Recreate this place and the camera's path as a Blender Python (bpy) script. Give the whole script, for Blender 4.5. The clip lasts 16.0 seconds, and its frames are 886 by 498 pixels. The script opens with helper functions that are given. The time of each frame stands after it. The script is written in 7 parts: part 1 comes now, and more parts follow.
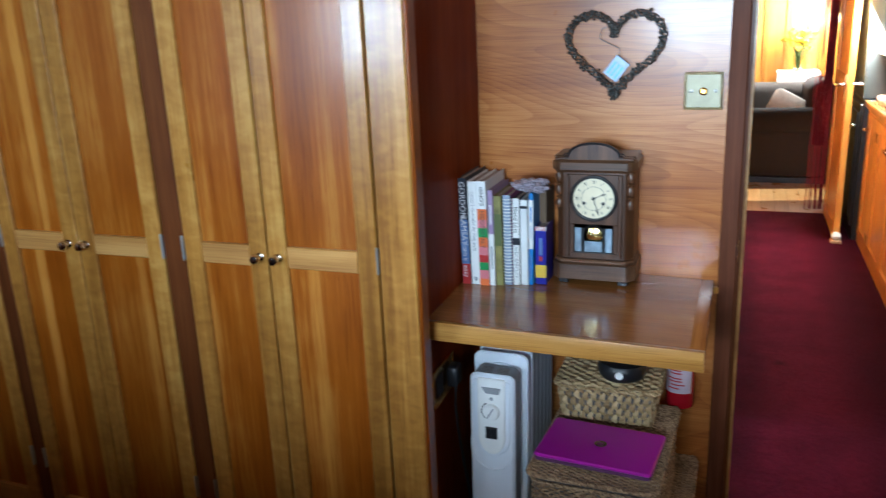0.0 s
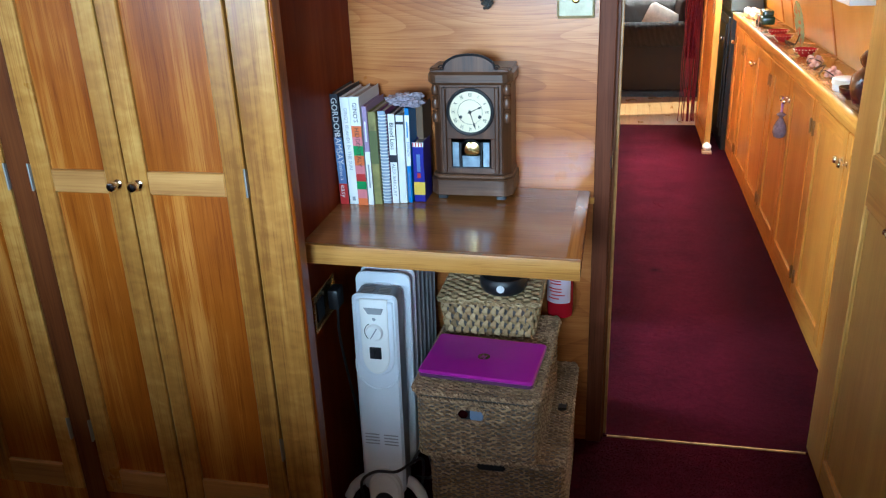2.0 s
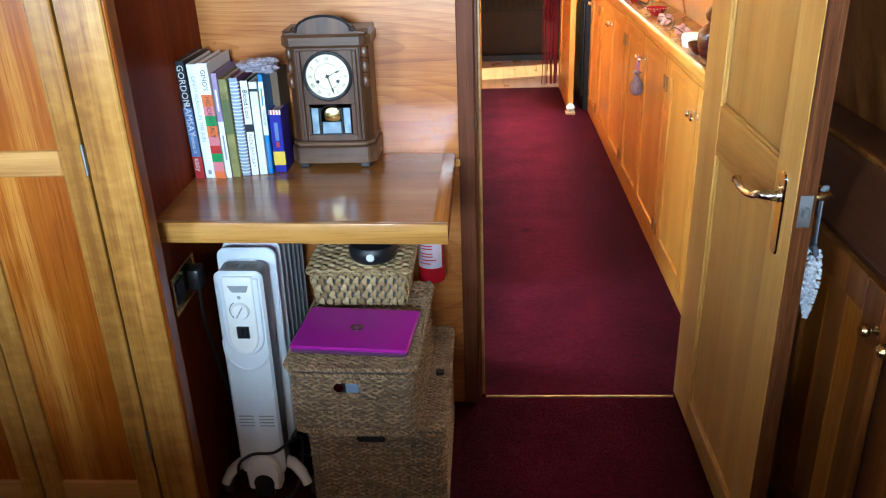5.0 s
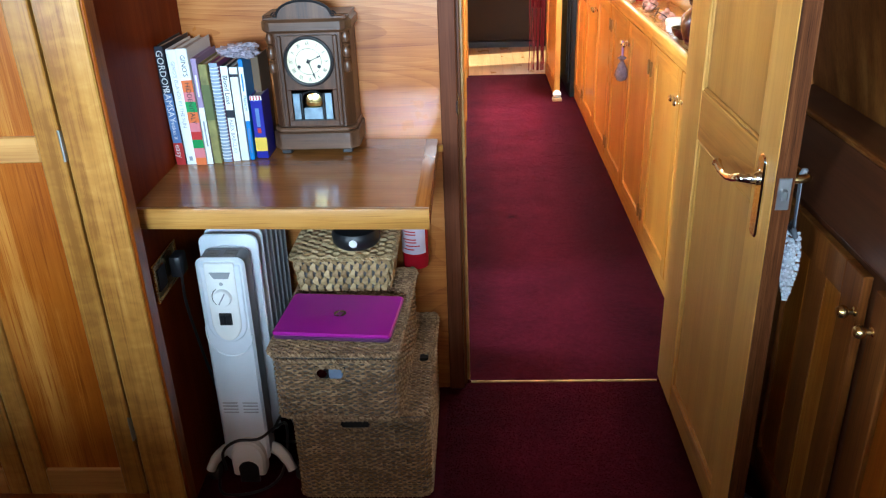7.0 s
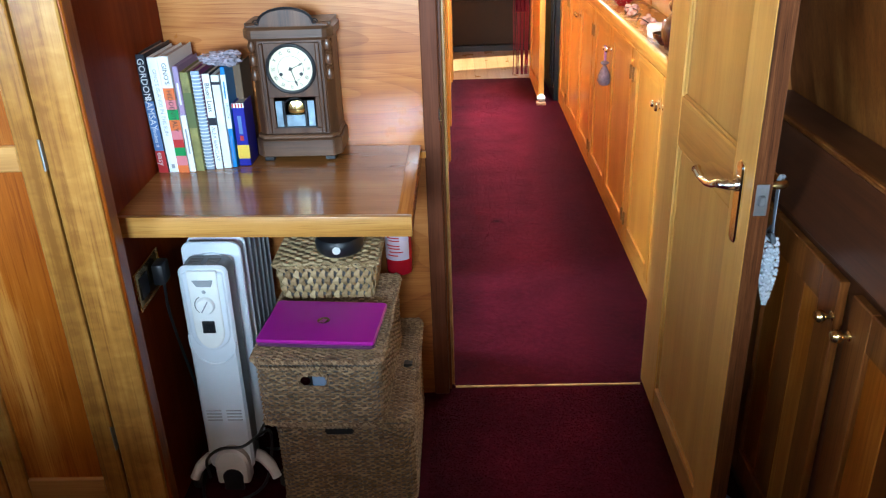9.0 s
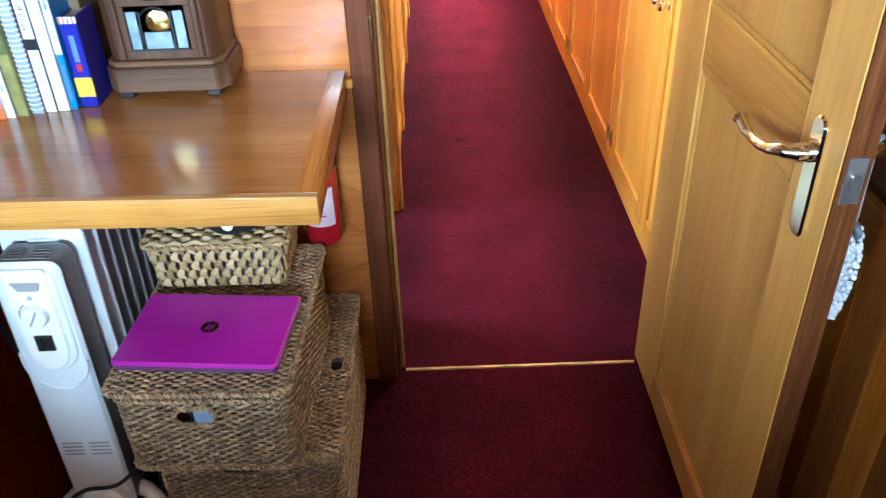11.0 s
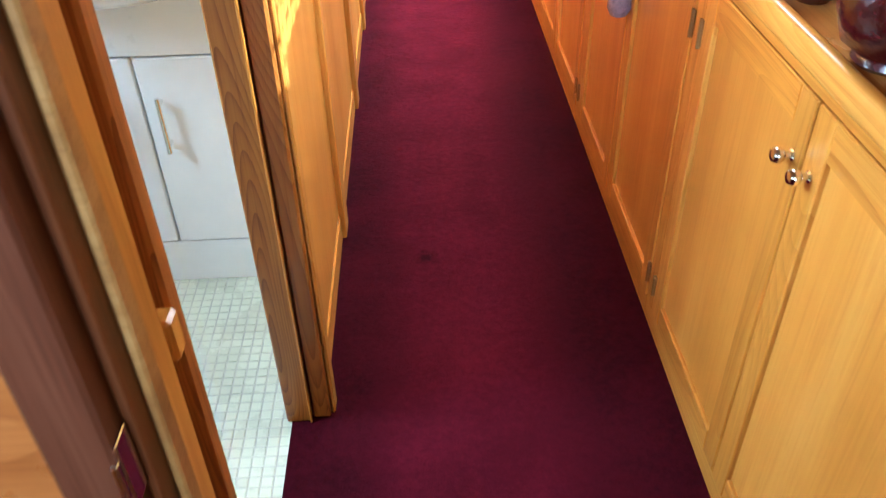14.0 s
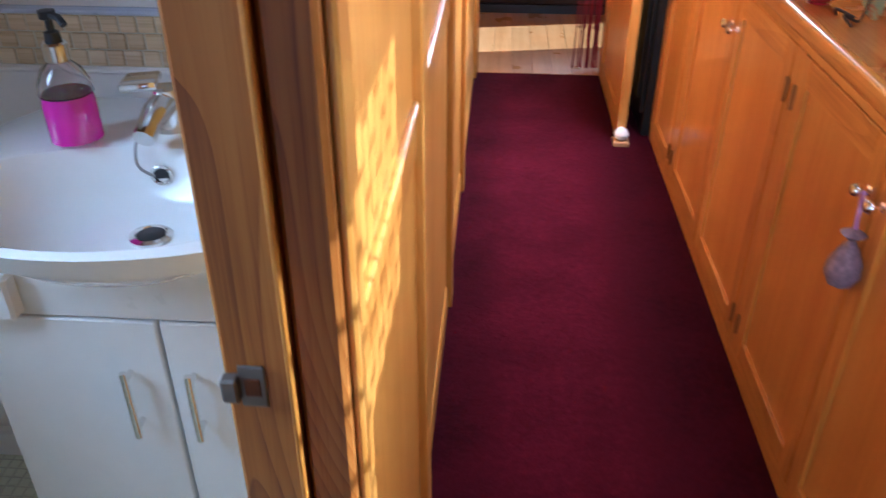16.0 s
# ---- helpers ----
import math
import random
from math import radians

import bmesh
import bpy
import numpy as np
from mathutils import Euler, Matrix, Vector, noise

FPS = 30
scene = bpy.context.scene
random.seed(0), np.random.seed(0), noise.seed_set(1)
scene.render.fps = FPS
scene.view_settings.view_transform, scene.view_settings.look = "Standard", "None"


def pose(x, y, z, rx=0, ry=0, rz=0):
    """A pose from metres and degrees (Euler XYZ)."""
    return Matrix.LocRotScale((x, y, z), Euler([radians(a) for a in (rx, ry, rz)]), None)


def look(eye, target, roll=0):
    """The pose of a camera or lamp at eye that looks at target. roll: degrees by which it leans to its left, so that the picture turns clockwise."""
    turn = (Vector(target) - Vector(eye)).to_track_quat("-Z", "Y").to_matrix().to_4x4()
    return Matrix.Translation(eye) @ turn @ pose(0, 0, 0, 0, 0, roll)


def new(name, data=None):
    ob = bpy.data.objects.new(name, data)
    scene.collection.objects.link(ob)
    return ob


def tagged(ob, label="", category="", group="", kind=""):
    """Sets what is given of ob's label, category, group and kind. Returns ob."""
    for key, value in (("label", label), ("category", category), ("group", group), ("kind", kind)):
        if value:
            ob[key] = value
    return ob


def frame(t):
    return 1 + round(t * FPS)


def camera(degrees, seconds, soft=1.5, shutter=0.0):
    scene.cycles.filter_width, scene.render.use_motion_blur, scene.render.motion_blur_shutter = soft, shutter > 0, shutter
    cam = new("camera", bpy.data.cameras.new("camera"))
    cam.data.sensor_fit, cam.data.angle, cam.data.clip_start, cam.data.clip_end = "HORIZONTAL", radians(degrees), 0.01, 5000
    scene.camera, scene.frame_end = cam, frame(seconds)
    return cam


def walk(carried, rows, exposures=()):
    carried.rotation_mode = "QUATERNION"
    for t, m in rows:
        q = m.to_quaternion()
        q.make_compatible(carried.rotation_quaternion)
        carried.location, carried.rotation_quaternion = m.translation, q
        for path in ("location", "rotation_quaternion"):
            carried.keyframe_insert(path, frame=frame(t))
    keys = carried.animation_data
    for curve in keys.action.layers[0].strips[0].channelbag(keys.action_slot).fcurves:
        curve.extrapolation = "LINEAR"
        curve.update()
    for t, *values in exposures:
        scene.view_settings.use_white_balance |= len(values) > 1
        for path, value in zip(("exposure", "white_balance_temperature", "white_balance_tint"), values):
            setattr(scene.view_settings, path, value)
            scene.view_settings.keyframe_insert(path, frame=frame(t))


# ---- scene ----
cam = camera(57.8, 16.0, soft=1.2, shutter=0.4)

PATH = [
    (0, (0.233, 0.188, 1.436), (-0.449, 1.985, 0.883), -2.5),
    (0.5, (0.26, 0.232, 1.422), (-0.266, 2.068, 0.827), -2.6),
    (1, (0.261, 0.232, 1.429), (-0.181, 2.077, 0.796), -2.4),
    (1.5, (0.254, 0.222, 1.408), (-0.17, 2.062, 0.747), -2.4),
    (2, (0.25, 0.232, 1.409), (-0.162, 2.043, 0.666), -2.3),
    (2.5, (0.3, 0.235, 1.399), (-0.099, 2.052, 0.665), -2.8),
    (3, (0.33, 0.268, 1.391), (0.124, 2.101, 0.62), -2.2),
    (3.5, (0.313, 0.267, 1.385), (0.18, 2.091, 0.577), -2.3),
    (5.8, (0.266, 0.273, 1.384), (0.163, 2.094, 0.563), -2.1),
    (6, (0.282, 0.269, 1.389), (0.183, 2.092, 0.572), -2.2),
    (6.5, (0.288, 0.268, 1.378), (0.198, 2.084, 0.545), -2.1),
    (7, (0.287, 0.269, 1.377), (0.198, 2.078, 0.53), -2.1),
    (7.5, (0.292, 0.271, 1.377), (0.212, 2.079, 0.527), -2.1),
    (8, (0.281, 0.273, 1.376), (0.211, 2.078, 0.517), -2.1),
    (8.5, (0.278, 0.267, 1.383), (0.213, 2.073, 0.526), -2.0),
    (9, (0.296, 0.267, 1.387), (0.24, 2.08, 0.545), -2.0),
    (9.2, (0.306, 0.292, 1.373), (0.253, 2.098, 0.515), -2.1),
    (11.3, (0.374, 0.932, 1.278), (0.384, 2.557, 0.112), -2.0),
    (12, (0.42, 1.216, 1.241), (0.435, 2.733, -0.061), -2.2),
    (12.5, (0.402, 1.404, 1.266), (0.411, 2.957, 0.006), -2.3),
    (13, (0.379, 1.585, 1.274), (0.405, 3.148, 0.027), -1.8),
    (13.5, (0.423, 1.771, 1.258), (0.453, 3.35, 0.032), -2.3),
    (14, (0.436, 1.917, 1.263), (0.478, 3.505, 0.047), -1.5),
    (14.5, (0.409, 2.09, 1.277), (0.456, 3.675, 0.057), -1.4),
    (15, (0.377, 2.288, 1.294), (0.424, 3.892, 0.1), -1.12),
    (15.5, (0.365, 2.451, 1.284), (0.399, 4.125, 0.19), -0.6),
    (16, (0.33, 2.575, 1.297), (0.211, 4.271, 0.243), 0.12),
]
EXPOSURES = [(0, 1.15, 5250, 3), (0.5, 1.12, 5150, 1), (1.0, 1.15, 4800, -3), (1.5, 1.15, 4700, -3), (2.0, 1.5, 4900, -2), (2.5, 1.6, 5000, -1), (3.5, 1.8, 5150, -1), (9.2, 1.93, 5150, -1), (11.3, 2.65, 5000, -4), (12.0, 2.9, 4350, -9), (12.5, 2.75, 3800, -13), (13.5, 2.1, 3950, -13), (14.0, 1.8, 4950, 6), (14.3, 1.85, 5100, 10), (15, 1.8, 5400, 18), (15.5, 1.45, 5100, 20), (16, 0.92, 4600, 14)]
walk(cam, [(t, look(eye, target, roll)) for t, eye, target, roll in PATH], EXPOSURES)

# ---- world, sun and daylight ----
world = bpy.data.worlds.new("daylight")
scene.world = world
world.use_nodes = True
wn, wl = world.node_tree.nodes, world.node_tree.links
sky = wn.new("ShaderNodeTexSky")
sky.sky_type, sky.sun_disc = "NISHITA", False
SUN_WAY = Vector((-0.83, -0.185, -0.505)).normalized()
sky.sun_elevation = math.asin(-SUN_WAY.z)
sky.sun_rotation = math.atan2(-SUN_WAY.x, -SUN_WAY.y)
wn["Background"].inputs["Strength"].default_value = 0.07
wl.new(sky.outputs[0], wn["Background"].inputs["Color"])

sun_lamp = bpy.data.lights.new("sun", "SUN")
sun_lamp.energy, sun_lamp.angle, sun_lamp.color = 5.0, radians(0.5), (1.0, 0.95, 0.87)
new("sun", sun_lamp).matrix_world = look((0, 0, 6), Vector((0, 0, 6)) + SUN_WAY)


def daylight(eye, target, wide, high, power, colour=(0.92, 0.96, 1.0), spread=180):
    """Sky light that enters by an opening of the boat."""
    lamp = bpy.data.lights.new("window_light", "AREA")
    lamp.shape, lamp.size, lamp.size_y, lamp.energy, lamp.color, lamp.spread = "RECTANGLE", wide, high, 0.6 * power, colour, radians(spread)
    new("window_light", lamp).matrix_world = look(eye, target)


daylight((0.05, -1.80, 1.47), (0.05, 2.0, 1.25), 0.95, 0.62, 104, (0.82, 0.93, 1.0))            # rear doors
daylight((-1.80, -0.90, 1.42), (0.3, 1.70, 1.25), 0.8, 0.45, 6.0, (0.86, 0.94, 1.0), 50)            # lamp added at the cabin's left, aft of the window opening
daylight((-0.93, 2.86, 1.45), (0.94, 2.90, 0.45), 0.55, 0.6, 7.0, (0.84, 0.97, 1.0), 95)   # bathroom window
daylight((0.93, 3.40, 1.34), (0.1, 3.40, 0.9), 0.42, 0.32, 6.5, (1.0, 0.96, 0.88))   # hall window
daylight((0.93, 5.45, 1.34), (0.1, 5.45, 0.9), 0.42, 0.32, 52, (1.0, 0.96, 0.88))   # far hall window
daylight((0.88, 8.35, 1.40), (0.0, 8.55, 0.75), 0.75, 0.5, 80, (1.0, 0.92, 0.78))     # saloon window


# ---- materials ----
def material(name):
    m = bpy.data.materials.new(name)
    m.use_nodes = True
    return m, m.node_tree.nodes, m.node_tree.links, m.node_tree.nodes["Principled BSDF"]


def ramp_of(nodes, stops):
    r = nodes.new("ShaderNodeValToRGB")
    el = r.color_ramp.elements
    while len(el) < len(stops):
        el.new(0.5)
    for e, (at, c) in zip(el, stops):
        e.position, e.color = at, (*c, 1.0)
    return r


def spot_coords(nodes, links, scale, loose=True):
    """Object coordinates, shifted piece by piece, stretched along the grain."""
    tc, info = nodes.new("ShaderNodeTexCoord"), nodes.new("ShaderNodeObjectInfo")
    mp = nodes.new("ShaderNodeMapping")
    mp.inputs["Scale"].default_value = scale
    if loose:
        ad, mu = nodes.new("ShaderNodeVectorMath"), nodes.new("ShaderNodeVectorMath")
        mu.operation = "SCALE"
        mu.inputs[0].default_value = (7.3, 4.1, 9.7)
        links.new(info.outputs["Random"], mu.inputs["Scale"])
        links.new(tc.outputs["Object"], ad.inputs[0])
        links.new(mu.outputs[0], ad.inputs[1])
        links.new(ad.outputs[0], mp.inputs["Vector"])
    else:
        links.new(tc.outputs["Object"], mp.inputs["Vector"])
    return mp.outputs[0]


def noise_node(nodes, links, vec, scale, detail=4.0, rough=0.55, bend=0.0):
    n = nodes.new("ShaderNodeTexNoise")
    n.inputs["Scale"].default_value, n.inputs["Detail"].default_value = scale, detail
    n.inputs["Roughness"].default_value, n.inputs["Distortion"].default_value = rough, bend
    links.new(vec, n.inputs["Vector"])
    return n.outputs["Fac"]


def calc(nodes, links, op, a, b):
    m = nodes.new("ShaderNodeMath")
    m.operation = op
    for i, v in ((0, a), (1, b)):
        if isinstance(v, (int, float)):
            m.inputs[i].default_value = v
        else:
            links.new(v, m.inputs[i])
    return m.outputs[0]


def wood(name, dark, mid, light, axis="z", rough=0.32, coat=0.25, bands=1.0, rings=0.0, figure=0.13, curl=0.0, fine=60, relief=0.02, spread=0.35, gloss=0.5, streak=0.0, ring_size=2.3):
    """Varnished timber: broad streaks, fine dark pores along the grain and, where set, growth rings, ribbon figure and pale sapwood streaks."""
    m, nodes, links, b = material(name)
    st = {"x": (0.05, 1, 1), "y": (1, 0.05, 1), "z": (1, 1, 0.05)}[axis]
    st1 = {"x": (0.022, 1, 1), "y": (1, 0.022, 1), "z": (1, 1, 0.022)}[axis]
    st2 = {"x": (0.22, 1, 1), "y": (1, 0.13, 1), "z": (1, 1, 0.13)}[axis]
    vec, vec1, vec2 = (spot_coords(nodes, links, q) for q in (st, st1, st2))
    broad = noise_node(nodes, links, vec, 9 * bands, 3, 0.5, 0.4)
    grain = noise_node(nodes, links, vec1, fine, 4, 0.7)
    pores = noise_node(nodes, links, vec1, fine * 4.5, 2, 0.6)
    val = calc(nodes, links, "ADD", calc(nodes, links, "MULTIPLY", broad, 0.66), calc(nodes, links, "MULTIPLY", grain, 0.34))
    if rings:
        base = noise_node(nodes, links, vec2, ring_size, 1.0, 0.35, 0.15)
        cyc = calc(nodes, links, "FRACT", calc(nodes, links, "MULTIPLY", base, rings / 6.28), 0.0)
        late = calc(nodes, links, "POWER", cyc, 2.2)
        val = calc(nodes, links, "ADD", val, calc(nodes, links, "MULTIPLY", calc(nodes, links, "SUBTRACT", 0.33, late), 1.5 * figure))
    if curl:
        st3 = {"x": (1, 0.30, 0.30), "y": (0.30, 1, 0.30), "z": (0.55, 0.55, 1)}[axis]
        band = noise_node(nodes, links, spot_coords(nodes, links, st3), 42, 2, 0.5, 0.5)
        val = calc(nodes, links, "ADD", val, calc(nodes, links, "MULTIPLY", calc(nodes, links, "SUBTRACT", band, 0.5), 0.32 * curl))
    if streak:
        sap = nodes.new("ShaderNodeMapRange")
        links.new(noise_node(nodes, links, spot_coords(nodes, links, st1), 13, 1.5, 0.5, 0.2), sap.inputs["Value"])
        for k, v in (("From Min", 0.54), ("From Max", 0.66), ("To Min", 0.0), ("To Max", streak)):
            sap.inputs[k].default_value = v
        val = calc(nodes, links, "ADD", val, sap.outputs[0])
    dots = nodes.new("ShaderNodeMapRange")
    links.new(pores, dots.inputs["Value"])
    for k, v in (("From Min", 0.30), ("From Max", 0.50), ("To Min", -0.13), ("To Max", 0.0)):
        dots.inputs[k].default_value = v
    val = calc(nodes, links, "ADD", val, dots.outputs[0])
    cloud = noise_node(nodes, links, spot_coords(nodes, links, (1, 1, 1)), 5, 3, 0.6)
    val = calc(nodes, links, "ADD", val, calc(nodes, links, "MULTIPLY", calc(nodes, links, "SUBTRACT", cloud, 0.5), 0.22))
    r = ramp_of(nodes, ((0.5 - spread * 0.6, dark), (0.5, mid), (0.5 + spread * 0.6, light)))
    links.new(val, r.inputs[0])
    hs, info = nodes.new("ShaderNodeHueSaturation"), nodes.new("ShaderNodeObjectInfo")
    links.new(calc(nodes, links, "ADD", calc(nodes, links, "MULTIPLY", info.outputs["Random"], 0.22), 0.89), hs.inputs["Value"])
    hs.inputs["Saturation"].default_value = 1.04
    links.new(r.outputs[0], hs.inputs["Color"])
    links.new(hs.outputs[0], b.inputs["Base Color"])
    smear = noise_node(nodes, links, spot_coords(nodes, links, (1, 1, 1)), 6, 4)
    links.new(calc(nodes, links, "ADD", calc(nodes, links, "MULTIPLY", smear, 0.22), rough - 0.11), b.inputs["Roughness"])
    b.inputs["Coat Weight"].default_value, b.inputs["Coat Roughness"].default_value = coat, 0.16
    b.inputs["Specular IOR Level"].default_value = gloss
    bump = nodes.new("ShaderNodeBump")
    bump.inputs["Strength"].default_value, bump.inputs["Distance"].default_value = 0.5, relief * 0.02
    links.new(val, bump.inputs["Height"])
    links.new(bump.outputs[0], b.inputs["Normal"])
    return m


def plain(name, colour, rough=0.5, metal=0.0, coat=0.0, vary=0.12, size=14.0, relief=0.0, fine=220.0, glow=0.0, sheen=0.0):
    """A painted, moulded or cast surface with faint mottling, smears and, if relief is set, fine bump."""
    m, nodes, links, b = material(name)
    vec = spot_coords(nodes, links, (1, 1, 1))
    mott = noise_node(nodes, links, vec, size, 5, 0.6)
    lo, hi = [c * (1 - vary) for c in colour], [min(1.0, c * (1 + vary)) for c in colour]
    r = ramp_of(nodes, ((0.3, lo), (0.7, hi)))
    links.new(mott, r.inputs[0])
    links.new(r.outputs[0], b.inputs["Base Color"])
    links.new(calc(nodes, links, "ADD", calc(nodes, links, "MULTIPLY", mott, 0.2), max(0.02, rough - 0.1)), b.inputs["Roughness"])
    b.inputs["Metallic"].default_value, b.inputs["Coat Weight"].default_value = metal, coat
    b.inputs["Sheen Weight"].default_value = sheen
    if relief:
        bump = nodes.new("ShaderNodeBump")
        bump.inputs["Strength"].default_value, bump.inputs["Distance"].default_value = 0.6, relief
        links.new(noise_node(nodes, links, vec, fine, 3, 0.6), bump.inputs["Height"])
        links.new(bump.outputs[0], b.inputs["Normal"])
    if glow:
        b.inputs["Emission Color"].default_value = (*colour, 1)
        b.inputs["Emission Strength"].default_value = glow
    return m


def glass(name, colour=(1, 1, 1), rough=0.0, ior=1.45):
    m, nodes, links, b = material(name)
    b.inputs["Base Color"].default_value = (*colour, 1)
    b.inputs["Transmission Weight"].default_value, b.inputs["Roughness"].default_value, b.inputs["IOR"].default_value = 1.0, rough, ior
    return m


def carpet_material():
    m, nodes, links, b = material("crimson_carpet")
    vec = spot_coords(nodes, links, (1, 1, 1), False)
    pile, tuft = noise_node(nodes, links, vec, 300, 2, 0.7), noise_node(nodes, links, vec, 48, 5, 0.7)
    wear = noise_node(nodes, links, vec, 4.5, 4, 0.55)
    sep = nodes.new("ShaderNodeSeparateXYZ")
    links.new(vec, sep.inputs[0])
    # shade beside the cupboards painted along the edges, middle lighter, and one dark stain
    off = calc(nodes, links, "ABSOLUTE", calc(nodes, links, "SUBTRACT", calc(nodes, links, "ADD", sep.outputs["X"], calc(nodes, links, "MULTIPLY", wear, 0.16)), 0.59), 0.0)
    edge_shade = nodes.new("ShaderNodeMapRange")
    edge_shade.interpolation_type = "SMOOTHSTEP"
    links.new(off, edge_shade.inputs["Value"])
    for k, v in (("From Min", 0.10), ("From Max", 0.30), ("To Min", 0.10), ("To Max", -0.08)):
        edge_shade.inputs[k].default_value = v
    gap = nodes.new("ShaderNodeVectorMath")
    gap.operation = "DISTANCE"
    links.new(vec, gap.inputs[0])
    gap.inputs[1].default_value = (0.437, 3.532, 0.0)
    stain = nodes.new("ShaderNodeMapRange")
    links.new(calc(nodes, links, "ADD", gap.outputs["Value"], calc(nodes, links, "MULTIPLY", tuft, 0.05)), stain.inputs["Value"])
    for k, v in (("From Min", 0.03), ("From Max", 0.06), ("To Min", -0.22), ("To Max", 0.0)):
        stain.inputs[k].default_value = v
    r1 = ramp_of(nodes, ((0.26, (0.015, 0.0011, 0.0030)), (0.52, (0.057, 0.0030, 0.0092)), (0.80, (0.135, 0.008, 0.024))))
    tone = calc(nodes, links, "ADD", calc(nodes, links, "MULTIPLY", tuft, 0.26), calc(nodes, links, "ADD", calc(nodes, links, "MULTIPLY", wear, 0.32), 0.09))
    tone = calc(nodes, links, "ADD", tone, calc(nodes, links, "MULTIPLY", pile, 0.16))
    tone = calc(nodes, links, "ADD", calc(nodes, links, "ADD", tone, edge_shade.outputs[0]), stain.outputs[0])
    links.new(tone, r1.inputs[0])
    links.new(r1.outputs[0], b.inputs["Base Color"])
    b.inputs["Roughness"].default_value = 0.95
    b.inputs["Specular IOR Level"].default_value = 0.05
    b.inputs["Sheen Weight"].default_value, b.inputs["Sheen Roughness"].default_value = 0.05, 0.4
    b.inputs["Sheen Tint"].default_value = (0.75, 0.2, 0.3, 1)
    bump = nodes.new("ShaderNodeBump")
    bump.inputs["Strength"].default_value, bump.inputs["Distance"].default_value = 0.7, 0.003
    links.new(calc(nodes, links, "ADD", calc(nodes, links, "MULTIPLY", pile, 0.5), tuft), bump.inputs["Height"])
    links.new(bump.outputs[0], b.inputs["Normal"])
    return m


def straw_material(name, dark, mid, light):
    """Dried plaited grass, each strand of its own tone."""
    m, nodes, links, b = material(name)
    geo = nodes.new("ShaderNodeNewGeometry")
    fib = noise_node(nodes, links, spot_coords(nodes, links, (1, 1, 1)), 130, 4, 0.7)
    tone = noise_node(nodes, links, spot_coords(nodes, links, (1, 1, 1)), 16, 3, 0.6)
    v = calc(nodes, links, "ADD", calc(nodes, links, "MULTIPLY", geo.outputs["Random Per Island"], 0.30), calc(nodes, links, "MULTIPLY", fib, 0.35))
    v = calc(nodes, links, "ADD", v, calc(nodes, links, "MULTIPLY", tone, 0.35))
    r = ramp_of(nodes, ((0.28, dark), (0.5, mid), (0.72, light)))
    links.new(v, r.inputs[0])
    links.new(r.outputs[0], b.inputs["Base Color"])
    b.inputs["Roughness"].default_value = 0.7
    bump = nodes.new("ShaderNodeBump")
    bump.inputs["Strength"].default_value, bump.inputs["Distance"].default_value = 0.6, 0.001
    links.new(fib, bump.inputs["Height"])
    links.new(bump.outputs[0], b.inputs["Normal"])
    return m


CHERRY_Z = wood("cherry_upright", (0.150, 0.034, 0.006), (0.265, 0.078, 0.013), (0.47, 0.215, 0.050), "z", 0.34, 0.12, 1.0, spread=0.34, gloss=0.3, streak=0.20, fine=85)
SAPELE_Z = wood("sapele_stile", (0.22, 0.092, 0.020), (0.375, 0.178, 0.042), (0.54, 0.31, 0.088), "z", 0.32, 0.25, 1.6, spread=0.32, curl=1.0, gloss=0.45)
SAPELE_X = wood("sapele_rail", (0.26, 0.118, 0.036), (0.40, 0.205, 0.064), (0.54, 0.31, 0.11), "x", 0.36, 0.18, 2.0)
WALNUT_Z = wood("walnut_strip", (0.060, 0.016, 0.006), (0.115, 0.036, 0.012), (0.18, 0.066, 0.022), "z", 0.42, 0.05, 2.0, gloss=0.2)
PANEL_X = wood("cherry_ply", (0.21, 0.062, 0.017), (0.37, 0.134, 0.038), (0.54, 0.25, 0.084), "x", 0.30, 0.22, 0.8, rings=300.0, figure=0.075, ring_size=3.6, spread=0.38, fine=75, gloss=0.4)
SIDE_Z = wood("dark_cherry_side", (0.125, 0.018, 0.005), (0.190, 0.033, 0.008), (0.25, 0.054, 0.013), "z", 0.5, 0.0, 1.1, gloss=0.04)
DESK_X = wood("desk_cherry", (0.20, 0.074, 0.022), (0.34, 0.145, 0.044), (0.50, 0.255, 0.090), "x", 0.22, 0.5, 1.0, spread=0.36)
DESK_EDGE = wood("desk_lipping", (0.24, 0.105, 0.024), (0.42, 0.205, 0.054), (0.57, 0.33, 0.105), "x", 0.32, 0.3, 1.8, fine=110)
DESK_EDGE_Y = wood("desk_lipping_side", (0.26, 0.088, 0.019), (0.41, 0.158, 0.038), (0.53, 0.25, 0.068), "y", 0.22, 0.5, 1.4)
POST_Z = wood("walnut_post", (0.056, 0.017, 0.008), (0.100, 0.033, 0.016), (0.150, 0.058, 0.030), "z", 0.46, 0.0, 1.6, gloss=0.1)
PINE_Z = wood("honey_pine", (0.42, 0.165, 0.028), (0.585, 0.27, 0.052), (0.71, 0.385, 0.092), "z", 0.34, 0.25, 1.4, rings=170.0, figure=0.075, ring_size=6.0)
PINE_X = wood("honey_pine_rail", (0.42, 0.165, 0.028), (0.585, 0.27, 0.052), (0.71, 0.385, 0.092), "y", 0.34, 0.25, 1.4, rings=170.0, figure=0.075, ring_size=6.0)
MAPLE_Z = wood("pale_pine_panel", (0.51, 0.215, 0.040), (0.61, 0.285, 0.057), (0.70, 0.365, 0.085), "z", 0.36, 0.25, 0.8)
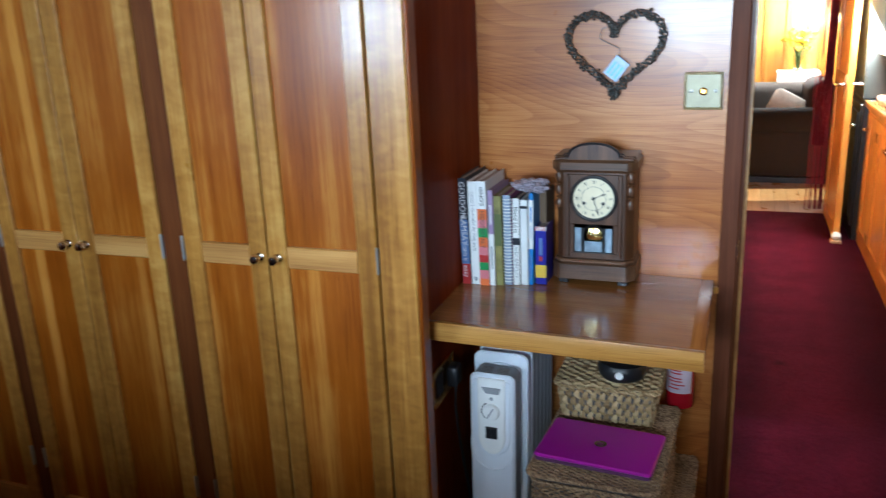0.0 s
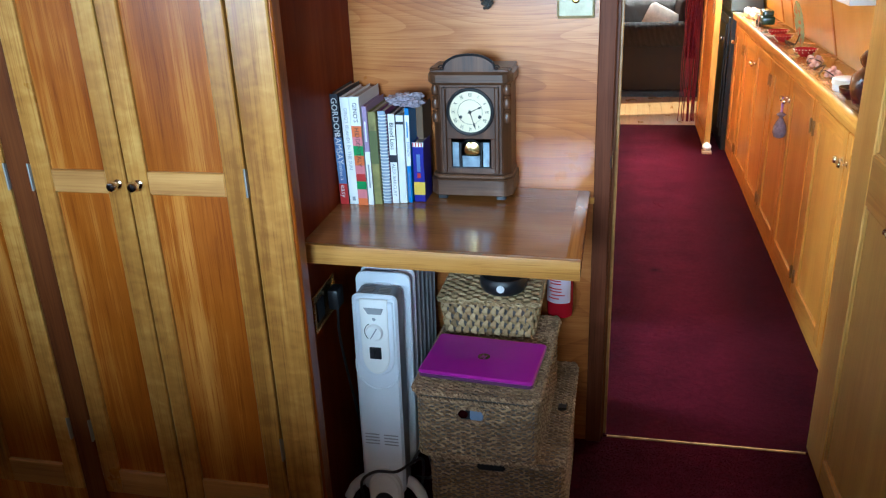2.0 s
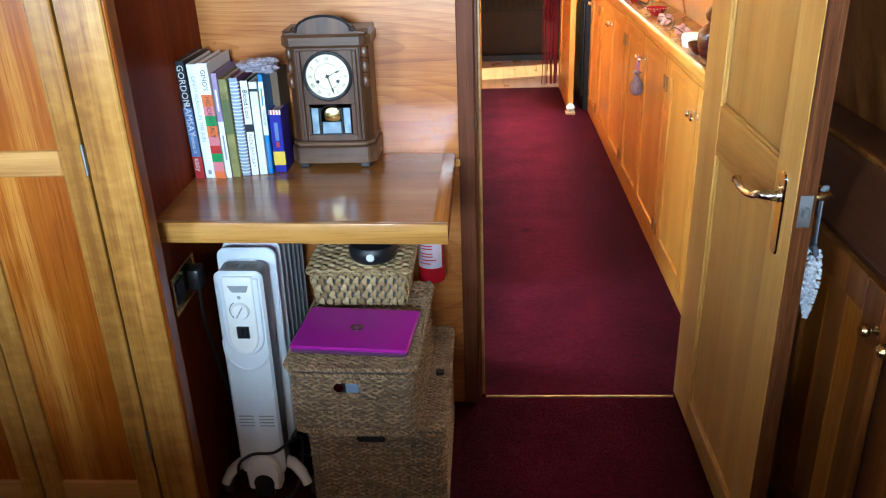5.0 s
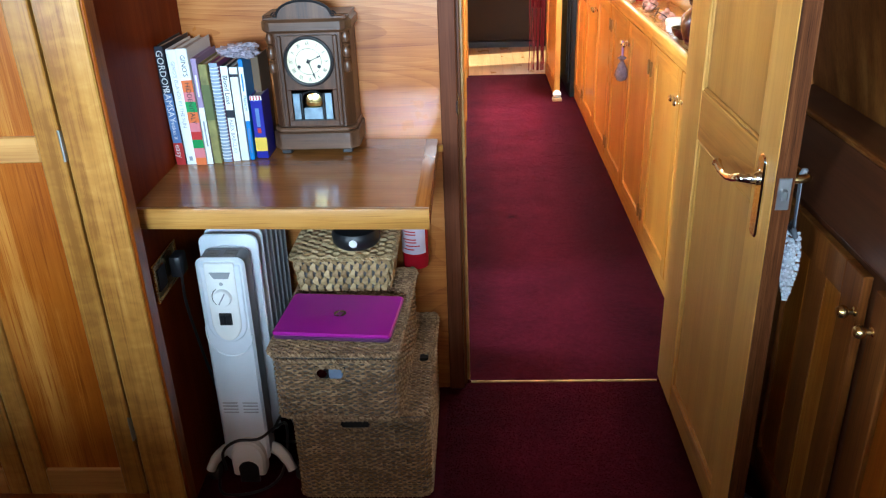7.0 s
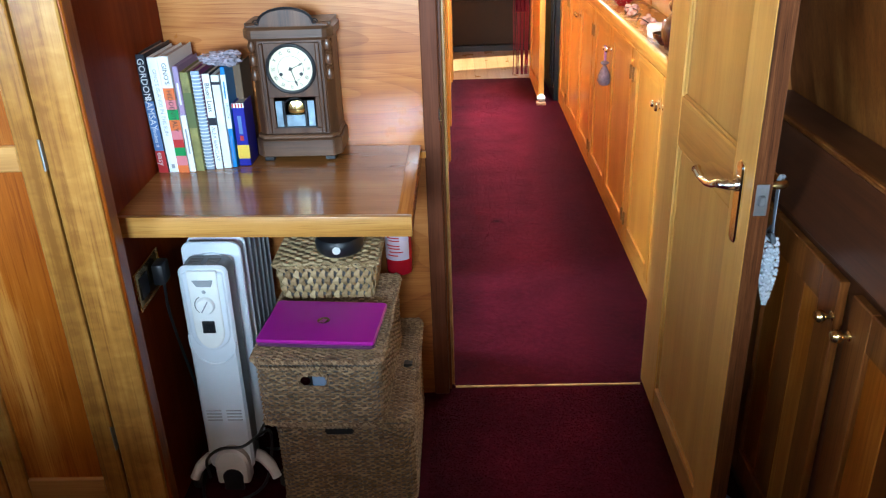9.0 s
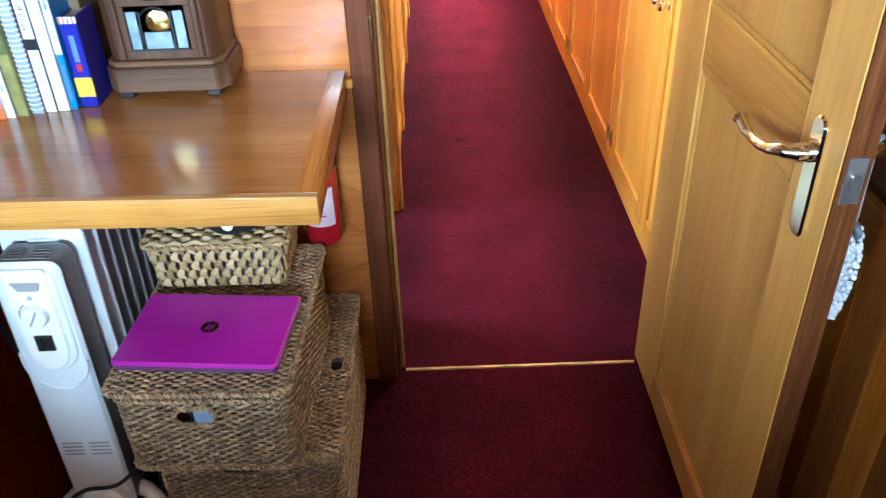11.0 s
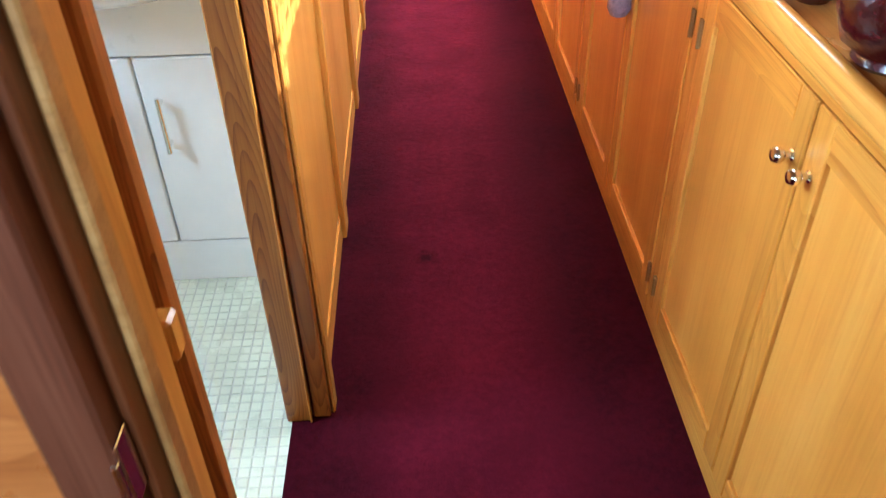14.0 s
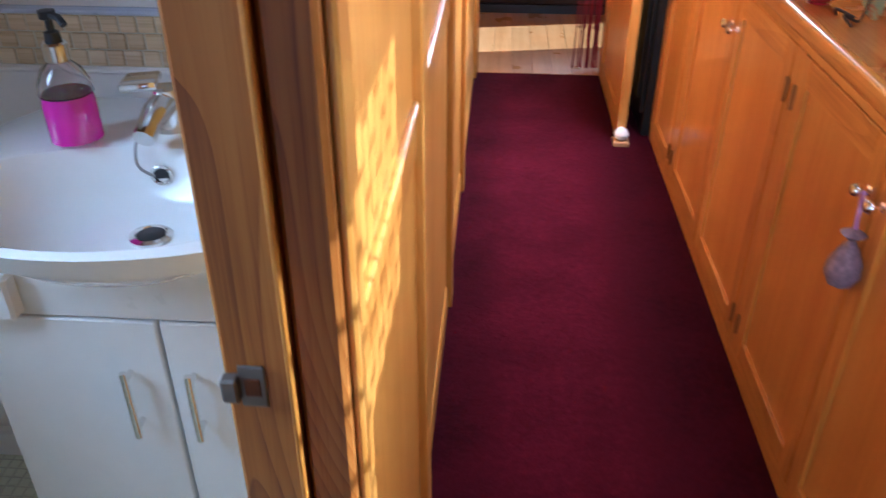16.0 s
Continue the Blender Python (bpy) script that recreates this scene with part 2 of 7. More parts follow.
DOOR_Z = wood("door_pine", (0.36, 0.170, 0.040), (0.47, 0.243, 0.064), (0.57, 0.32, 0.095), "z", 0.38, 0.2, 1.0)
DOOR_Y = wood("door_pine_rail", (0.33, 0.145, 0.032), (0.46, 0.23, 0.058), (0.56, 0.31, 0.088), "y", 0.38, 0.25, 1.2, rings=190.0, figure=0.11, ring_size=5.0)
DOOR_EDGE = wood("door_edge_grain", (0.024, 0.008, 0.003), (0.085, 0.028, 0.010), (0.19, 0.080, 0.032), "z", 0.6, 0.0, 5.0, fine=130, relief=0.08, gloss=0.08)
OAK_Z = wood("oak_jamb", (0.19, 0.058, 0.012), (0.38, 0.142, 0.030), (0.52, 0.235, 0.058), "z", 0.38, 0.12, 1.6, rings=280.0, figure=0.15, ring_size=8.0, spread=0.44, gloss=0.4)
GLOW_PINE = wood("varnished_hull_ply", (0.58, 0.34, 0.080), (0.67, 0.42, 0.11), (0.73, 0.49, 0.15), "z", 0.34, 0.2, 0.8, spread=0.6)
DARK_Z = wood("dark_mahogany", (0.066, 0.018, 0.005), (0.130, 0.042, 0.011), (0.24, 0.098, 0.026), "z", 0.40, 0.05, 1.8, gloss=0.2, streak=0.12)
DARK_Y = wood("dark_mahogany_rail", (0.030, 0.010, 0.005), (0.052, 0.018, 0.008), (0.092, 0.033, 0.013), "y", 0.38, 0.1, 1.2, gloss=0.3)
FLOOR_OAK = wood("saloon_planks", (0.50, 0.25, 0.085), (0.64, 0.36, 0.14), (0.74, 0.47, 0.21), "y", 0.3, 0.4, 1.6)
CLOCK_W = wood("clock_oak", (0.034, 0.014, 0.007), (0.078, 0.034, 0.016), (0.145, 0.070, 0.036), "z", 0.38, 0.12, 2.2, relief=0.05, fine=90, gloss=0.4)
CLOCK_X = wood("clock_oak_base", (0.044, 0.021, 0.011), (0.098, 0.049, 0.026), (0.185, 0.105, 0.060), "x", 0.38, 0.12, 2.2, relief=0.05, fine=90, gloss=0.4)
CARPET = carpet_material()
STRAW = straw_material("seagrass", (0.110, 0.068, 0.036), (0.32, 0.205, 0.108), (0.58, 0.41, 0.23))
RUSH = straw_material("water_hyacinth", (0.22, 0.135, 0.055), (0.42, 0.29, 0.135), (0.64, 0.49, 0.27))
BRASS = plain("brass", (0.72, 0.50, 0.20), 0.24, 1.0)
CHROME = plain("chrome", (0.80, 0.79, 0.77), 0.12, 1.0, vary=0.04)
STEEL = plain("steel", (0.36, 0.35, 0.34), 0.38, 1.0)
HEATER_W = plain("white_enamel", (0.74, 0.78, 0.84), 0.34, coat=0.3, vary=0.03)
PLASTIC_W = plain("white_plastic", (0.82, 0.82, 0.80), 0.36, vary=0.03)
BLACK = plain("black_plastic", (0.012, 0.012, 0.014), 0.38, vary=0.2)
RUBBER = plain("black_rubber", (0.02, 0.02, 0.02), 0.7)
GREY_FIN = plain("heater_shaded_grey", (0.36, 0.37, 0.39), 0.42, vary=0.05)
MAGENTA = plain("magenta_laptop", (0.40, 0.006, 0.36), 0.36, coat=0.15, vary=0.04)
WHITE = plain("white_paper", (0.82, 0.82, 0.80), 0.55, vary=0.04)
CERAMIC = plain("glazed_ceramic", (0.86, 0.87, 0.86), 0.12, coat=0.5, vary=0.02)
VANITY_W = plain("vanity_white", (0.84, 0.84, 0.81), 0.32, vary=0.02)
GROUT = plain("grout", (0.58, 0.58, 0.47), 0.85, vary=0.2)
RED_CAN = plain("red_enamel", (0.34, 0.006, 0.014), 0.24, coat=0.5, vary=0.05)
CEILING_W = wood("boarded_ceiling", (0.20, 0.085, 0.028), (0.30, 0.14, 0.045), (0.40, 0.20, 0.07), "y", 0.4, 0.2)


# ---- building tools ----
def bm_box(lo, hi, bev=0.002, seg=1):
    bm = bmesh.new()
    bmesh.ops.create_cube(bm, size=1.0)
    lo, hi = Vector(lo), Vector(hi)
    for v in bm.verts:
        v.co = Vector([lo[i] + (v.co[i] + 0.5) * (hi[i] - lo[i]) for i in range(3)])
    if bev:
        bev = min(bev, 0.45 * min(abs(hi[i] - lo[i]) for i in range(3)))
        bmesh.ops.bevel(bm, geom=bm.edges[:], offset=bev, segments=seg, affect="EDGES", profile=0.5)
    return bm


def merged(*bms):
    out = bmesh.new()
    for b in bms:
        me = bpy.data.meshes.new("piece")
        b.to_mesh(me)
        b.free()
        out.from_mesh(me)
        bpy.data.meshes.remove(me)
    return out


def moved(bm, m):
    bmesh.ops.transform(bm, matrix=m, verts=bm.verts[:])
    return bm


def frame_axes(d):
    d = d.normalized()
    a = d.cross(Vector((0, 0, 1)))
    if a.length < 1e-4:
        a = d.cross(Vector((1, 0, 0)))
    a.normalize()
    return a, d.cross(a).normalized()


def tube(points, r, n=8, closed=False, ends=True):
    """A round rod along points; r is one radius or one for each point."""
    pts = [Vector(p) for p in points]
    rs = [r] * len(pts) if isinstance(r, (int, float)) else list(r)
    bm, rings = bmesh.new(), []
    for i, p in enumerate(pts):
        if closed:
            d = pts[(i + 1) % len(pts)] - pts[i - 1]
        else:
            d = pts[min(i + 1, len(pts) - 1)] - pts[max(i - 1, 0)]
        a, b = frame_axes(d)
        if rings and a.dot(last) < 0:
            a, b = -a, -b
        last = a
        rings.append([bm.verts.new(p + rs[i] * (math.cos(2 * math.pi * k / n) * a + math.sin(2 * math.pi * k / n) * b)) for k in range(n)])
    pairs = list(zip(rings, rings[1:])) + ([(rings[-1], rings[0])] if closed else [])
    for u, w in pairs:
        for k in range(n):
            bm.faces.new((u[k], u[(k + 1) % n], w[(k + 1) % n], w[k]))
    if ends and not closed:
        bm.faces.new(rings[0][::-1])
        bm.faces.new(rings[-1])
    bmesh.ops.recalc_face_normals(bm, faces=bm.faces[:])
    return bm


def smooth_line(points, k=6):
    pts, out = [Vector(p) for p in points], []
    for i in range(len(pts) - 1):
        p0, p1, p2, p3 = pts[max(i - 1, 0)], pts[i], pts[i + 1], pts[min(i + 2, len(pts) - 1)]
        for j in range(k):
            t = j / k
            out.append(0.5 * ((2 * p1) + (p2 - p0) * t + (2 * p0 - 5 * p1 + 4 * p2 - p3) * t * t + (3 * p1 - p0 - 3 * p2 + p3) * t ** 3))
    return out + [pts[-1]]


def lathe(profile, centre=(0, 0, 0), n=24, axis="z"):
    """Turned shape from (radius, height) pairs."""
    bm, rings = bmesh.new(), []
    for r, h in profile:
        rings.append([bm.verts.new((max(r, 1e-4) * math.cos(2 * math.pi * k / n), max(r, 1e-4) * math.sin(2 * math.pi * k / n), h)) for k in range(n)])
    for u, w in zip(rings, rings[1:]):
        for k in range(n):
            bm.faces.new((u[k], u[(k + 1) % n], w[(k + 1) % n], w[k]))
    bm.faces.new(rings[0][::-1])
    bm.faces.new(rings[-1])
    bmesh.ops.recalc_face_normals(bm, faces=bm.faces[:])
    turn = {"z": Matrix(), "-y": Matrix.Rotation(radians(90), 4, "X"), "-x": Matrix.Rotation(radians(-90), 4, "Y"), "x": Matrix.Rotation(radians(90), 4, "Y")}[axis]
    return moved(bm, Matrix.Translation(centre) @ turn)


def slab(outline, lo, hi, axis="z", bev=0.0015):
    """A flat board cut to an outline, from lo to hi along the axis; outline pairs are the two other axes in order."""
    bm = bmesh.new()
    def at(u, v, h):
        return {"z": (u, v, h), "y": (u, h, v), "x": (h, u, v)}[axis]
    a = [bm.verts.new(at(u, v, lo)) for u, v in outline]
    b = [bm.verts.new(at(u, v, hi)) for u, v in outline]
    n = len(outline)
    bm.faces.new(a)
    bm.faces.new(b)
    for k in range(n):
        bm.faces.new((a[k], a[(k + 1) % n], b[(k + 1) % n], b[k]))
    bmesh.ops.recalc_face_normals(bm, faces=bm.faces[:])
    if bev:
        sharp = [e for e in bm.edges if len(e.link_faces) == 2 and e.calc_face_angle() > 0.6]
        bmesh.ops.bevel(bm, geom=sharp, offset=bev, segments=1, affect="EDGES")
    return bm


def rounded(x0, y0, x1, y1, r, n=6):
    """Outline of a rectangle with round corners."""
    out = []
    for cx, cy, a in ((x1 - r, y1 - r, 0), (x0 + r, y1 - r, 90), (x0 + r, y0 + r, 180), (x1 - r, y0 + r, 270)):
        for k in range(n + 1):
            t = radians(a + 90 * k / n)
            out.append((cx + r * math.cos(t), cy + r * math.sin(t)))
    return out


BASE = {}


def thing(name, label, category, at=(0, 0, 0), group="", kind=""):
    ob = new(name)
    ob.empty_display_size = 0.05
    ob.location = at
    BASE[ob.name] = Vector(at)
    return tagged(ob, label, category, group, kind)


def part(name, bm, mat, parent=None, label="", smooth=False, kind=""):
    """Links a bmesh, given in world metres, as one mesh object under its thing or part."""
    me = bpy.data.meshes.new(name)
    base = BASE.get(parent.name, Vector()) if parent else Vector()
    bmesh.ops.translate(bm, vec=-base, verts=bm.verts[:])
    bm.to_mesh(me)
    bm.free()
    me.materials.append(mat)
    if smooth:
        me.shade_smooth()
        me.set_sharp_from_angle(angle=radians(38))
    ob = new(name, me)
    if parent:
        ob.parent = parent
        BASE[ob.name] = base
    return tagged(ob, label, kind=kind)


def solid(name, bm, mat, label, category, group="", kind="", smooth=False):
    """A thing that is one mesh, its origin at the foot of its bounds."""
    lo = [min(v.co[i] for v in bm.verts) for i in range(3)]
    hi = [max(v.co[i] for v in bm.verts) for i in range(3)]
    foot = Vector(((lo[0] + hi[0]) / 2, (lo[1] + hi[1]) / 2, lo[2]))
    bmesh.ops.translate(bm, vec=-foot, verts=bm.verts[:])
    ob = part(name, bm, mat, smooth=smooth)
    ob.location = foot
    BASE[ob.name] = foot
    return tagged(ob, label, category, group, kind)


def lettering(text, size, mat, m, parent, name="lettering", thin=1.0):
    """Words in the built-in font as a thin mesh; m is their pose in the world."""
    cu = bpy.data.curves.new("words", "FONT")
    cu.body, cu.size, cu.extrude = text, size, 0.0002
    cu.align_x, cu.align_y = "CENTER", "CENTER"
    cu.resolution_u = 2
    ob = new("words", cu)
    dg = bpy.context.evaluated_depsgraph_get()
    me = bpy.data.meshes.new_from_object(ob.evaluated_get(dg))
    bpy.data.objects.remove(ob)
    bpy.data.curves.remove(cu)
    bm = bmesh.new()
    bm.from_mesh(me)
    bpy.data.meshes.remove(me)
    moved(bm, m @ Matrix.Diagonal((thin, 1, 1, 1)))
    return part(name, bm, mat, parent)


def knob(at, way, r, mat, parent, name="knob"):
    """Turned ball knob on a stem, pointing along -y or -x."""
    prof = ((r * 0.75, 0), (r * 0.75, r * 0.15), (r * 0.42, r * 0.35), (r * 0.40, r * 0.9), (r * 0.75, r * 1.15), (r * 1.0, r * 1.6), (r * 0.98, r * 2.0), (r * 0.7, r * 2.4), (0, r * 2.52))
    return part(name, lathe(prof, at, 20, way), mat, parent, smooth=True)


def weave(lo, hi, course, wobble, step, bow=0.0, skip=None, twist=0.5):
    """Courses of plaited strands round a box: each strand is a wavy rod, its waves set against those above and below."""
    x0, y0, z0 = lo
    x1, y1, z1 = hi
    verts, faces = [], []
    rows = max(1, round((z1 - z0) / course))
    rr = min(0.03, 0.2 * min(x1 - x0, y1 - y0))
    path = rounded(x0, y0, x1, y1, rr, 4)
    dense = []
    for i, p in enumerate(path):
        q = path[(i + 1) % len(path)]
        d = math.dist(p, q)
        k = max(1, round(d / (step * 0.5)))
        dense += [(p[0] + (q[0] - p[0]) * j / k, p[1] + (q[1] - p[1]) * j / k) for j in range(k)]
    n, cx, cy = len(dense), (x0 + x1) / 2, (y0 + y1) / 2
    rnd = random.Random(int(x0 * 1000) + int(z1 * 1000) * 7)
    for row in range(rows):
        z = z0 + (row + 0.5) * (z1 - z0) / rows
        u = (z - z0) / (z1 - z0)
        grow = 1.0 + bow * (u - 1.0)
        h = 0.47 * (z1 - z0) / rows
        rings = []
        for i, (px, py) in enumerate(dense):
            nx, ny = px - cx, py - cy
            if abs(nx) / (x1 - x0) > abs(ny) / (y1 - y0):
                ox, oy = math.copysign(1, nx), 0.0
            else:
                ox, oy = 0.0, math.copysign(1, ny)
            s = wobble * (1 if (i // 2 + row) % 2 else -1) * (0.8 + 0.5 * rnd.random())
            zz = z + twist * h * (rnd.random() - 0.5)
            fat = h * (0.86 + 0.28 * rnd.random())
            bx, by = cx + nx * grow + ox * s, cy + ny * grow + oy * s
            if skip and skip[0] < bx < skip[1] and skip[2] < z < skip[3] and by < y0 + 0.03:
                rings.append(None)
                continue
            base = len(verts)
            for a in range(6):
                ang = 2 * math.pi * a / 6
                c, w = math.cos(ang) * fat * 0.75, math.sin(ang) * fat
                verts.append((bx + ox * c, by + oy * c, zz + w))
            rings.append(base)
        for i in range(n):
            a, b = rings[i], rings[(i + 1) % n]
            if a is None or b is None:
                continue
            for k in range(6):
                faces.append((a + k, a + (k + 1) % 6, b + (k + 1) % 6, b + k))
    me = bpy.data.meshes.new("weave")
    me.from_pydata(verts, [], faces)
    bm = bmesh.new()
    bm.from_mesh(me)
    bpy.data.meshes.remove(me)
    bmesh.ops.recalc_face_normals(bm, faces=bm.faces[:])
    return bm


def weave_up(lo, hi, gap, wobble, step, bow):
    """Upright leaf strands round a flared box, passing in and out by turns."""
    (x0, y0, z0), (x1, y1, z1) = lo, hi
    verts, faces = [], []
    path = rounded(x0, y0, x1, y1, 0.02, 4)
    dense = []
    for i, p in enumerate(path):
        q = path[(i + 1) % len(path)]
        k = max(1, round(math.dist(p, q) / gap))
        dense += [(p[0] + (q[0] - p[0]) * j / k, p[1] + (q[1] - p[1]) * j / k) for j in range(k)]
    cx, cy = (x0 + x1) / 2, (y0 + y1) / 2
    rnd = random.Random(17)
    n = max(6, round((z1 - z0) / (step * 0.2)))
    for i, (px, py) in enumerate(dense):
        nx, ny = px - cx, py - cy
        side_on = abs(nx) / (x1 - x0) > abs(ny) / (y1 - y0)
        ox, oy = (math.copysign(1, nx), 0.0) if side_on else (0.0, math.copysign(1, ny))
        prev, shift = None, rnd.uniform(-0.25, 0.25)
        for k in range(n + 1):
            u = k / n
            z = z0 + (z1 - z0) * u
            wave = math.sin(math.pi * (z - z0) / step + math.pi * (i % 2) + shift)
            grow, out, wide = 1.0 + bow * (u - 1.0), wobble * wave, gap * (0.50 + 0.28 * wave)
            lean = 0.35 * gap * wave
            base = len(verts)
            for a in range(6):
                ang = 2 * math.pi * a / 6
                c, w = math.cos(ang) * gap * 0.28, math.sin(ang) * wide + lean
                verts.append((cx + nx * grow + ox * (out + c) + oy * w, cy + ny * grow + oy * (out + c) - ox * w, z))
            if prev is not None:
                faces += [(prev + a, prev + (a + 1) % 6, base + (a + 1) % 6, base + a) for a in range(6)]
            prev = base
    me = bpy.data.meshes.new("weave")
    me.from_pydata(verts, [], faces)
    bm = bmesh.new()
    bm.from_mesh(me)
    bpy.data.meshes.remove(me)
    bmesh.ops.recalc_face_normals(bm, faces=bm.faces[:])
    return bm


def weave_top(x0, y0, x1, y1, z, course, wobble, step, skip=None):
    """A flat plaited lid: strands side by side along x."""
    verts, faces = [], []
    rows, cols = max(1, round((y1 - y0) / course)), max(2, round((x1 - x0) / (step * 0.5)))
    h = 0.54 * (y1 - y0) / rows
    rnd = random.Random(int(z * 1000))
    for row in range(rows):
        y, prev = y0 + (row + 0.5) * (y1 - y0) / rows, None
        for i in range(cols + 1):
            x = x0 + (x1 - x0) * i / cols
            if skip and skip[0] < x < skip[1] and skip[2] < y < skip[3]:
                prev = None
                continue
            zz = z + wobble * (1 if (i // 2 + row) % 2 else -1) * (0.7 + 0.6 * rnd.random())
            yy, fat = y + 0.5 * h * (rnd.random() - 0.5), h * (0.85 + 0.3 * rnd.random())
            base = len(verts)
            for a in range(6):
                ang = 2 * math.pi * a / 6
                verts.append((x, yy + math.cos(ang) * fat, zz + math.sin(ang) * fat * 0.75))
            if prev is not None:
                faces += [(prev + k, prev + (k + 1) % 6, base + (k + 1) % 6, base + k) for k in range(6)]
            prev = base
    me = bpy.data.meshes.new("weave")
    me.from_pydata(verts, [], faces)
    bm = bmesh.new()
    bm.from_mesh(me)
    bpy.data.meshes.remove(me)
    bmesh.ops.recalc_face_normals(bm, faces=bm.faces[:])
    return bm


def rope(path, r, pitch=0.02):
    """Two-strand rope round a closed path of points."""
    pts = [Vector(p) for p in path]
    dense = []
    for i, p in enumerate(pts):
        q = pts[(i + 1) % len(pts)]
        k = max(1, round((q - p).length / (pitch * 0.3)))
        dense += [p.lerp(q, j / k) for j in range(k)]
    out = []
    for ph in (0, math.pi):
        run, line = 0.0, []
        for i, p in enumerate(dense):
            d = dense[(i + 1) % len(dense)] - dense[i - 1]
            a, b = frame_axes(d)
            t = 2 * math.pi * run / pitch + ph
            line.append(p + 0.55 * r * (math.cos(t) * a + math.sin(t) * b))
            run += (dense[(i + 1) % len(dense)] - p).length
        out.append(tube(line, r * 0.62, 5, closed=True))
    return merged(*out)


# ---- the boat: floors, walls, ceilings ----
def structure(name, bm, mat, label, category, smooth=False):
    return tagged(part(name, bm, mat, smooth=smooth), label, category, kind="structure")


structure("floor_cabin", bm_box((-1.95, -1.95, -0.05), (1.25, 2.268, 0.0), 0), CARPET, "crimson wool carpet on the cabin floor", "carpet")
structure("floor_hall", bm_box((0.150, 2.276, -0.05), (1.25, 6.262, 0.001), 0), CARPET, "crimson wool carpet runner along the hall", "carpet")
# ceiling out of view, its wood chosen dark to cut bounced light
structure("ceiling", merged(bm_box((-2.0, -2.0, 1.98), (1.35, 6.26, 2.06), 0), bm_box((-2.0, 6.26, 1.98), (1.35, 9.2, 2.06), 0)), CEILING_W, "unseen ceiling of the boat, kept dark to cut bounce", "ceiling")
structure("threshold_strip", slab([(2.2665, 0.0005), (2.2685, 0.0030), (2.2735, 0.0034), (2.2765, 0.0015)], 0.258, 0.806, "x", 0), plain("worn_brass", (0.34, 0.20, 0.07), 0.5, 0.9, vary=0.6, size=18), "worn brass threshold strip between the carpets", "threshold")

# unseen rear and left walls, dark against bounce, with the openings that light the cabin
structure("wall_rear", merged(bm_box((-1.95, -1.95, 0), (-0.40, -1.86, 1.98), 0), bm_box((0.70, -1.95, 0), (1.25, -1.86, 1.98), 0), bm_box((-0.40, -1.95, 0), (0.70, -1.86, 0.92), 0), bm_box((-0.40, -1.95, 1.78), (0.70, -1.86, 1.98), 0)), DARK_Z, "unseen rear wall of the cabin, kept dark to cut bounce", "wall")
# unseen partition, added to keep the rear light off the lower cabin
structure("wall_low", merged(bm_box((-1.90, -0.22, 0), (0.06, -0.16, 1.06), 0.004), bm_box((0.06, -0.22, 0), (0.94, -0.16, 1.11), 0.004)), DARK_Z, "unseen low partition added to shade the lower cabin", "wall")
structure("wall_left", merged(bm_box((-2.0, -1.95, 0), (-1.9, 0.0, 1.98), 0), bm_box((-2.0, 0.95, 0), (-1.9, 9.1, 1.98), 0), bm_box((-2.0, 0.0, 0), (-1.9, 0.95, 1.12), 0), bm_box((-2.0, 0.0, 1.68), (-1.9, 0.95, 1.98), 0)), DARK_Z, "dark panelled hull side of the cabin", "wall")


def hull_x(z):
    return 1.115 - 0.22 * (z - 0.86)


def hull_piece(y0, y1, z0, z1, thick=0.05):
    return slab([(hull_x(z0), z0), (hull_x(z0) + thick, z0), (hull_x(z1) + thick, z1), (hull_x(z1), z1)], y0, y1, "y", 0)


# right hull side: closed in the cabin, with windows in the hall and the saloon
structure("wall_hull_cabin", hull_piece(-1.95, 2.30, 0.0, 1.99), DARK_Z, "dark mahogany hull lining of the cabin", "wall")
WIN = ((3.17, 3.63), (5.18, 5.72))
WZ = (1.17, 1.52)
pieces, last = [], 2.30
for a, b in WIN:
    pieces += [hull_piece(last, a, 0, 1.99), hull_piece(a, b, 0, WZ[0]), hull_piece(a, b, WZ[1], 1.99)]
    last = b
pieces.append(hull_piece(last, 6.26, 0, 1.99))
structure("wall_hull_hall", merged(*pieces), GLOW_PINE, "honey varnished ply hull lining along the hall", "wall")
# the low opening is unseen, added to let sun onto the floor
structure("wall_hull_saloon", merged(hull_piece(6.26, 6.78, 0, 1.99), hull_piece(6.78, 7.22, 0, 0.12), hull_piece(6.78, 7.22, 0.62, 1.99), hull_piece(7.22, 7.95, 0, 1.99), hull_piece(7.95, 8.75, 0, 1.12), hull_piece(7.95, 8.75, 1.65, 1.99), hull_piece(8.75, 9.1, 0, 1.99)), GLOW_PINE, "honey varnished ply hull lining of the saloon", "wall")
for n, y in enumerate((2.42, 3.02, 3.82, 4.72, 5.02)):
    structure("trim_batten", slab([(hull_x(0.86) - 0.006, 0.862), (hull_x(0.86) + 0.01, 0.862), (hull_x(1.97) + 0.01, 1.97), (hull_x(1.97) - 0.006, 1.97)], y, y + 0.028, "y", 0.002), PINE_Z, "thin varnished batten over a panel joint", "trim")

# bulkhead between cabin and hall
structure("wall_bulkhead", merged(bm_box((-1.9, 2.245, 0), (0.197, 2.290, 1.98), 0), bm_box((0.197, 2.245, 1.905), (0.862, 2.290, 1.98), 0)), PANEL_X, "varnished cherry ply bulkhead with swirling figure", "wall")
# same bulkhead, coloured dark for the shaded gap behind the door
structure("wall_bulkhead_hull", bm_box((0.880, 2.245, 0), (1.25, 2.290, 1.98), 0), DARK_Z, "end of the bulkhead beside the hull, darkened for shade", "wall")
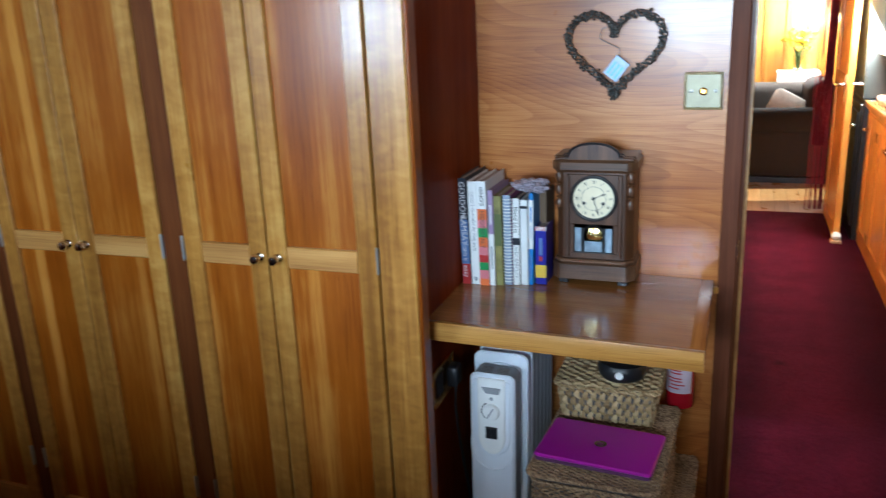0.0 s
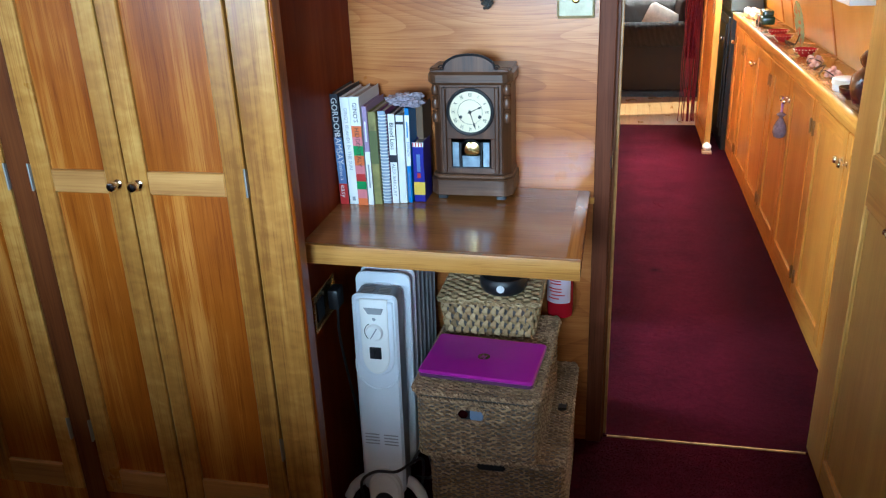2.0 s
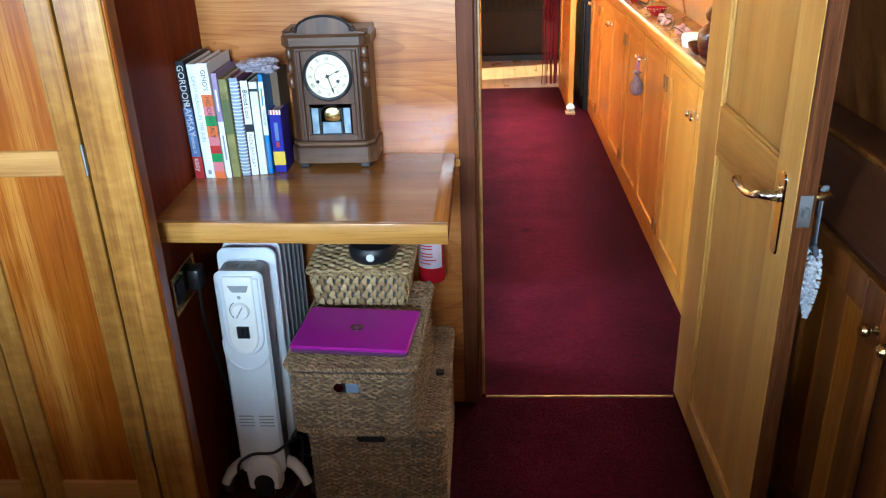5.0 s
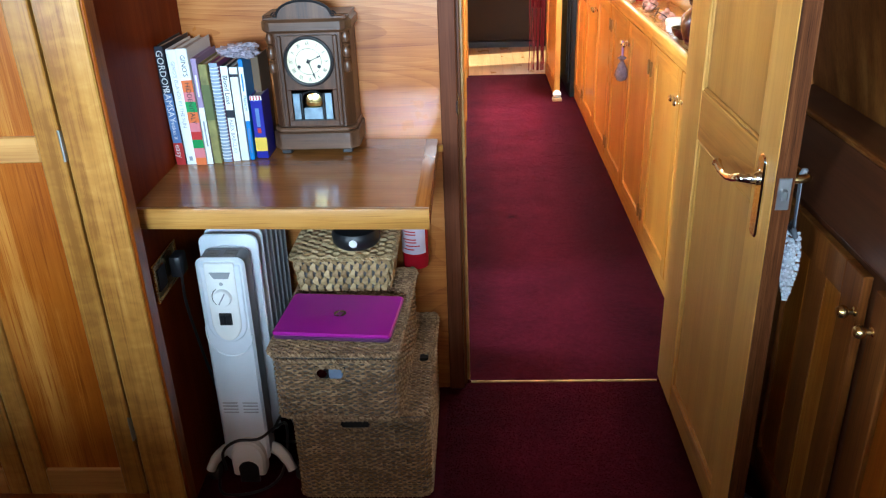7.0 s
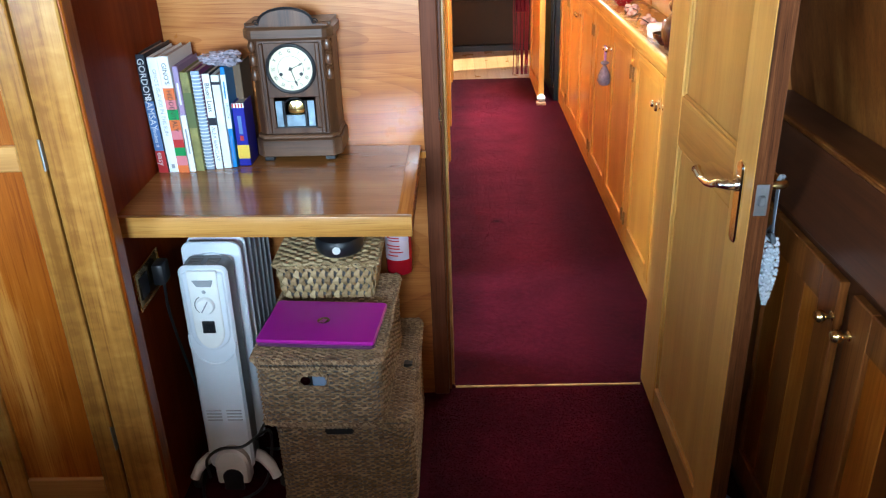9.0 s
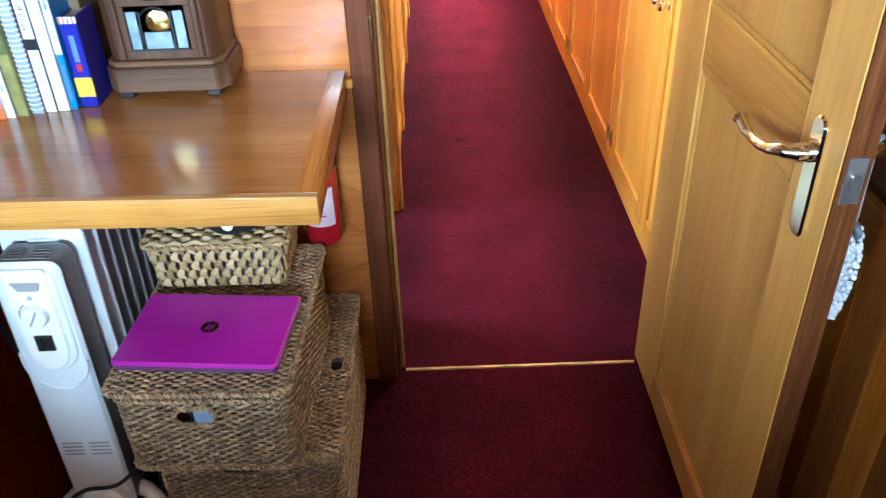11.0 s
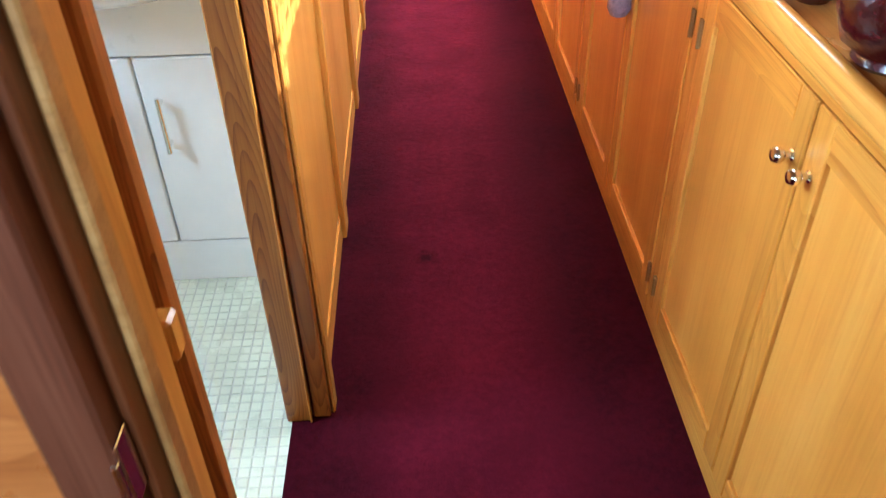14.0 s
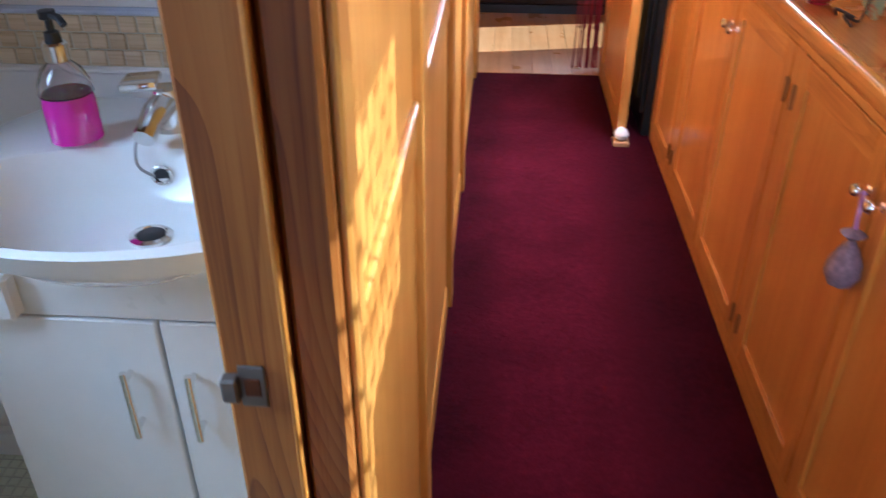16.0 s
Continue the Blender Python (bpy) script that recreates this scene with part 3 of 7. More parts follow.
jamb = thing("door_frame_cabin", "dark walnut door post with a chrome strike plate", "door frame", (0.23, 2.272, 0), kind="structure")
part("post", bm_box((0.197, 2.236, 0), (0.240, 2.300, 1.90), 0.003), POST_Z, jamb)
part("stop", bm_box((0.240, 2.262, 0), (0.2475, 2.300, 1.90), 0.001), WALNUT_Z, jamb)
part("bead", bm_box((0.2475, 2.282, 0), (0.2555, 2.302, 1.90), 0.002), SAPELE_X, jamb, "pale sapele edge strip")
part("post", bm_box((0.856, 2.250, 0), (0.880, 2.300, 1.90), 0.003), POST_Z, jamb)
part("head", bm_box((0.197, 2.236, 1.90), (0.862, 2.300, 1.945), 0.003), POST_Z, jamb)
part("strike_plate", merged(bm_box((0.2400, 2.2385, 0.815), (0.2425, 2.2590, 0.875), 0.001), bm_box((0.2360, 2.2340, 0.828), (0.2412, 2.2420, 0.862), 0.001)), CHROME, jamb, "chrome strike plate")

# hall: left wall with the bathroom opening
LX = 0.222
near = thing("door_frame_bathroom", "honey oak jambs round the open bathroom doorway", "door frame", (0.17, 2.75, 0), kind="structure")
part("near_jamb", bm_box((0.130, 2.302, 0), (0.186, 2.492, 1.90), 0.003), OAK_Z, near, "red-brown oak near jamb")
part("near_architrave", bm_box((0.186, 2.303, 0), (0.212, 2.425, 1.90), 0.004), PINE_Z, near, "honey pine architrave")
part("near_edge", bm_box((0.186, 2.462, 0), (0.206, 2.492, 1.90), 0.004), OAK_Z, near, "red-brown edge strip")
part("jamb", bm_box((0.140, 3.010, 0), (0.190, 3.080, 1.90), 0.003), OAK_Z, near, "figured oak jamb")
part("stop", bm_box((0.1875, 3.006, 0), (0.1915, 3.014, 1.90), 0.001), PINE_Z, near)
part("architrave", bm_box((0.192, 3.018, 0), (0.2285, 3.062, 1.90), 0.004), OAK_Z, near, "red-brown oak architrave")
part("edge_bead", bm_box((0.2285, 3.030, 0), (0.237, 3.068, 1.90), 0.003), PINE_Z, near)
part("head", bm_box((0.120, 2.485, 1.86), (0.226, 3.010, 1.90), 0.003), OAK_Z, near)
part("strike_plate", merged(bm_box((0.151, 3.0075, 0.884), (0.171, 3.0105, 0.922), 0.001), bm_box((0.139, 3.000, 0.892), (0.152, 3.012, 0.914), 0.002)), plain("tarnished_steel", (0.19, 0.17, 0.15), 0.5, 0.8), near, "dull steel strike plate")
part("strike_recess", bm_box((0.155, 3.0065, 0.895), (0.167, 3.0085, 0.911), 0.0005), WALNUT_Z, near)
part("latch_peg", bm_box((0.187, 2.432, 0.752), (0.214, 2.458, 0.800), 0.004), PINE_Z, near, "small wooden door catch")
part("strike_plate", merged(bm_box((0.2125, 2.310, 0.748), (0.2145, 2.345, 0.80), 0.001)), CHROME, near, "chrome hinge leaf")
structure("wall_bath_hall", merged(bm_box((0.130, 3.068, 0), (0.212, 6.262, 1.98), 0), bm_box((0.120, 2.302, 1.90), (0.212, 3.068, 1.98), 0)), MAPLE_Z, "honey varnished ply partition along the hall", "wall")
# doors and stiles on the partition
SEG = ((3.068, 3.705), (3.715, 4.433), (4.443, 5.114), (5.124, 6.255))
for k, (a, b) in enumerate(SEG):
    pan = thing("wall_panel", "honey pine framed panel on the hall partition", "wall panel", (LX, (a + b) / 2, 0), "hall partition panels", "structure")
    part("stile", bm_box((0.208, b - 0.075, 0.0), (0.2285, b, 1.97), 0.003), PINE_Z, pan)
    part("stile", bm_box((0.208, a, 0.0), (0.2165, a + 0.055, 1.97), 0.003), PINE_Z, pan)
    part("rail", bm_box((0.208, a + 0.055, 0.80), (0.2180, b - 0.075, 0.872), 0.004), PINE_X, pan)
    part("rail", bm_box((0.208, a + 0.055, 0.0), (0.2180, b - 0.075, 0.075), 0.004), PINE_X, pan)
    part("moulding", bm_box((0.212, a + 0.055, 0.872), (0.2225, b - 0.075, 0.884), 0.003), PINE_X, pan)
    part("panel", bm_box((0.205, a + 0.05, 0.07), (0.2135, b - 0.07, 0.805), 0.002), MAPLE_Z, pan)
    part("panel", bm_box((0.205, a + 0.05, 0.87), (0.2135, b - 0.07, 1.96), 0.002), MAPLE_Z, pan)

# end bulkhead and saloon shell
structure("wall_end", merged(bm_box((-1.9, 6.262, 0), (0.235, 6.310, 1.98), 0), bm_box((0.842, 6.262, 0), (1.25, 6.310, 1.98), 0), bm_box((0.235, 6.262, 1.90), (0.842, 6.310, 1.98), 0)), PINE_Z, "honey pine end bulkhead with an open doorway", "wall")
structure("wall_saloon", bm_box((-1.9, 9.02, 0), (1.25, 9.10, 1.98), 0), MAPLE_Z, "honey pine panelled far wall of the saloon", "wall")
for k in range(9):
    x = -0.62 + 0.2 * k
    structure("trim_saloon", bm_box((x, 9.000, 0.0), (x + 0.045, 9.018, 1.97), 0.004), PINE_Z, "upright pine batten on the saloon wall", "trim")
structure("floor_saloon", bm_box((-1.9, 6.266, -0.06), (1.25, 9.05, -0.006), 0), FLOOR_OAK, "pale oak floor of the saloon", "floor")

# bathroom shell
structure("floor_bathroom", bm_box((-1.0, 2.29, -0.05), (0.155, 3.80, -0.0015), 0), GROUT, "pale grout bed of the bathroom floor", "floor")
structure("wall_bath_back", bm_box((-1.05, 3.770, 0), (0.130, 3.82, 1.98), 0), PLASTIC_W, "white boarded bathroom wall", "wall")
structure("wall_bath_side", merged(bm_box((-1.05, 2.29, 0), (-1.0, 2.62, 1.98), 0), bm_box((-1.05, 3.28, 0), (-1.0, 3.77, 1.98), 0), bm_box((-1.05, 2.62, 0), (-1.0, 3.28, 1.12), 0), bm_box((-1.05, 2.62, 1.78), (-1.0, 3.28, 1.98), 0)), PLASTIC_W, "white boarded bathroom side wall with a window", "wall")
structure("wall_bath_front", bm_box((-1.0, 2.2905, 0), (0.120, 2.3005, 1.98), 0), PLASTIC_W, "white board on the bathroom side of the bulkhead", "wall")
structure("baseboard_bath", bm_box((-1.0, 3.745, 0), (-0.46, 3.769, 0.07), 0.004), PLASTIC_W, "white skirting board in the bathroom", "skirting")


# ---- cabin: the built-in wardrobe ----
WY = 1.672


def wardrobe_door(x0, x1, knob_x, hinge_x):
    """Tall framed door: two panels with a rail at waist height, a ball knob and a hinge."""
    s = 0.047
    d = part("door", bm_box((x0, WY - 0.004, 0.115), (x0 + s, WY + 0.018, 1.93), 0.0025), SAPELE_Z, wr, "tall framed door with streaked panels")
    part("stile", bm_box((x1 - s, WY - 0.004, 0.115), (x1, WY + 0.018, 1.93), 0.0025), SAPELE_Z, d)
    for z0, z1 in ((0.115, 0.185), (0.912, 0.962), (1.86, 1.93)):
        part("rail", bm_box((x0 + s, WY - 0.003, z0), (x1 - s, WY + 0.018, z1), 0.0025), SAPELE_X, d)
    part("panel", bm_box((x0 + s - 0.004, WY + 0.006, 0.18), (x1 - s + 0.004, WY + 0.014, 0.916), 0.001), CHERRY_Z, d)
    part("panel", bm_box((x0 + s - 0.004, WY + 0.006, 0.958), (x1 - s + 0.004, WY + 0.014, 1.865), 0.001), CHERRY_Z, d)
    knob((knob_x, WY - 0.004, 0.936), "-y", 0.0125, CHROME, d)
    for z in (0.30, 0.945, 1.70):
        part("hinge", merged(bm_box((hinge_x - 0.004, WY - 0.0065, z - 0.028), (hinge_x + 0.004, WY - 0.001, z + 0.028), 0.001), tube([(hinge_x, WY - 0.007, z - 0.03), (hinge_x, WY - 0.007, z + 0.03)], 0.003, 8)), STEEL, d)
    return d


wr = thing("wardrobe", "built-in cherry wardrobe with walnut dividing strips", "wardrobe", (-1.15, 1.95, 0))
part("plinth", bm_box((-1.90, WY + 0.006, 0.0), (-0.398, 1.72, 0.108), 0.003), CHERRY_Z, wr)
part("end_stile", bm_box((-0.476, WY - 0.002, 0.0), (-0.392, WY + 0.036, 1.97), 0.003), SAPELE_Z, wr, "pale sapele end stile")
part("corner_post", bm_box((-0.3915, WY + 0.000, 0.0), (-0.3835, WY + 0.040, 1.97), 0.003), CHERRY_Z, wr)
part("divider", bm_box((-1.036, WY - 0.002, 0.0), (-0.978, WY + 0.020, 1.97), 0.003), WALNUT_Z, wr, "dark walnut dividing strip")
part("divider", bm_box((-1.592, WY - 0.002, 0.0), (-1.546, WY + 0.020, 1.97), 0.003), WALNUT_Z, wr, "dark walnut dividing strip")
part("head", bm_box((-1.90, WY + 0.004, 1.935), (-0.478, WY + 0.022, 1.975), 0.002), SAPELE_X, wr)
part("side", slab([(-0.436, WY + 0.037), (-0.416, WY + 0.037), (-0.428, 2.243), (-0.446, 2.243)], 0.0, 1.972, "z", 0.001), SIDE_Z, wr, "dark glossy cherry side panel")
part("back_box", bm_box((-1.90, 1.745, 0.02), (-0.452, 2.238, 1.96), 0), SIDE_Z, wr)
wardrobe_door(-0.748, -0.480, -0.722, -0.478)
wardrobe_door(-0.975, -0.752, -0.770, -0.977)
wardrobe_door(-1.292, -1.039, -1.318 + 0.05, -1.037)
wardrobe_door(-1.545, -1.296, -1.322, -1.546)
wardrobe_door(-1.860, -1.594, -1.835, -1.592)

# ---- desk ----
desk = thing("desk_shelf", "glossy cherry desk shelf fixed in the alcove", "desk", (-0.11, 2.0, 0.72))
TILT_D = (0.777, 0.765)


def desk_board(x0, x1, y0, y1, z_off, thick, name, mat, bev=0.004, label=""):
    bm = bm_box((x0, y0, -thick), (x1, y1, 0), bev, 2)
    for v in bm.verts:
        u = (v.co.x + 0.41) / 0.6
        v.co.z += TILT_D[0] + (TILT_D[1] - TILT_D[0]) * u + z_off
    return part(name, bm, mat, desk, label, smooth=True)


bd = 1.7781
for k, w in enumerate((0.1019, 0.125, 0.095, 0.0775, 0.063)):
    desk_board(-0.424, 0.1584, bd, bd + w, 0.0, 0.030, "board", DESK_X, 0)
    bd += w
desk_board(-0.4155, 0.188, 1.764, 1.7783, 0.0, 0.044, "front_lipping", DESK_EDGE, 0.0008, "golden front lipping")
desk_board(0.1582, 0.188, 1.7786, 2.241, 0.0, 0.044, "side_lipping", DESK_EDGE_Y, 0.0008, "orange side lipping")
part("bracket", bm_box((0.188, 2.222, 0.735), (0.2, 2.2355, 0.752), 0.002), MAPLE_Z, desk, "small pale wooden fixing peg")
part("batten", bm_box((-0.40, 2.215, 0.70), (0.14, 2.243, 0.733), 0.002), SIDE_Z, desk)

# ---- mantel clock ----
CY, CX = 2.125, -0.100
ck = thing("mantel_clock", "old dark oak mantel clock with a round dial", "clock", (CX, CY + 0.05, 0.777))
part("case", bm_box((CX - 0.078, CY + 0.008, 0.832), (CX + 0.078, CY + 0.105, 1.072), 0.003), CLOCK_W, ck)
for s in (-1, 1):
    part("case_side", slab([(CX + s * 0.078, CY + 0.008), (CX + s * 0.096, CY + 0.030), (CX + s * 0.096, CY + 0.112), (CX + s * 0.078, CY + 0.112)][::s], 0.832, 1.072, "z", 0.001), CLOCK_W, ck)
    drops = [lathe(((0.001, 0.0), (0.008, 0.004), (0.0105, 0.016), (0.006, 0.027), (0.0085, 0.031), (0.003, 0.036)), (CX + s * 0.088, CY + 0.014, 0.962 + 0.034 * q), 10) for q in range(3)]
    part("carved_drop", merged(*drops), CLOCK_W, ck, "carved oak drops", True)
    part("foot", bm_box((CX + s * 0.074 - 0.012, CY - 0.005, 0.7725), (CX + s * 0.074 + 0.012, CY + 0.02, 0.784), 0.002), BLACK, ck)
base_o = [(CX - 0.104, CY + 0.012), (CX - 0.086, CY - 0.010), (CX + 0.086, CY - 0.010), (CX + 0.104, CY + 0.012), (CX + 0.104, CY + 0.116), (CX - 0.104, CY + 0.116)]
part("base", slab(base_o, 0.783, 0.826, "z", 0.003), CLOCK_X, ck, "worn oak base block")
part("base_moulding", slab([(CX + (x - CX) * 0.96, CY + 0.05 + (y - CY - 0.05) * 0.94) for x, y in base_o], 0.826, 0.836, "z", 0.003), CLOCK_X, ck)
part("door", merged(bm_box((CX - 0.070, CY - 0.001, 0.838), (CX - 0.060, CY + 0.010, 1.052), 0.002), bm_box((CX + 0.060, CY - 0.001, 0.838), (CX + 0.070, CY + 0.010, 1.052), 0.002), bm_box((CX - 0.060, CY + 0.002, 0.926), (CX + 0.060, CY + 0.009, 1.052), 0.001), bm_box((CX - 0.060, CY + 0.002, 0.838), (CX + 0.060, CY + 0.009, 0.852), 0.001), bm_box((CX - 0.060, CY + 0.002, 0.852), (CX - 0.049, CY + 0.009, 0.926), 0.001), bm_box((CX + 0.049, CY + 0.002, 0.852), (CX + 0.060, CY + 0.009, 0.926), 0.001)), CLOCK_W, ck, "oak clock door")
part("cornice", slab([(CX - 0.104, CY + 0.016), (CX - 0.088, CY - 0.010), (CX + 0.088, CY - 0.010), (CX + 0.104, CY + 0.016), (CX + 0.104, CY + 0.118), (CX - 0.104, CY + 0.118)], 1.058, 1.090, "z", 0.007), CLOCK_X, ck)
crest = [(CX - 0.096, 1.088), (CX + 0.096, 1.088), (CX + 0.096, 1.094), (CX + 0.070, 1.097)]
crest += [(CX + 0.062 * math.cos(radians(a)), 1.098 + 0.031 * math.sin(radians(a))) for a in range(0, 181, 12)] + [(CX - 0.070, 1.097), (CX - 0.096, 1.094)]
part("crest", slab(crest, CY - 0.004, CY + 0.014, "y", 0.002), CLOCK_W, ck, "arched oak crest")
part("crest_beading", tube([(CX + 0.062 * math.cos(radians(a)), CY - 0.004, 1.099 + 0.031 * math.sin(radians(a))) for a in range(0, 181, 10)], 0.0032, 6), BLACK, ck, "dark carved beading", True)
for s in (-1, 1):
    part("scroll", tube([(CX + s * (0.066 + 0.008 * (1 - q / 16) * math.cos(q * 0.62)), CY - 0.005, 1.099 + 0.008 * (1 - q / 16) * math.sin(q * 0.62)) for q in range(15)], 0.0018, 6), BLACK, ck, smooth=True)
part("cap", slab([(CX - 0.100, CY + 0.014), (CX + 0.100, CY + 0.014), (CX + 0.100, CY + 0.114), (CX - 0.100, CY + 0.114)], 1.090, 1.097, "z", 0.002), CLOCK_X, ck)
DIAL = plain("aged_dial", (0.74, 0.66, 0.46), 0.3, vary=0.06, size=20)
INK = plain("dial_ink", (0.02, 0.02, 0.02), 0.5)
DZ = 0.993
dial = part("dial", lathe(((0.052, 0), (0.052, 0.002), (0.0, 0.0025)), (CX, CY + 0.002, DZ), 40, "-y"), DIAL, ck, "yellowed white enamel dial", True)
part("bezel", tube([(CX + 0.0545 * math.cos(2 * math.pi * k / 40), CY - 0.001, DZ + 0.0545 * math.sin(2 * math.pi * k / 40)) for k in range(40)], 0.0042, 8, True), BLACK, ck, "dark brass bezel", True)
NUM = ("XII", "I", "II", "III", "IIII", "V", "VI", "VII", "VIII", "IX", "X", "XI")
for k, t in enumerate(NUM):
    a = radians(90 - 30 * k)
    m = Matrix.Translation((CX + 0.041 * math.cos(a), CY - 0.0006, DZ + 0.041 * math.sin(a))) @ Matrix.Rotation(radians(90), 4, "X") @ Matrix.Rotation(a - radians(90), 4, "Z")
    lettering(t, 0.0125, INK, m, dial, "numeral", 0.62)
ring = [(CX + 0.030 * math.cos(2 * math.pi * k / 36), CY - 0.0008, DZ + 0.030 * math.sin(2 * math.pi * k / 36)) for k in range(36)]
part("chapter_ring", tube(ring, 0.0004, 4, True), INK, dial)


def pointer(angle, length, wide, y):
    a = radians(90 - angle)
    d, p = Vector((math.cos(a), math.sin(a))), Vector((-math.sin(a), math.cos(a)))
    c = Vector((CX, DZ))
    o = [c - d * 0.006 + p * wide, c + d * length * 0.62 + p * wide * 0.7, c + d * length * 0.74 + p * wide * 2.4, c + d * length, c + d * length * 0.74 - p * wide * 2.4, c + d * length * 0.62 - p * wide * 0.7, c - d * 0.006 - p * wide]
    return slab([tuple(q) for q in o], y - 0.0006, y, "y", 0)


part("hour_pointer", pointer(66, 0.033, 0.0011, CY - 0.002), INK, dial)
part("minute_pointer", pointer(162, 0.044, 0.0011, CY - 0.0035), INK, dial)
part("pointer_boss", lathe(((0.004, 0), (0.004, 0.004), (0.001, 0.005)), (CX, CY - 0.001, DZ), 14, "-y"), BLACK, dial)
for s in (-1, 1):
    part("winding_hole", lathe(((0.0042, 0), (0.0042, 0.0016), (0.002, 0.0018)), (CX + s * 0.0235, CY - 0.0006, DZ - 0.012), 14, "-y"), BLACK, dial)
part("pendulum_back", bm_box((CX - 0.050, CY + 0.008, 0.851), (CX + 0.050, CY + 0.0085, 0.927), 0), plain("case_inside", (0.26, 0.32, 0.36), 0.3), ck)
BOB = plain("polished_brass", (0.85, 0.66, 0.26), 0.2, 1.0)
part("pendulum_bob", lathe(((0.019, 0), (0.0195, 0.002), (0.010, 0.005), (0.0, 0.006)), (CX + 0.002, CY + 0.0075, 0.898), 28, "-y"), BOB, ck, "round brass pendulum bob", True)
part("clock_window", merged(bm_box((CX - 0.022, CY - 0.0005, 0.856), (CX + 0.022, CY + 0.0005, 0.884), 0.0004), bm_box((CX - 0.046, CY - 0.0005, 0.856), (CX - 0.030, CY + 0.0005, 0.918), 0.0004), bm_box((CX + 0.030, CY - 0.0005, 0.856), (CX + 0.046, CY + 0.0005, 0.918), 0.0004)), plain("silvered_glass", (0.24, 0.31, 0.38), 0.34, 0.4, vary=0.3, size=40), ck, "bevelled silvered glass panes")
part("window_came", merged(bm_box((CX - 0.0485, CY - 0.0012, 0.852), (CX + 0.0485, CY + 0.0012, 0.8555), 0.0005), bm_box((CX - 0.0275, CY - 0.0012, 0.855), (CX - 0.0240, CY + 0.0012, 0.918), 0.0005), bm_box((CX + 0.0240, CY - 0.0012, 0.855), (CX + 0.0275, CY + 0.0012, 0.918), 0.0005), tube([(CX + 0.0255 * math.cos(radians(a)), CY, 0.902 + 0.022 * math.sin(radians(a))) for a in range(0, 181, 15)], 0.0014, 6)), BLACK, ck, "dark leading round the panes")

# ---- books ----
NAVY, SKYB = plain("navy_ink", (0.012, 0.014, 0.025), 0.4), plain("blue_cover", (0.13, 0.22, 0.46), 0.4)
ORANGE, GREEN, PINKC, REDC = plain("orange_ink", (0.68, 0.15, 0.03), 0.45), plain("green_ink", (0.03, 0.26, 0.06), 0.45), plain("pink_ink", (0.62, 0.19, 0.22), 0.45), plain("red_ink", (0.46, 0.02, 0.02), 0.45)
OLIVE, GREYB = plain("olive_cover", (0.22, 0.20, 0.06), 0.5, vary=0.5, size=30), plain("grey_cover", (0.16, 0.14, 0.13), 0.55)
PAGES = plain("page_edges", (0.44, 0.38, 0.33), 0.8, vary=0.18, size=60)
ROYAL, YELLOW, LILAC = plain("royal_blue_cover", (0.012, 0.012, 0.28), 0.35), plain("yellow_ink", (0.75, 0.52, 0.05), 0.5), plain("lilac_cover", (0.33, 0.24, 0.40), 0.5)
GREYTEXT, BLUEC = plain("grey_ink", (0.30, 0.30, 0.33), 0.5), plain("cyan_blue_cover", (0.03, 0.20, 0.55), 0.4)


def book(x0, x1, y, top, deep, lean, label, spine, bands=(), words=(), cover=None, group="books beside the clock", z0=0.7745):
    """An upright book: page block, covers, spine, coloured bands and lettering. lean: sideways shift at the top."""
    b = thing("book", label, "book", ((x0 + x1) / 2, y + deep / 2, z0), group)
    high = top - z0

    def leaning(bm):
        for v in bm.verts:
            v.co.x += lean * (v.co.z - z0) / high
        return bm
    cover = cover or spine
    part("pages", leaning(bm_box((x0 + 0.002, y + 0.003, z0 + 0.004), (x1 - 0.002, y + deep - 0.004, top - 0.005), 0.0005)), PAGES, b, "greyed page edges")
    part("cover", leaning(merged(bm_box((x0, y + 0.002, z0), (x0 + 0.002, y + deep, top), 0.0005), bm_box((x1 - 0.002, y + 0.002, z0), (x1, y + deep, top), 0.0005))), cover, b)
    sp = part("spine", leaning(bm_box((x0, y, z0), (x1, y + 0.003, top), 0.0012)), spine, b)
    for a, c, mat in bands:
        part("band", leaning(bm_box((x0 - 0.0002, y - 0.0004, z0 + a * high), (x1 + 0.0002, y + 0.002, z0 + c * high), 0)), mat, sp)
    w = (x1 - x0) * 0.62
    for a, text, size, mat in words:
        z = z0 + a * high
        m = Matrix.Translation(((x0 + x1) / 2 + lean * a, y - 0.0007, z)) @ Matrix.Rotation(math.atan2(lean, high), 4, "Y") @ Matrix.Rotation(radians(90), 4, "X") @ Matrix.Rotation(radians(-90), 4, "Z")
        if text:
            lettering(text, size, mat, m, sp, "title")
        else:
            part("title", leaning(bm_box(((x0 + x1) / 2 - w * 0.25, y - 0.0007, z - size), ((x0 + x1) / 2 + w * 0.25, y + 0.001, z + size), 0)), mat, sp)
    return b


BY = 2.045
book(-0.418, -0.397, BY - 0.004, 1.052, 0.175, -0.008, "tall cookery book, black and blue spine with white capitals", SKYB, ((0.62, 1.0, NAVY), (0.0, 0.20, REDC)), ((0.80, "GORDON", 0.021, WHITE), (0.52, "RAMSAY", 0.021, WHITE), (0.31, "makes it", 0.013, WHITE), (0.13, "easy", 0.019, WHITE)), NAVY)
book(-0.3955, -0.372, BY, 1.044, 0.17, -0.006, "tall white cookery book with thin grey capitals", WHITE, (), ((0.62, "GINO'S ISLANDS IN THE SUN", 0.0118, GREYTEXT), (0.06, "", 0.005, GREYTEXT)), WHITE)
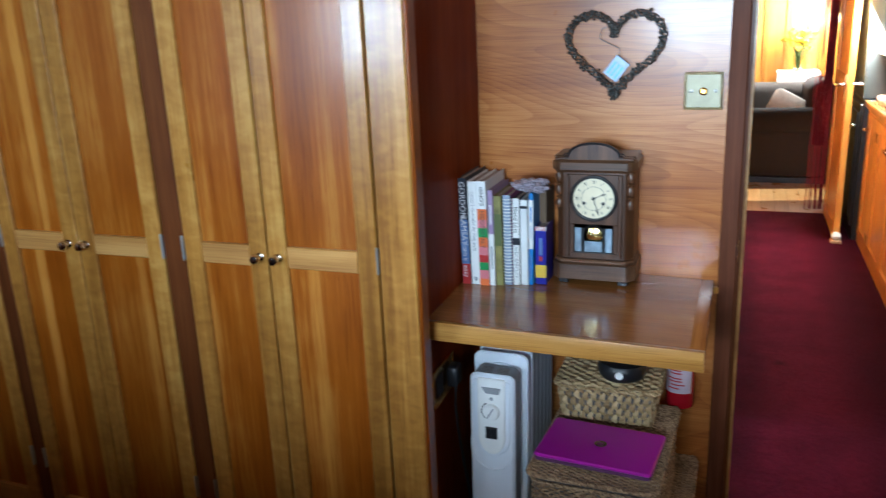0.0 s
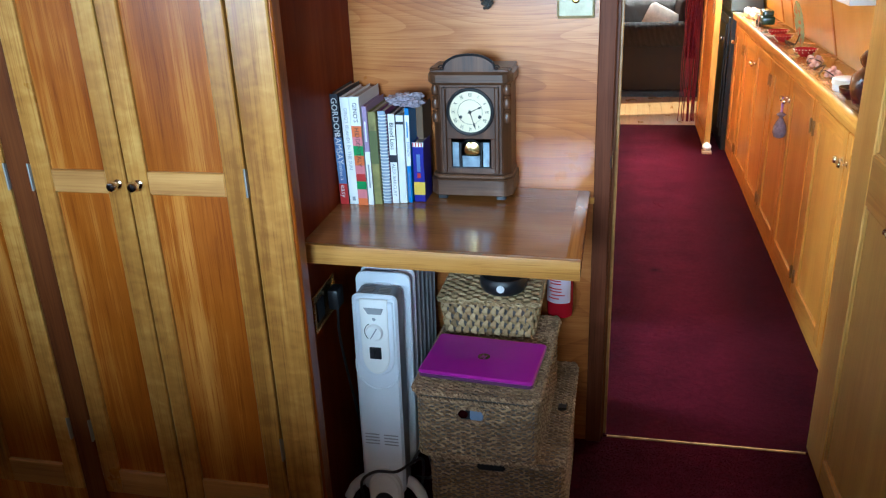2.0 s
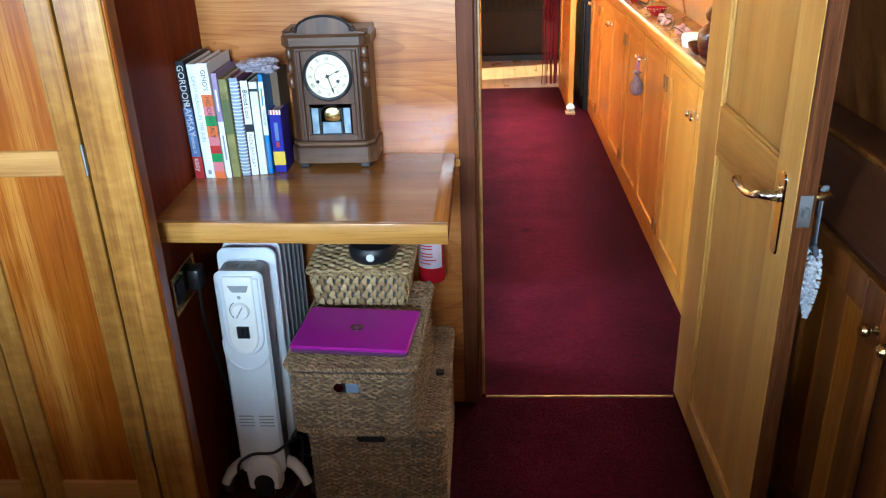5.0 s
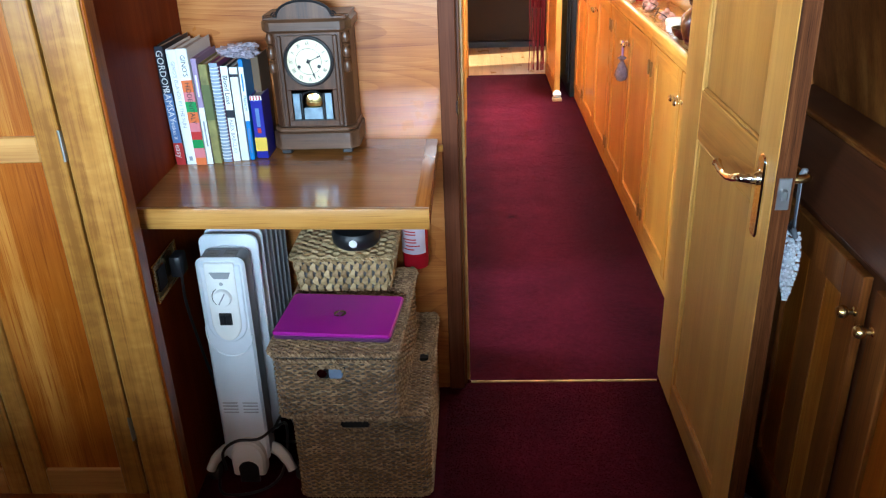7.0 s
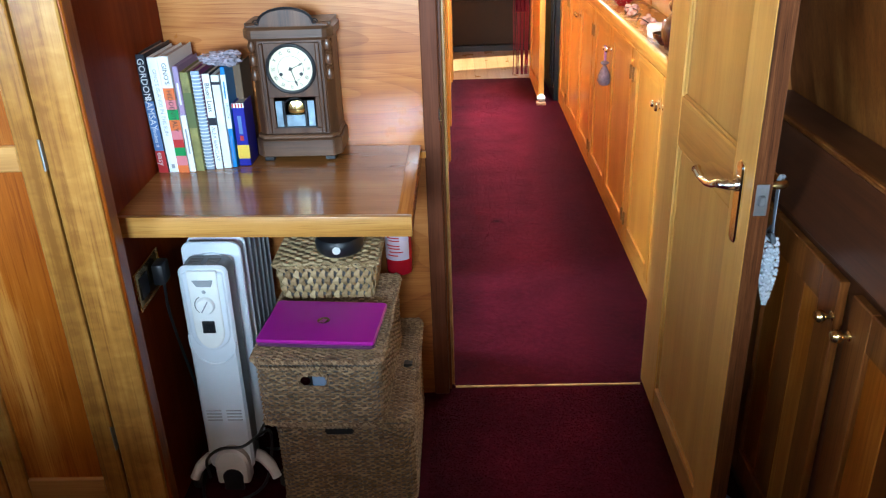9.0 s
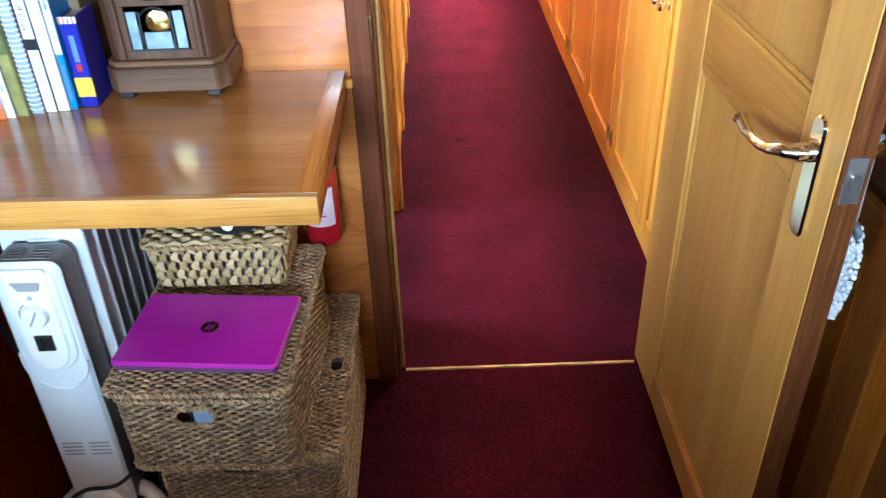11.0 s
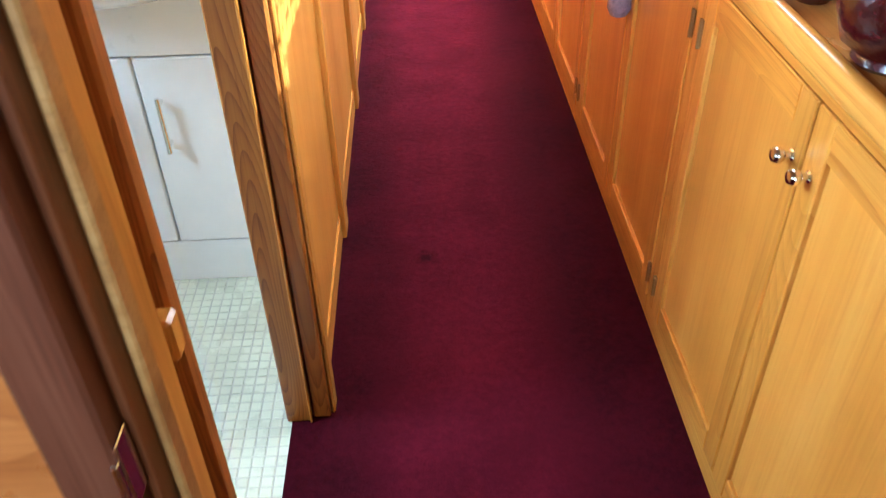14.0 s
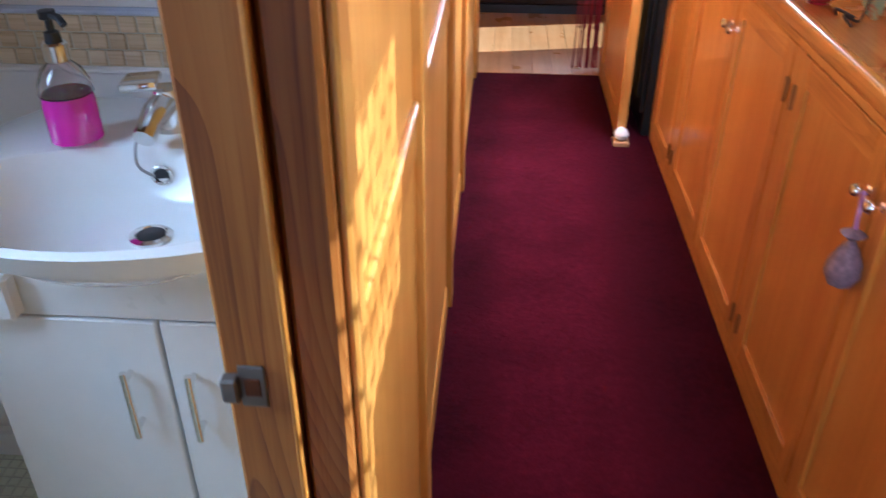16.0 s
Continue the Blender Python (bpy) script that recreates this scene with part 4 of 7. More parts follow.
hb = book(-0.3715, -0.3475, BY - 0.004, 1.046, 0.17, -0.005, "white cookery book with orange, pink and green squares", WHITE, ((0.0, 0.07, ORANGE), (0.07, 0.155, PINKC), (0.155, 0.23, GREEN), (0.23, 0.30, REDC), (0.30, 0.38, PINKC), (0.38, 0.47, ORANGE), (0.47, 0.56, GREEN), (0.56, 0.64, PINKC), (0.64, 0.74, ORANGE)), ((0.86, "GINO'S", 0.0150, INK), (0.62, "HIDDEN", 0.0150, INK), (0.44, "ITALY", 0.0150, INK)), WHITE)
book(-0.346, -0.334, BY + 0.002, 1.022, 0.15, -0.003, "slim lilac and white paperback book", LILAC, ((0.0, 0.55, WHITE),), ((0.75, "", 0.025, WHITE), (0.3, "", 0.03, GREYTEXT)))
book(-0.333, -0.314, BY + 0.006, 1.008, 0.15, -0.003, "olive green patterned hardback book", OLIVE, ((0.45, 0.8, plain("moss_print", (0.10, 0.12, 0.035), 0.5)),), ())
nb = book(-0.3125, -0.293, BY + 0.016, 1.008, 0.14, -0.002, "blue and white spiral notebook", plain("notebook_card", (0.30, 0.36, 0.46), 0.5), (), (), plain("purple_card", (0.25, 0.06, 0.18), 0.5))
coils = [tube([(-0.3028 + 0.0105 * math.cos(t * 0.7854), BY + 0.016 + 0.006 * math.sin(t * 0.7854), 0.785 + 0.0082 * k) for t in range(8)], 0.0013, 5, True) for k in range(27)]
part("spiral", merged(*coils), WHITE, nb, "white plastic spiral")
book(-0.291, -0.274, BY + 0.020, 1.000, 0.14, 0.0, "white novel with black lettering", WHITE, ((0.47, 0.55, NAVY),), ((0.76, "Blood Loss", 0.0150, INK), (0.27, "ALEX BARCLAY", 0.0120, GREYTEXT)), NAVY)
book(-0.2725, -0.254, BY + 0.024, 0.996, 0.14, 0.0, "plain white paperback book, no title", plain("white_spine", (0.78, 0.79, 0.78), 0.5), ((0.90, 0.93, NAVY),), ())
book(-0.2525, -0.242, BY + 0.028, 1.012, 0.14, 0.002, "thin blue and white language book", BLUEC, ((0.40, 0.93, WHITE),), ((0.78, "", 0.02, BLUEC), (0.58, "FRENCH", 0.0095, SKYB), (0.2, "", 0.03, SKYB)))
book(-0.240, -0.222, BY + 0.095, 1.005, 0.09, 0.0, "worn brown cloth hardback book", plain("brown_cloth", (0.12, 0.075, 0.04), 0.7), (), ())
ox = book(-0.238, -0.2105, BY + 0.038, 0.926, 0.075, 0.0, "small royal blue pocket dictionary", ROYAL, ((0.93, 1.0, WHITE), (0.12, 0.34, YELLOW)), ((0.66, "", 0.022, SKYB), (0.45, "", 0.006, REDC)))
for k in range(4):
    part("stripe", bm_box((-0.2375 + 0.007 * k, BY + 0.0374, 0.9158), (-0.2345 + 0.007 * k, BY + 0.0378, 0.9258), 0), REDC, ox)

# crumpled clear bag on the books
bag = bmesh.new()
bmesh.ops.create_icosphere(bag, subdivisions=4, radius=1.0)
for v in bag.verts:
    p = v.co.copy()
    k = 0.72 + 0.55 * abs(noise.noise(p * 2.6)) + 0.25 * noise.noise(p * 6.0)
    v.co = Vector((-0.254 + 0.050 * p.x * k, 2.105 + 0.042 * p.y * k, 1.026 + (0.017 + 0.010 * max(0, p.x)) * p.z * k))
FOIL = plain("crinkled_cellophane", (0.36, 0.32, 0.37), 0.2, coat=0.7, vary=0.5, size=60, relief=0.004, fine=90)
solid("cellophane_bag", bag, FOIL, "crumpled clear cellophane bag lying on the books", "bag")

# ---- wall: wire heart, switch, socket ----
HX, HZ = -0.070, 1.335
heart = thing("wire_heart", "grey beaded wire heart hung on the bulkhead", "ornament", (HX, 2.235, HZ))


def heart_at(t):
    x = 16 * math.sin(t) ** 3
    y = 13 * math.cos(t) - 5 * math.cos(2 * t) - 2 * math.cos(3 * t) - math.cos(4 * t)
    return Vector((HX + 0.0072 * x, 2.232, HZ + 0.0068 * y + 0.012))


rnd = random.Random(5)
wires = []
for w in range(5):
    ph, line = rnd.random() * 6.28, []
    for k in range(150):
        t = 2 * math.pi * k / 150
        c = heart_at(t)
        d = (heart_at(t + 0.03) - heart_at(t - 0.03)).normalized()
        side = d.cross(Vector((0, 1, 0)))
        a = 26 * t + ph + w * 1.26
        line.append(c + side * 0.0085 * math.cos(a) + Vector((0, 0.0055 * math.sin(a), 0)))
    wires.append(tube(line, 0.0016, 5, True))
part("wire", merged(*wires), plain("dark_grey_wire", (0.075, 0.072, 0.065), 0.38, 0.6), heart, "twisted dark grey wire")
beads = []
for k in range(300):
    t = 2 * math.pi * (k + rnd.random()) / 300
    c = heart_at(t) + Vector((rnd.uniform(-0.010, 0.010), rnd.uniform(-0.010, 0.002), rnd.uniform(-0.010, 0.010)))
    s = bmesh.new()
    bmesh.ops.create_icosphere(s, subdivisions=1, radius=rnd.uniform(0.0032, 0.0052))
    bmesh.ops.translate(s, vec=c, verts=s.verts[:])
    beads.append(s)
part("bead", merged(*beads), plain("pewter_bead", (0.22, 0.21, 0.19), 0.25, 0.8), heart, "small pewter beads", True, "stuff")
cord = [(HX - 0.005, 2.228, HZ + 0.070), (HX - 0.032, 2.226, HZ + 0.058), (HX - 0.036, 2.226, HZ + 0.036), (HX - 0.010, 2.226, HZ + 0.022), (HX + 0.012, 2.226, HZ + 0.012), (HX + 0.012, 2.224, HZ - 0.008)]
part("cord", tube(cord, 0.0011, 6), GREYB, heart, smooth=True)
tag = moved(merged(bm_box((-0.020, -0.0012, -0.027), (0.020, 0.0012, 0.027), 0.002)), Matrix.Translation((HX + 0.006, 2.221, HZ - 0.036)) @ Matrix.Rotation(radians(38), 4, "Y"))
part("tag", tag, plain("pale_blue_card", (0.38, 0.50, 0.68), 0.3, coat=0.4, vary=0.25, size=40), heart, "pale blue paper tag")
for k in range(3):
    part("tag_stripe", moved(bm_box((-0.014 + 0.011 * k, -0.0018, -0.022), (-0.008 + 0.011 * k, -0.0011, 0.012), 0), Matrix.Translation((HX + 0.006, 2.221, HZ - 0.036)) @ Matrix.Rotation(radians(38), 4, "Y")), plain("turquoise_ink", (0.16, 0.48, 0.62), 0.4), heart)

sw = thing("light_switch", "square brass dimmer plate with a roped edge", "switch", (0.141, 2.243, 1.241))
part("plate", bm_box((0.100, 2.2385, 1.200), (0.182, 2.2445, 1.282), 0.002), plain("polished_brass_plate", (0.150, 0.135, 0.095), 0.40, 1.0, vary=0.35, size=25), sw)
edge = [(0.099, 2.2385, 1.199), (0.183, 2.2385, 1.199), (0.183, 2.2385, 1.283), (0.099, 2.2385, 1.283)]
part("rope_edge", rope(edge, 0.0036, 0.009), plain("satin_brass", (0.60, 0.50, 0.28), 0.45, 0.8), sw, "roped brass edge", True)
part("dimmer_knob", lathe(((0.0095, 0), (0.0095, 0.009), (0.006, 0.012), (0.004, 0.010), (0.0, 0.010)), (0.141, 2.2385, 1.241), 20, "-y"), BRASS, sw, smooth=True)
for s in (-1, 1):
    part("screw", lathe(((0.0045, 0), (0.004, 0.002), (0, 0.003)), (0.141 + s * 0.028, 2.2385, 1.241), 12, "-y"), STEEL, sw, smooth=True)

SX = -0.418
so = thing("wall_socket", "double brass socket plate with a black plug", "socket", (SX, 1.85, 0.594))
turn_s = Matrix.Translation((-0.4150, 1.85, 0.594)) @ Matrix.Rotation(radians(1.3), 4, "Z")
part("plate", moved(bm_box((-0.003, -0.072, -0.043), (0.004, 0.072, 0.043), 0.002), turn_s), BRASS, so)
part("rope_edge", moved(rope([(0.004, -0.072, -0.043), (0.004, 0.072, -0.043), (0.004, 0.072, 0.043), (0.004, -0.072, 0.043)], 0.003, 0.009), turn_s), BRASS, so)
part("socket_face", moved(bm_box((0.004, -0.055, -0.026), (0.0065, -0.008, 0.026), 0.002), turn_s), BLACK, so)
part("plug", moved(merged(bm_box((0.006, 0.012, -0.026), (0.034, 0.060, 0.026), 0.007, 2)), turn_s), BLACK, so, "black moulded plug", True)


# ---- under the desk: heater, baskets, laptop, extinguisher ----
HXC, HW = -0.290, 0.110
ht = thing("oil_heater", "white oil-filled radiator on short feet", "heater", (HXC, 1.98, 0.0))
LEAN_H = Matrix.Translation((HXC, 1.84, 0.05)) @ Matrix.Rotation(radians(0.8), 4, "Y") @ Matrix.Translation((-HXC, -1.84, -0.05))
HY = 1.828


def hbit(name, bm, mat, label="", smooth=True):
    return part(name, moved(bm, LEAN_H), mat, ht, label, smooth)


front = rounded(HXC - HW / 2, 0.075, HXC + HW / 2, 0.632, 0.018)
hbit("control_box", slab(front, HY, HY + 0.014, "y", 0.006), HEATER_W, "white moulded control box")
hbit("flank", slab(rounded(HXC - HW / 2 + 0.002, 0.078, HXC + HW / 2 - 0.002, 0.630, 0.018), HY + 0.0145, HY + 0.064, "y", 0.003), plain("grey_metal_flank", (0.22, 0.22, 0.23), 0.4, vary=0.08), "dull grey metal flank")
fin_o = rounded(HXC - 0.068, 0.11, HXC + 0.068, 0.655, 0.022)
# fins behind the first two are coloured grey for the shade there
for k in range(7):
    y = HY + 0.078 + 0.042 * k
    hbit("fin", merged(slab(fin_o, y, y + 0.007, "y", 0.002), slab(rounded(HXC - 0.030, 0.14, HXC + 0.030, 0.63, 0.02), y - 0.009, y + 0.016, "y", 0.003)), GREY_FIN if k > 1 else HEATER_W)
face = [(HXC - 0.040, 0.622), (HXC + 0.040, 0.622)]
face += [(HXC + 0.040 * math.cos(radians(a)), 0.475 + 0.050 * math.sin(radians(a))) for a in range(0, -181, -12)]
hbit("control_panel", slab([(HXC + (x - HXC) * 1.14, z - 0.004) for x, z in face], HY - 0.004, HY + 0.004, "y", 0.003), HEATER_W)
hbit("control_inset", slab([(HXC + (x - HXC) * 0.84, z + 0.002) for x, z in face], HY - 0.007, HY, "y", 0.002), PLASTIC_W, "white control inset")
dip = [(HXC - 0.052, 0.46)] + [(HXC + 0.052 * math.cos(radians(a)), 0.44 + 0.058 * math.sin(radians(a))) for a in range(180, 361, 12)]
hbit("face_ridge", tube([(x, HY - 0.0005, z) for x, z in dip], 0.0022, 6), HEATER_W)
hbit("grip_recess", slab([(HXC - 0.024, 0.602), (HXC + 0.024, 0.602), (HXC + 0.018, 0.586), (HXC - 0.014, 0.586)], HY - 0.0085, HY - 0.006, "y", 0.001), plain("shadow_grey", (0.30, 0.31, 0.33), 0.5))
dl = hbit("thermostat_dial", lathe(((0.021, 0), (0.0205, 0.006), (0.018, 0.010), (0.0, 0.0105)), (HXC, HY - 0.006, 0.540), 28, "-y"), PLASTIC_W, "white thermostat dial")
part("dial_mark", moved(moved(bm_box((-0.0015, -0.0012, -0.016), (0.0015, 0.0, 0.016), 0.0004), Matrix.Translation((HXC, HY - 0.0165, 0.540)) @ Matrix.Rotation(radians(30), 4, "Y")), LEAN_H), GREYTEXT, dl)
part("dial_scale", moved(tube([(HXC + 0.024 * math.cos(radians(a)), HY - 0.0075, 0.540 + 0.024 * math.sin(radians(a))) for a in range(120, 240, 12)], 0.0009, 4), LEAN_H), INK, ht)
hbit("pilot_light", lathe(((0.0045, 0), (0.003, 0.002), (0, 0.0025)), (HXC, HY - 0.007, 0.573), 12, "-y"), GREY_FIN)
hbit("rocker_switch", merged(bm_box((HXC - 0.014, HY - 0.011, 0.470), (HXC + 0.014, HY - 0.006, 0.500), 0.001), bm_box((HXC - 0.011, HY - 0.014, 0.472), (HXC - 0.001, HY - 0.010, 0.498), 0.001), bm_box((HXC + 0.001, HY - 0.013, 0.472), (HXC + 0.011, HY - 0.010, 0.498), 0.001)), BLACK, "black double rocker switch", False)
for s in (-1, 1):
    for k in range(4):
        hbit("vent_slot", bm_box((HXC + s * 0.024 - 0.018, HY - 0.0015, 0.222 + 0.009 * k), (HXC + s * 0.024 + 0.018, HY + 0.002, 0.225 + 0.009 * k), 0.0005), GREY_FIN, smooth=False)
    for k in range(4):
        hbit("top_vent", bm_box((HXC + s * 0.020 - 0.014, HY + 0.014 + 0.008 * k, 0.6315), (HXC + s * 0.020 + 0.014, HY + 0.018 + 0.008 * k, 0.6335), 0.0003), GREYB, smooth=False)
arch = [(HXC - 0.040 + 0.005, 0.045)] + [(HXC + 0.005 + 0.042 * math.cos(radians(a)), 0.098 + 0.052 * math.sin(radians(a))) for a in range(180, -1, -12)] + [(HXC + 0.045, 0.045)]
hbit("cord_store", slab(arch, HY - 0.022, HY + 0.02, "y", 0.006), PLASTIC_W, "white cord hook")
hbit("cord_mouth", merged(lathe(((0.025, 0), (0.025, 0.002)), (HXC + 0.005, HY - 0.0215, 0.068), 20, "-y"), bm_box((HXC - 0.019, HY - 0.0236, 0.03), (HXC + 0.029, HY - 0.015, 0.068), 0.001)), BLACK)
for s in (-1, 1):
    leg = [(HXC + s * 0.040, 1.870, 0.088), (HXC + s * 0.066, 1.862, 0.084), (HXC + s * 0.090, 1.848, 0.066), (HXC + s * 0.104, 1.838, 0.040)]
    part("foot", tube(smooth_line(leg, 4), [0.015] * 5 + [0.014] * 4 + [0.012] * 4, 10), PLASTIC_W, ht, "white moulded foot", True)
    part("castor", merged(lathe(((0.018, 0), (0.022, 0.006), (0.022, 0.018), (0.018, 0.024)), (HXC + s * 0.110, 1.855, 0.0235), 18, "x"), bm_box((HXC + s * 0.110, 1.845, 0.02), (HXC + s * 0.110 + 0.02, 1.865, 0.045), 0.002)), RUBBER, ht, "black castor", True)
cable = [(HXC - 0.055, HY - 0.012, 0.060), (HXC - 0.050, HY - 0.026, 0.125), (HXC - 0.012, HY - 0.026, 0.158), (HXC + 0.040, HY - 0.018, 0.158), (HXC + 0.075, HY + 0.02, 0.165), (HXC + 0.088, HY + 0.06, 0.14), (HXC + 0.086, HY + 0.04, 0.07), (HXC + 0.070, HY + 0.0, 0.022), (HXC + 0.02, HY - 0.03, 0.006), (HXC - 0.06, HY - 0.04, 0.006), (HXC - 0.09, HY + 0.02, 0.006)]


part("cable", tube(smooth_line(cable), 0.0038, 7), BLACK, ht, "black mains cable", True)
part("cable", tube(smooth_line([(HXC + 0.06, HY + 0.03, 0.14), (HXC + 0.095, HY + 0.05, 0.19), (HXC + 0.10, HY + 0.10, 0.10), (HXC + 0.07, HY + 0.16, 0.006), (HXC - 0.08, HY + 0.20, 0.006), (-0.395, 2.00, 0.12), (-0.398, 1.90, 0.45), (-0.392, 1.885, 0.575)]), 0.0038, 7), BLACK, ht, "black mains cable", True)


def basket(x0, y0, z0, x1, y1, z1, mat, label, hole=None, lid=True, course=0.0060, wobble=0.0026, step=0.0118, lid_hole=None):
    """Plaited seagrass box with a dark fill for its shaded inside, rope rims, a woven lid and, where given, a grip
    hole.
    """
    b = thing("basket", label, "basket", ((x0 + x1) / 2, (y0 + y1) / 2, z0), "seagrass baskets")
    lz = z1 - 0.022 if lid else z1
    # dark box gives the gaps between strands their shade
    part("lining", bm_box((x0 + 0.010, y0 + 0.012, z0 + 0.003), (x1 - 0.010, y1 - 0.010, lz - 0.004), 0.004), GREYB, b, "dark fill for the shaded inside")
    part("weave", weave((x0 + 0.004, y0 + 0.004, z0 + 0.004), (x1 - 0.004, y1 - 0.004, lz - 0.008), course, wobble, step, skip=hole), mat, b, "plaited grass sides", True, "stuff")
    ring = rounded(x0 + 0.003, y0 + 0.003, x1 - 0.003, y1 - 0.003, 0.025, 4)
    part("rim", rope([(x, y, lz - 0.006) for x, y in ring], 0.0052, 0.014), mat, b, "twisted grass rim", True)
    part("rim", rope([(x, y, z0 + 0.008) for x, y in ring], 0.0050, 0.014), mat, b, "twisted grass rim", True)
    if lid:
        ld = part("lid", weave_top(x0 - 0.001, y0 - 0.001, x1 + 0.001, y1 + 0.001, z1 - 0.005, course, 0.0026, step, lid_hole), mat, b, "plaited grass lid", True, "stuff")
        part("lid_rim", rope([(x, y, z1 - 0.009) for x, y in rounded(x0 - 0.003, y0 - 0.003, x1 + 0.003, y1 + 0.003, 0.022, 4)], 0.0058, 0.014), mat, ld, "", True)
    if lid_hole:
        lx0, lx1, ly0, ly1 = lid_hole
        part("grip_rim", rope([(x, y, z1 - 0.002) for x, y in rounded(lx0, ly0, lx1, ly1, 0.012, 4)], 0.0045, 0.016), mat, b, "", True)
        # black sheet stands for the shade under the lid hole
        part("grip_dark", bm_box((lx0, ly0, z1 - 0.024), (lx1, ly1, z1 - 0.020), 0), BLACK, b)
    if hole:
        hx0, hx1, hz0, hz1 = hole
        part("grip_rim", rope([(x, y0 + 0.002, z) for x, z in rounded(hx0, hz0, hx1, hz1, min(0.014, 0.45 * (hz1 - hz0)), 4)], 0.0048, 0.016), mat, b, "", True)
        # black sheet stands for the shade inside the grip
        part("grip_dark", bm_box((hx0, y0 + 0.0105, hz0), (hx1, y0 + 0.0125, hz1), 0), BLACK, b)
    return b


# a long low box on the floor, a square one across it, a pale one on top
b1 = basket(-0.160, 1.778, 0.0, 0.166, 2.236, 0.262, STRAW, "long low brown seagrass basket standing on the carpet", (-0.045, 0.030, 0.207, 0.238), lid_hole=(0.128, 0.158, 1.980, 2.028))
b2 = basket(-0.170, 1.738, 0.2625, 0.114, 2.150, 0.449, STRAW, "square lidded seagrass basket under the laptop", (-0.070, -0.005, 0.372, 0.406))
part("bottle_top", lathe(((0.011, 0), (0.011, 0.006), (0.0, 0.007)), (-0.055, 1.744, 0.391), 16, "-y"), CHROME, b2, "chrome bottle top showing in the grip")
part("bundle", bm_box((-0.040, 1.738, 0.376), (-0.009, 1.748, 0.402), 0.005, 2), plain("blue_grey_cloth", (0.20, 0.26, 0.38), 0.6), b2, "blue-grey cloth showing in the grip")
b2.rotation_euler.z = radians(-2.0)
pale = thing("basket", "pale flared water-hyacinth basket with a plaited lid", "basket", (-0.043, 2.085, 0.4505), "seagrass baskets")
# dark core gives the shade seen between the leaves
part("lining", slab([(-0.148, 0.456), (0.058, 0.456), (0.066, 0.536), (-0.158, 0.536)], 2.014, 2.158, "y", 0), GREYB, pale, "dark fill for the shaded inside")
part("weave", weave_up((-0.166, 2.000, 0.454), (0.078, 2.172, 0.540), 0.0105, 0.0034, 0.019, 0.09), RUSH, pale, "upright plaited leaf sides", True, "stuff")
plid = part("lid", weave_top(-0.170, 1.996, 0.082, 2.176, 0.549, 0.0125, 0.0030, 0.018), RUSH, pale, "plaited leaf lid", True, "stuff")
part("lid_rim", rope([(x, y, 0.5445) for x, y in rounded(-0.172, 1.994, 0.084, 2.178, 0.02, 4)], 0.0050, 0.018), RUSH, plid, "", True)
cap = solid("speaker_puck", merged(lathe(((0.050, 0), (0.058, 0.010), (0.060, 0.030), (0.054, 0.040), (0.0, 0.044)), (-0.012, 2.055, 0.562), 32)), BLACK, "round black gadget on the pale basket", "gadget", smooth=True)
part("mark", moved(lathe(((0.010, 0), (0.009, 0.001), (0.0, 0.0012)), (0, 0, 0), 18, "-y"), Matrix.Translation((-0.012, 1.9955, 0.585))), PLASTIC_W, cap, "small white emblem")

# laptop
lap_m = Matrix.Translation((-0.033, 1.863, 0.4535)) @ Matrix.Rotation(radians(-5.0), 4, "Z")
lp = thing("laptop", "closed magenta laptop lying on a basket", "laptop", (-0.046, 1.852, 0.4500))
part("base", moved(slab(rounded(-0.133, -0.091, 0.133, 0.091, 0.010), 0.0, 0.0085, "z", 0.002), lap_m), plain("grey_underside", (0.10, 0.03, 0.10), 0.4), lp)
part("lid", moved(slab(rounded(-0.134, -0.093, 0.134, 0.092, 0.010), 0.0090, 0.0185, "z", 0.0035), lap_m), MAGENTA, lp, "glossy magenta lid", True)
emb = part("emblem", moved(merged(lathe(((0.0145, 0.0), (0.0145, 0.0003), (0.0, 0.0004)), (0, 0, 0.0185), 28)), lap_m), plain("mirror_emblem", (0.30, 0.26, 0.22), 0.16, 1.0), lp, "round mirror emblem")
for k, (dx, h) in enumerate(((-0.004, 0.011), (0.0005, 0.008), (0.005, 0.011))):
    part("emblem_bar", moved(bm_box((dx - 0.001, -h, 0.0189), (dx + 0.001, h * 0.6, 0.0192), 0), lap_m @ Matrix.Rotation(radians(-18), 4, "Z")), MAGENTA, emb)

# fire extinguisher
fe = thing("fire_extinguisher", "small red fire extinguisher fixed to the bulkhead", "extinguisher", (0.120, 2.195, 0.425))
part("cylinder", lathe(((0.0, 0.425), (0.024, 0.426), (0.034, 0.434), (0.036, 0.446), (0.036, 0.640), (0.030, 0.665), (0.014, 0.682), (0.012, 0.700)), (0.120, 2.193, 0), 32), RED_CAN, fe, "glossy red cylinder", True)
part("label", slab([(0.120 + 0.0364 * math.cos(radians(a)), 2.193 + 0.0364 * math.sin(radians(a))) for a in range(200, 321, 8)] + [(0.120 + 0.0358 * math.cos(radians(a)), 2.193 + 0.0358 * math.sin(radians(a))) for a in range(320, 199, -8)], 0.478, 0.560, "z", 0), plain("label_white", (0.60, 0.48, 0.54), 0.4), fe, "white instruction label")
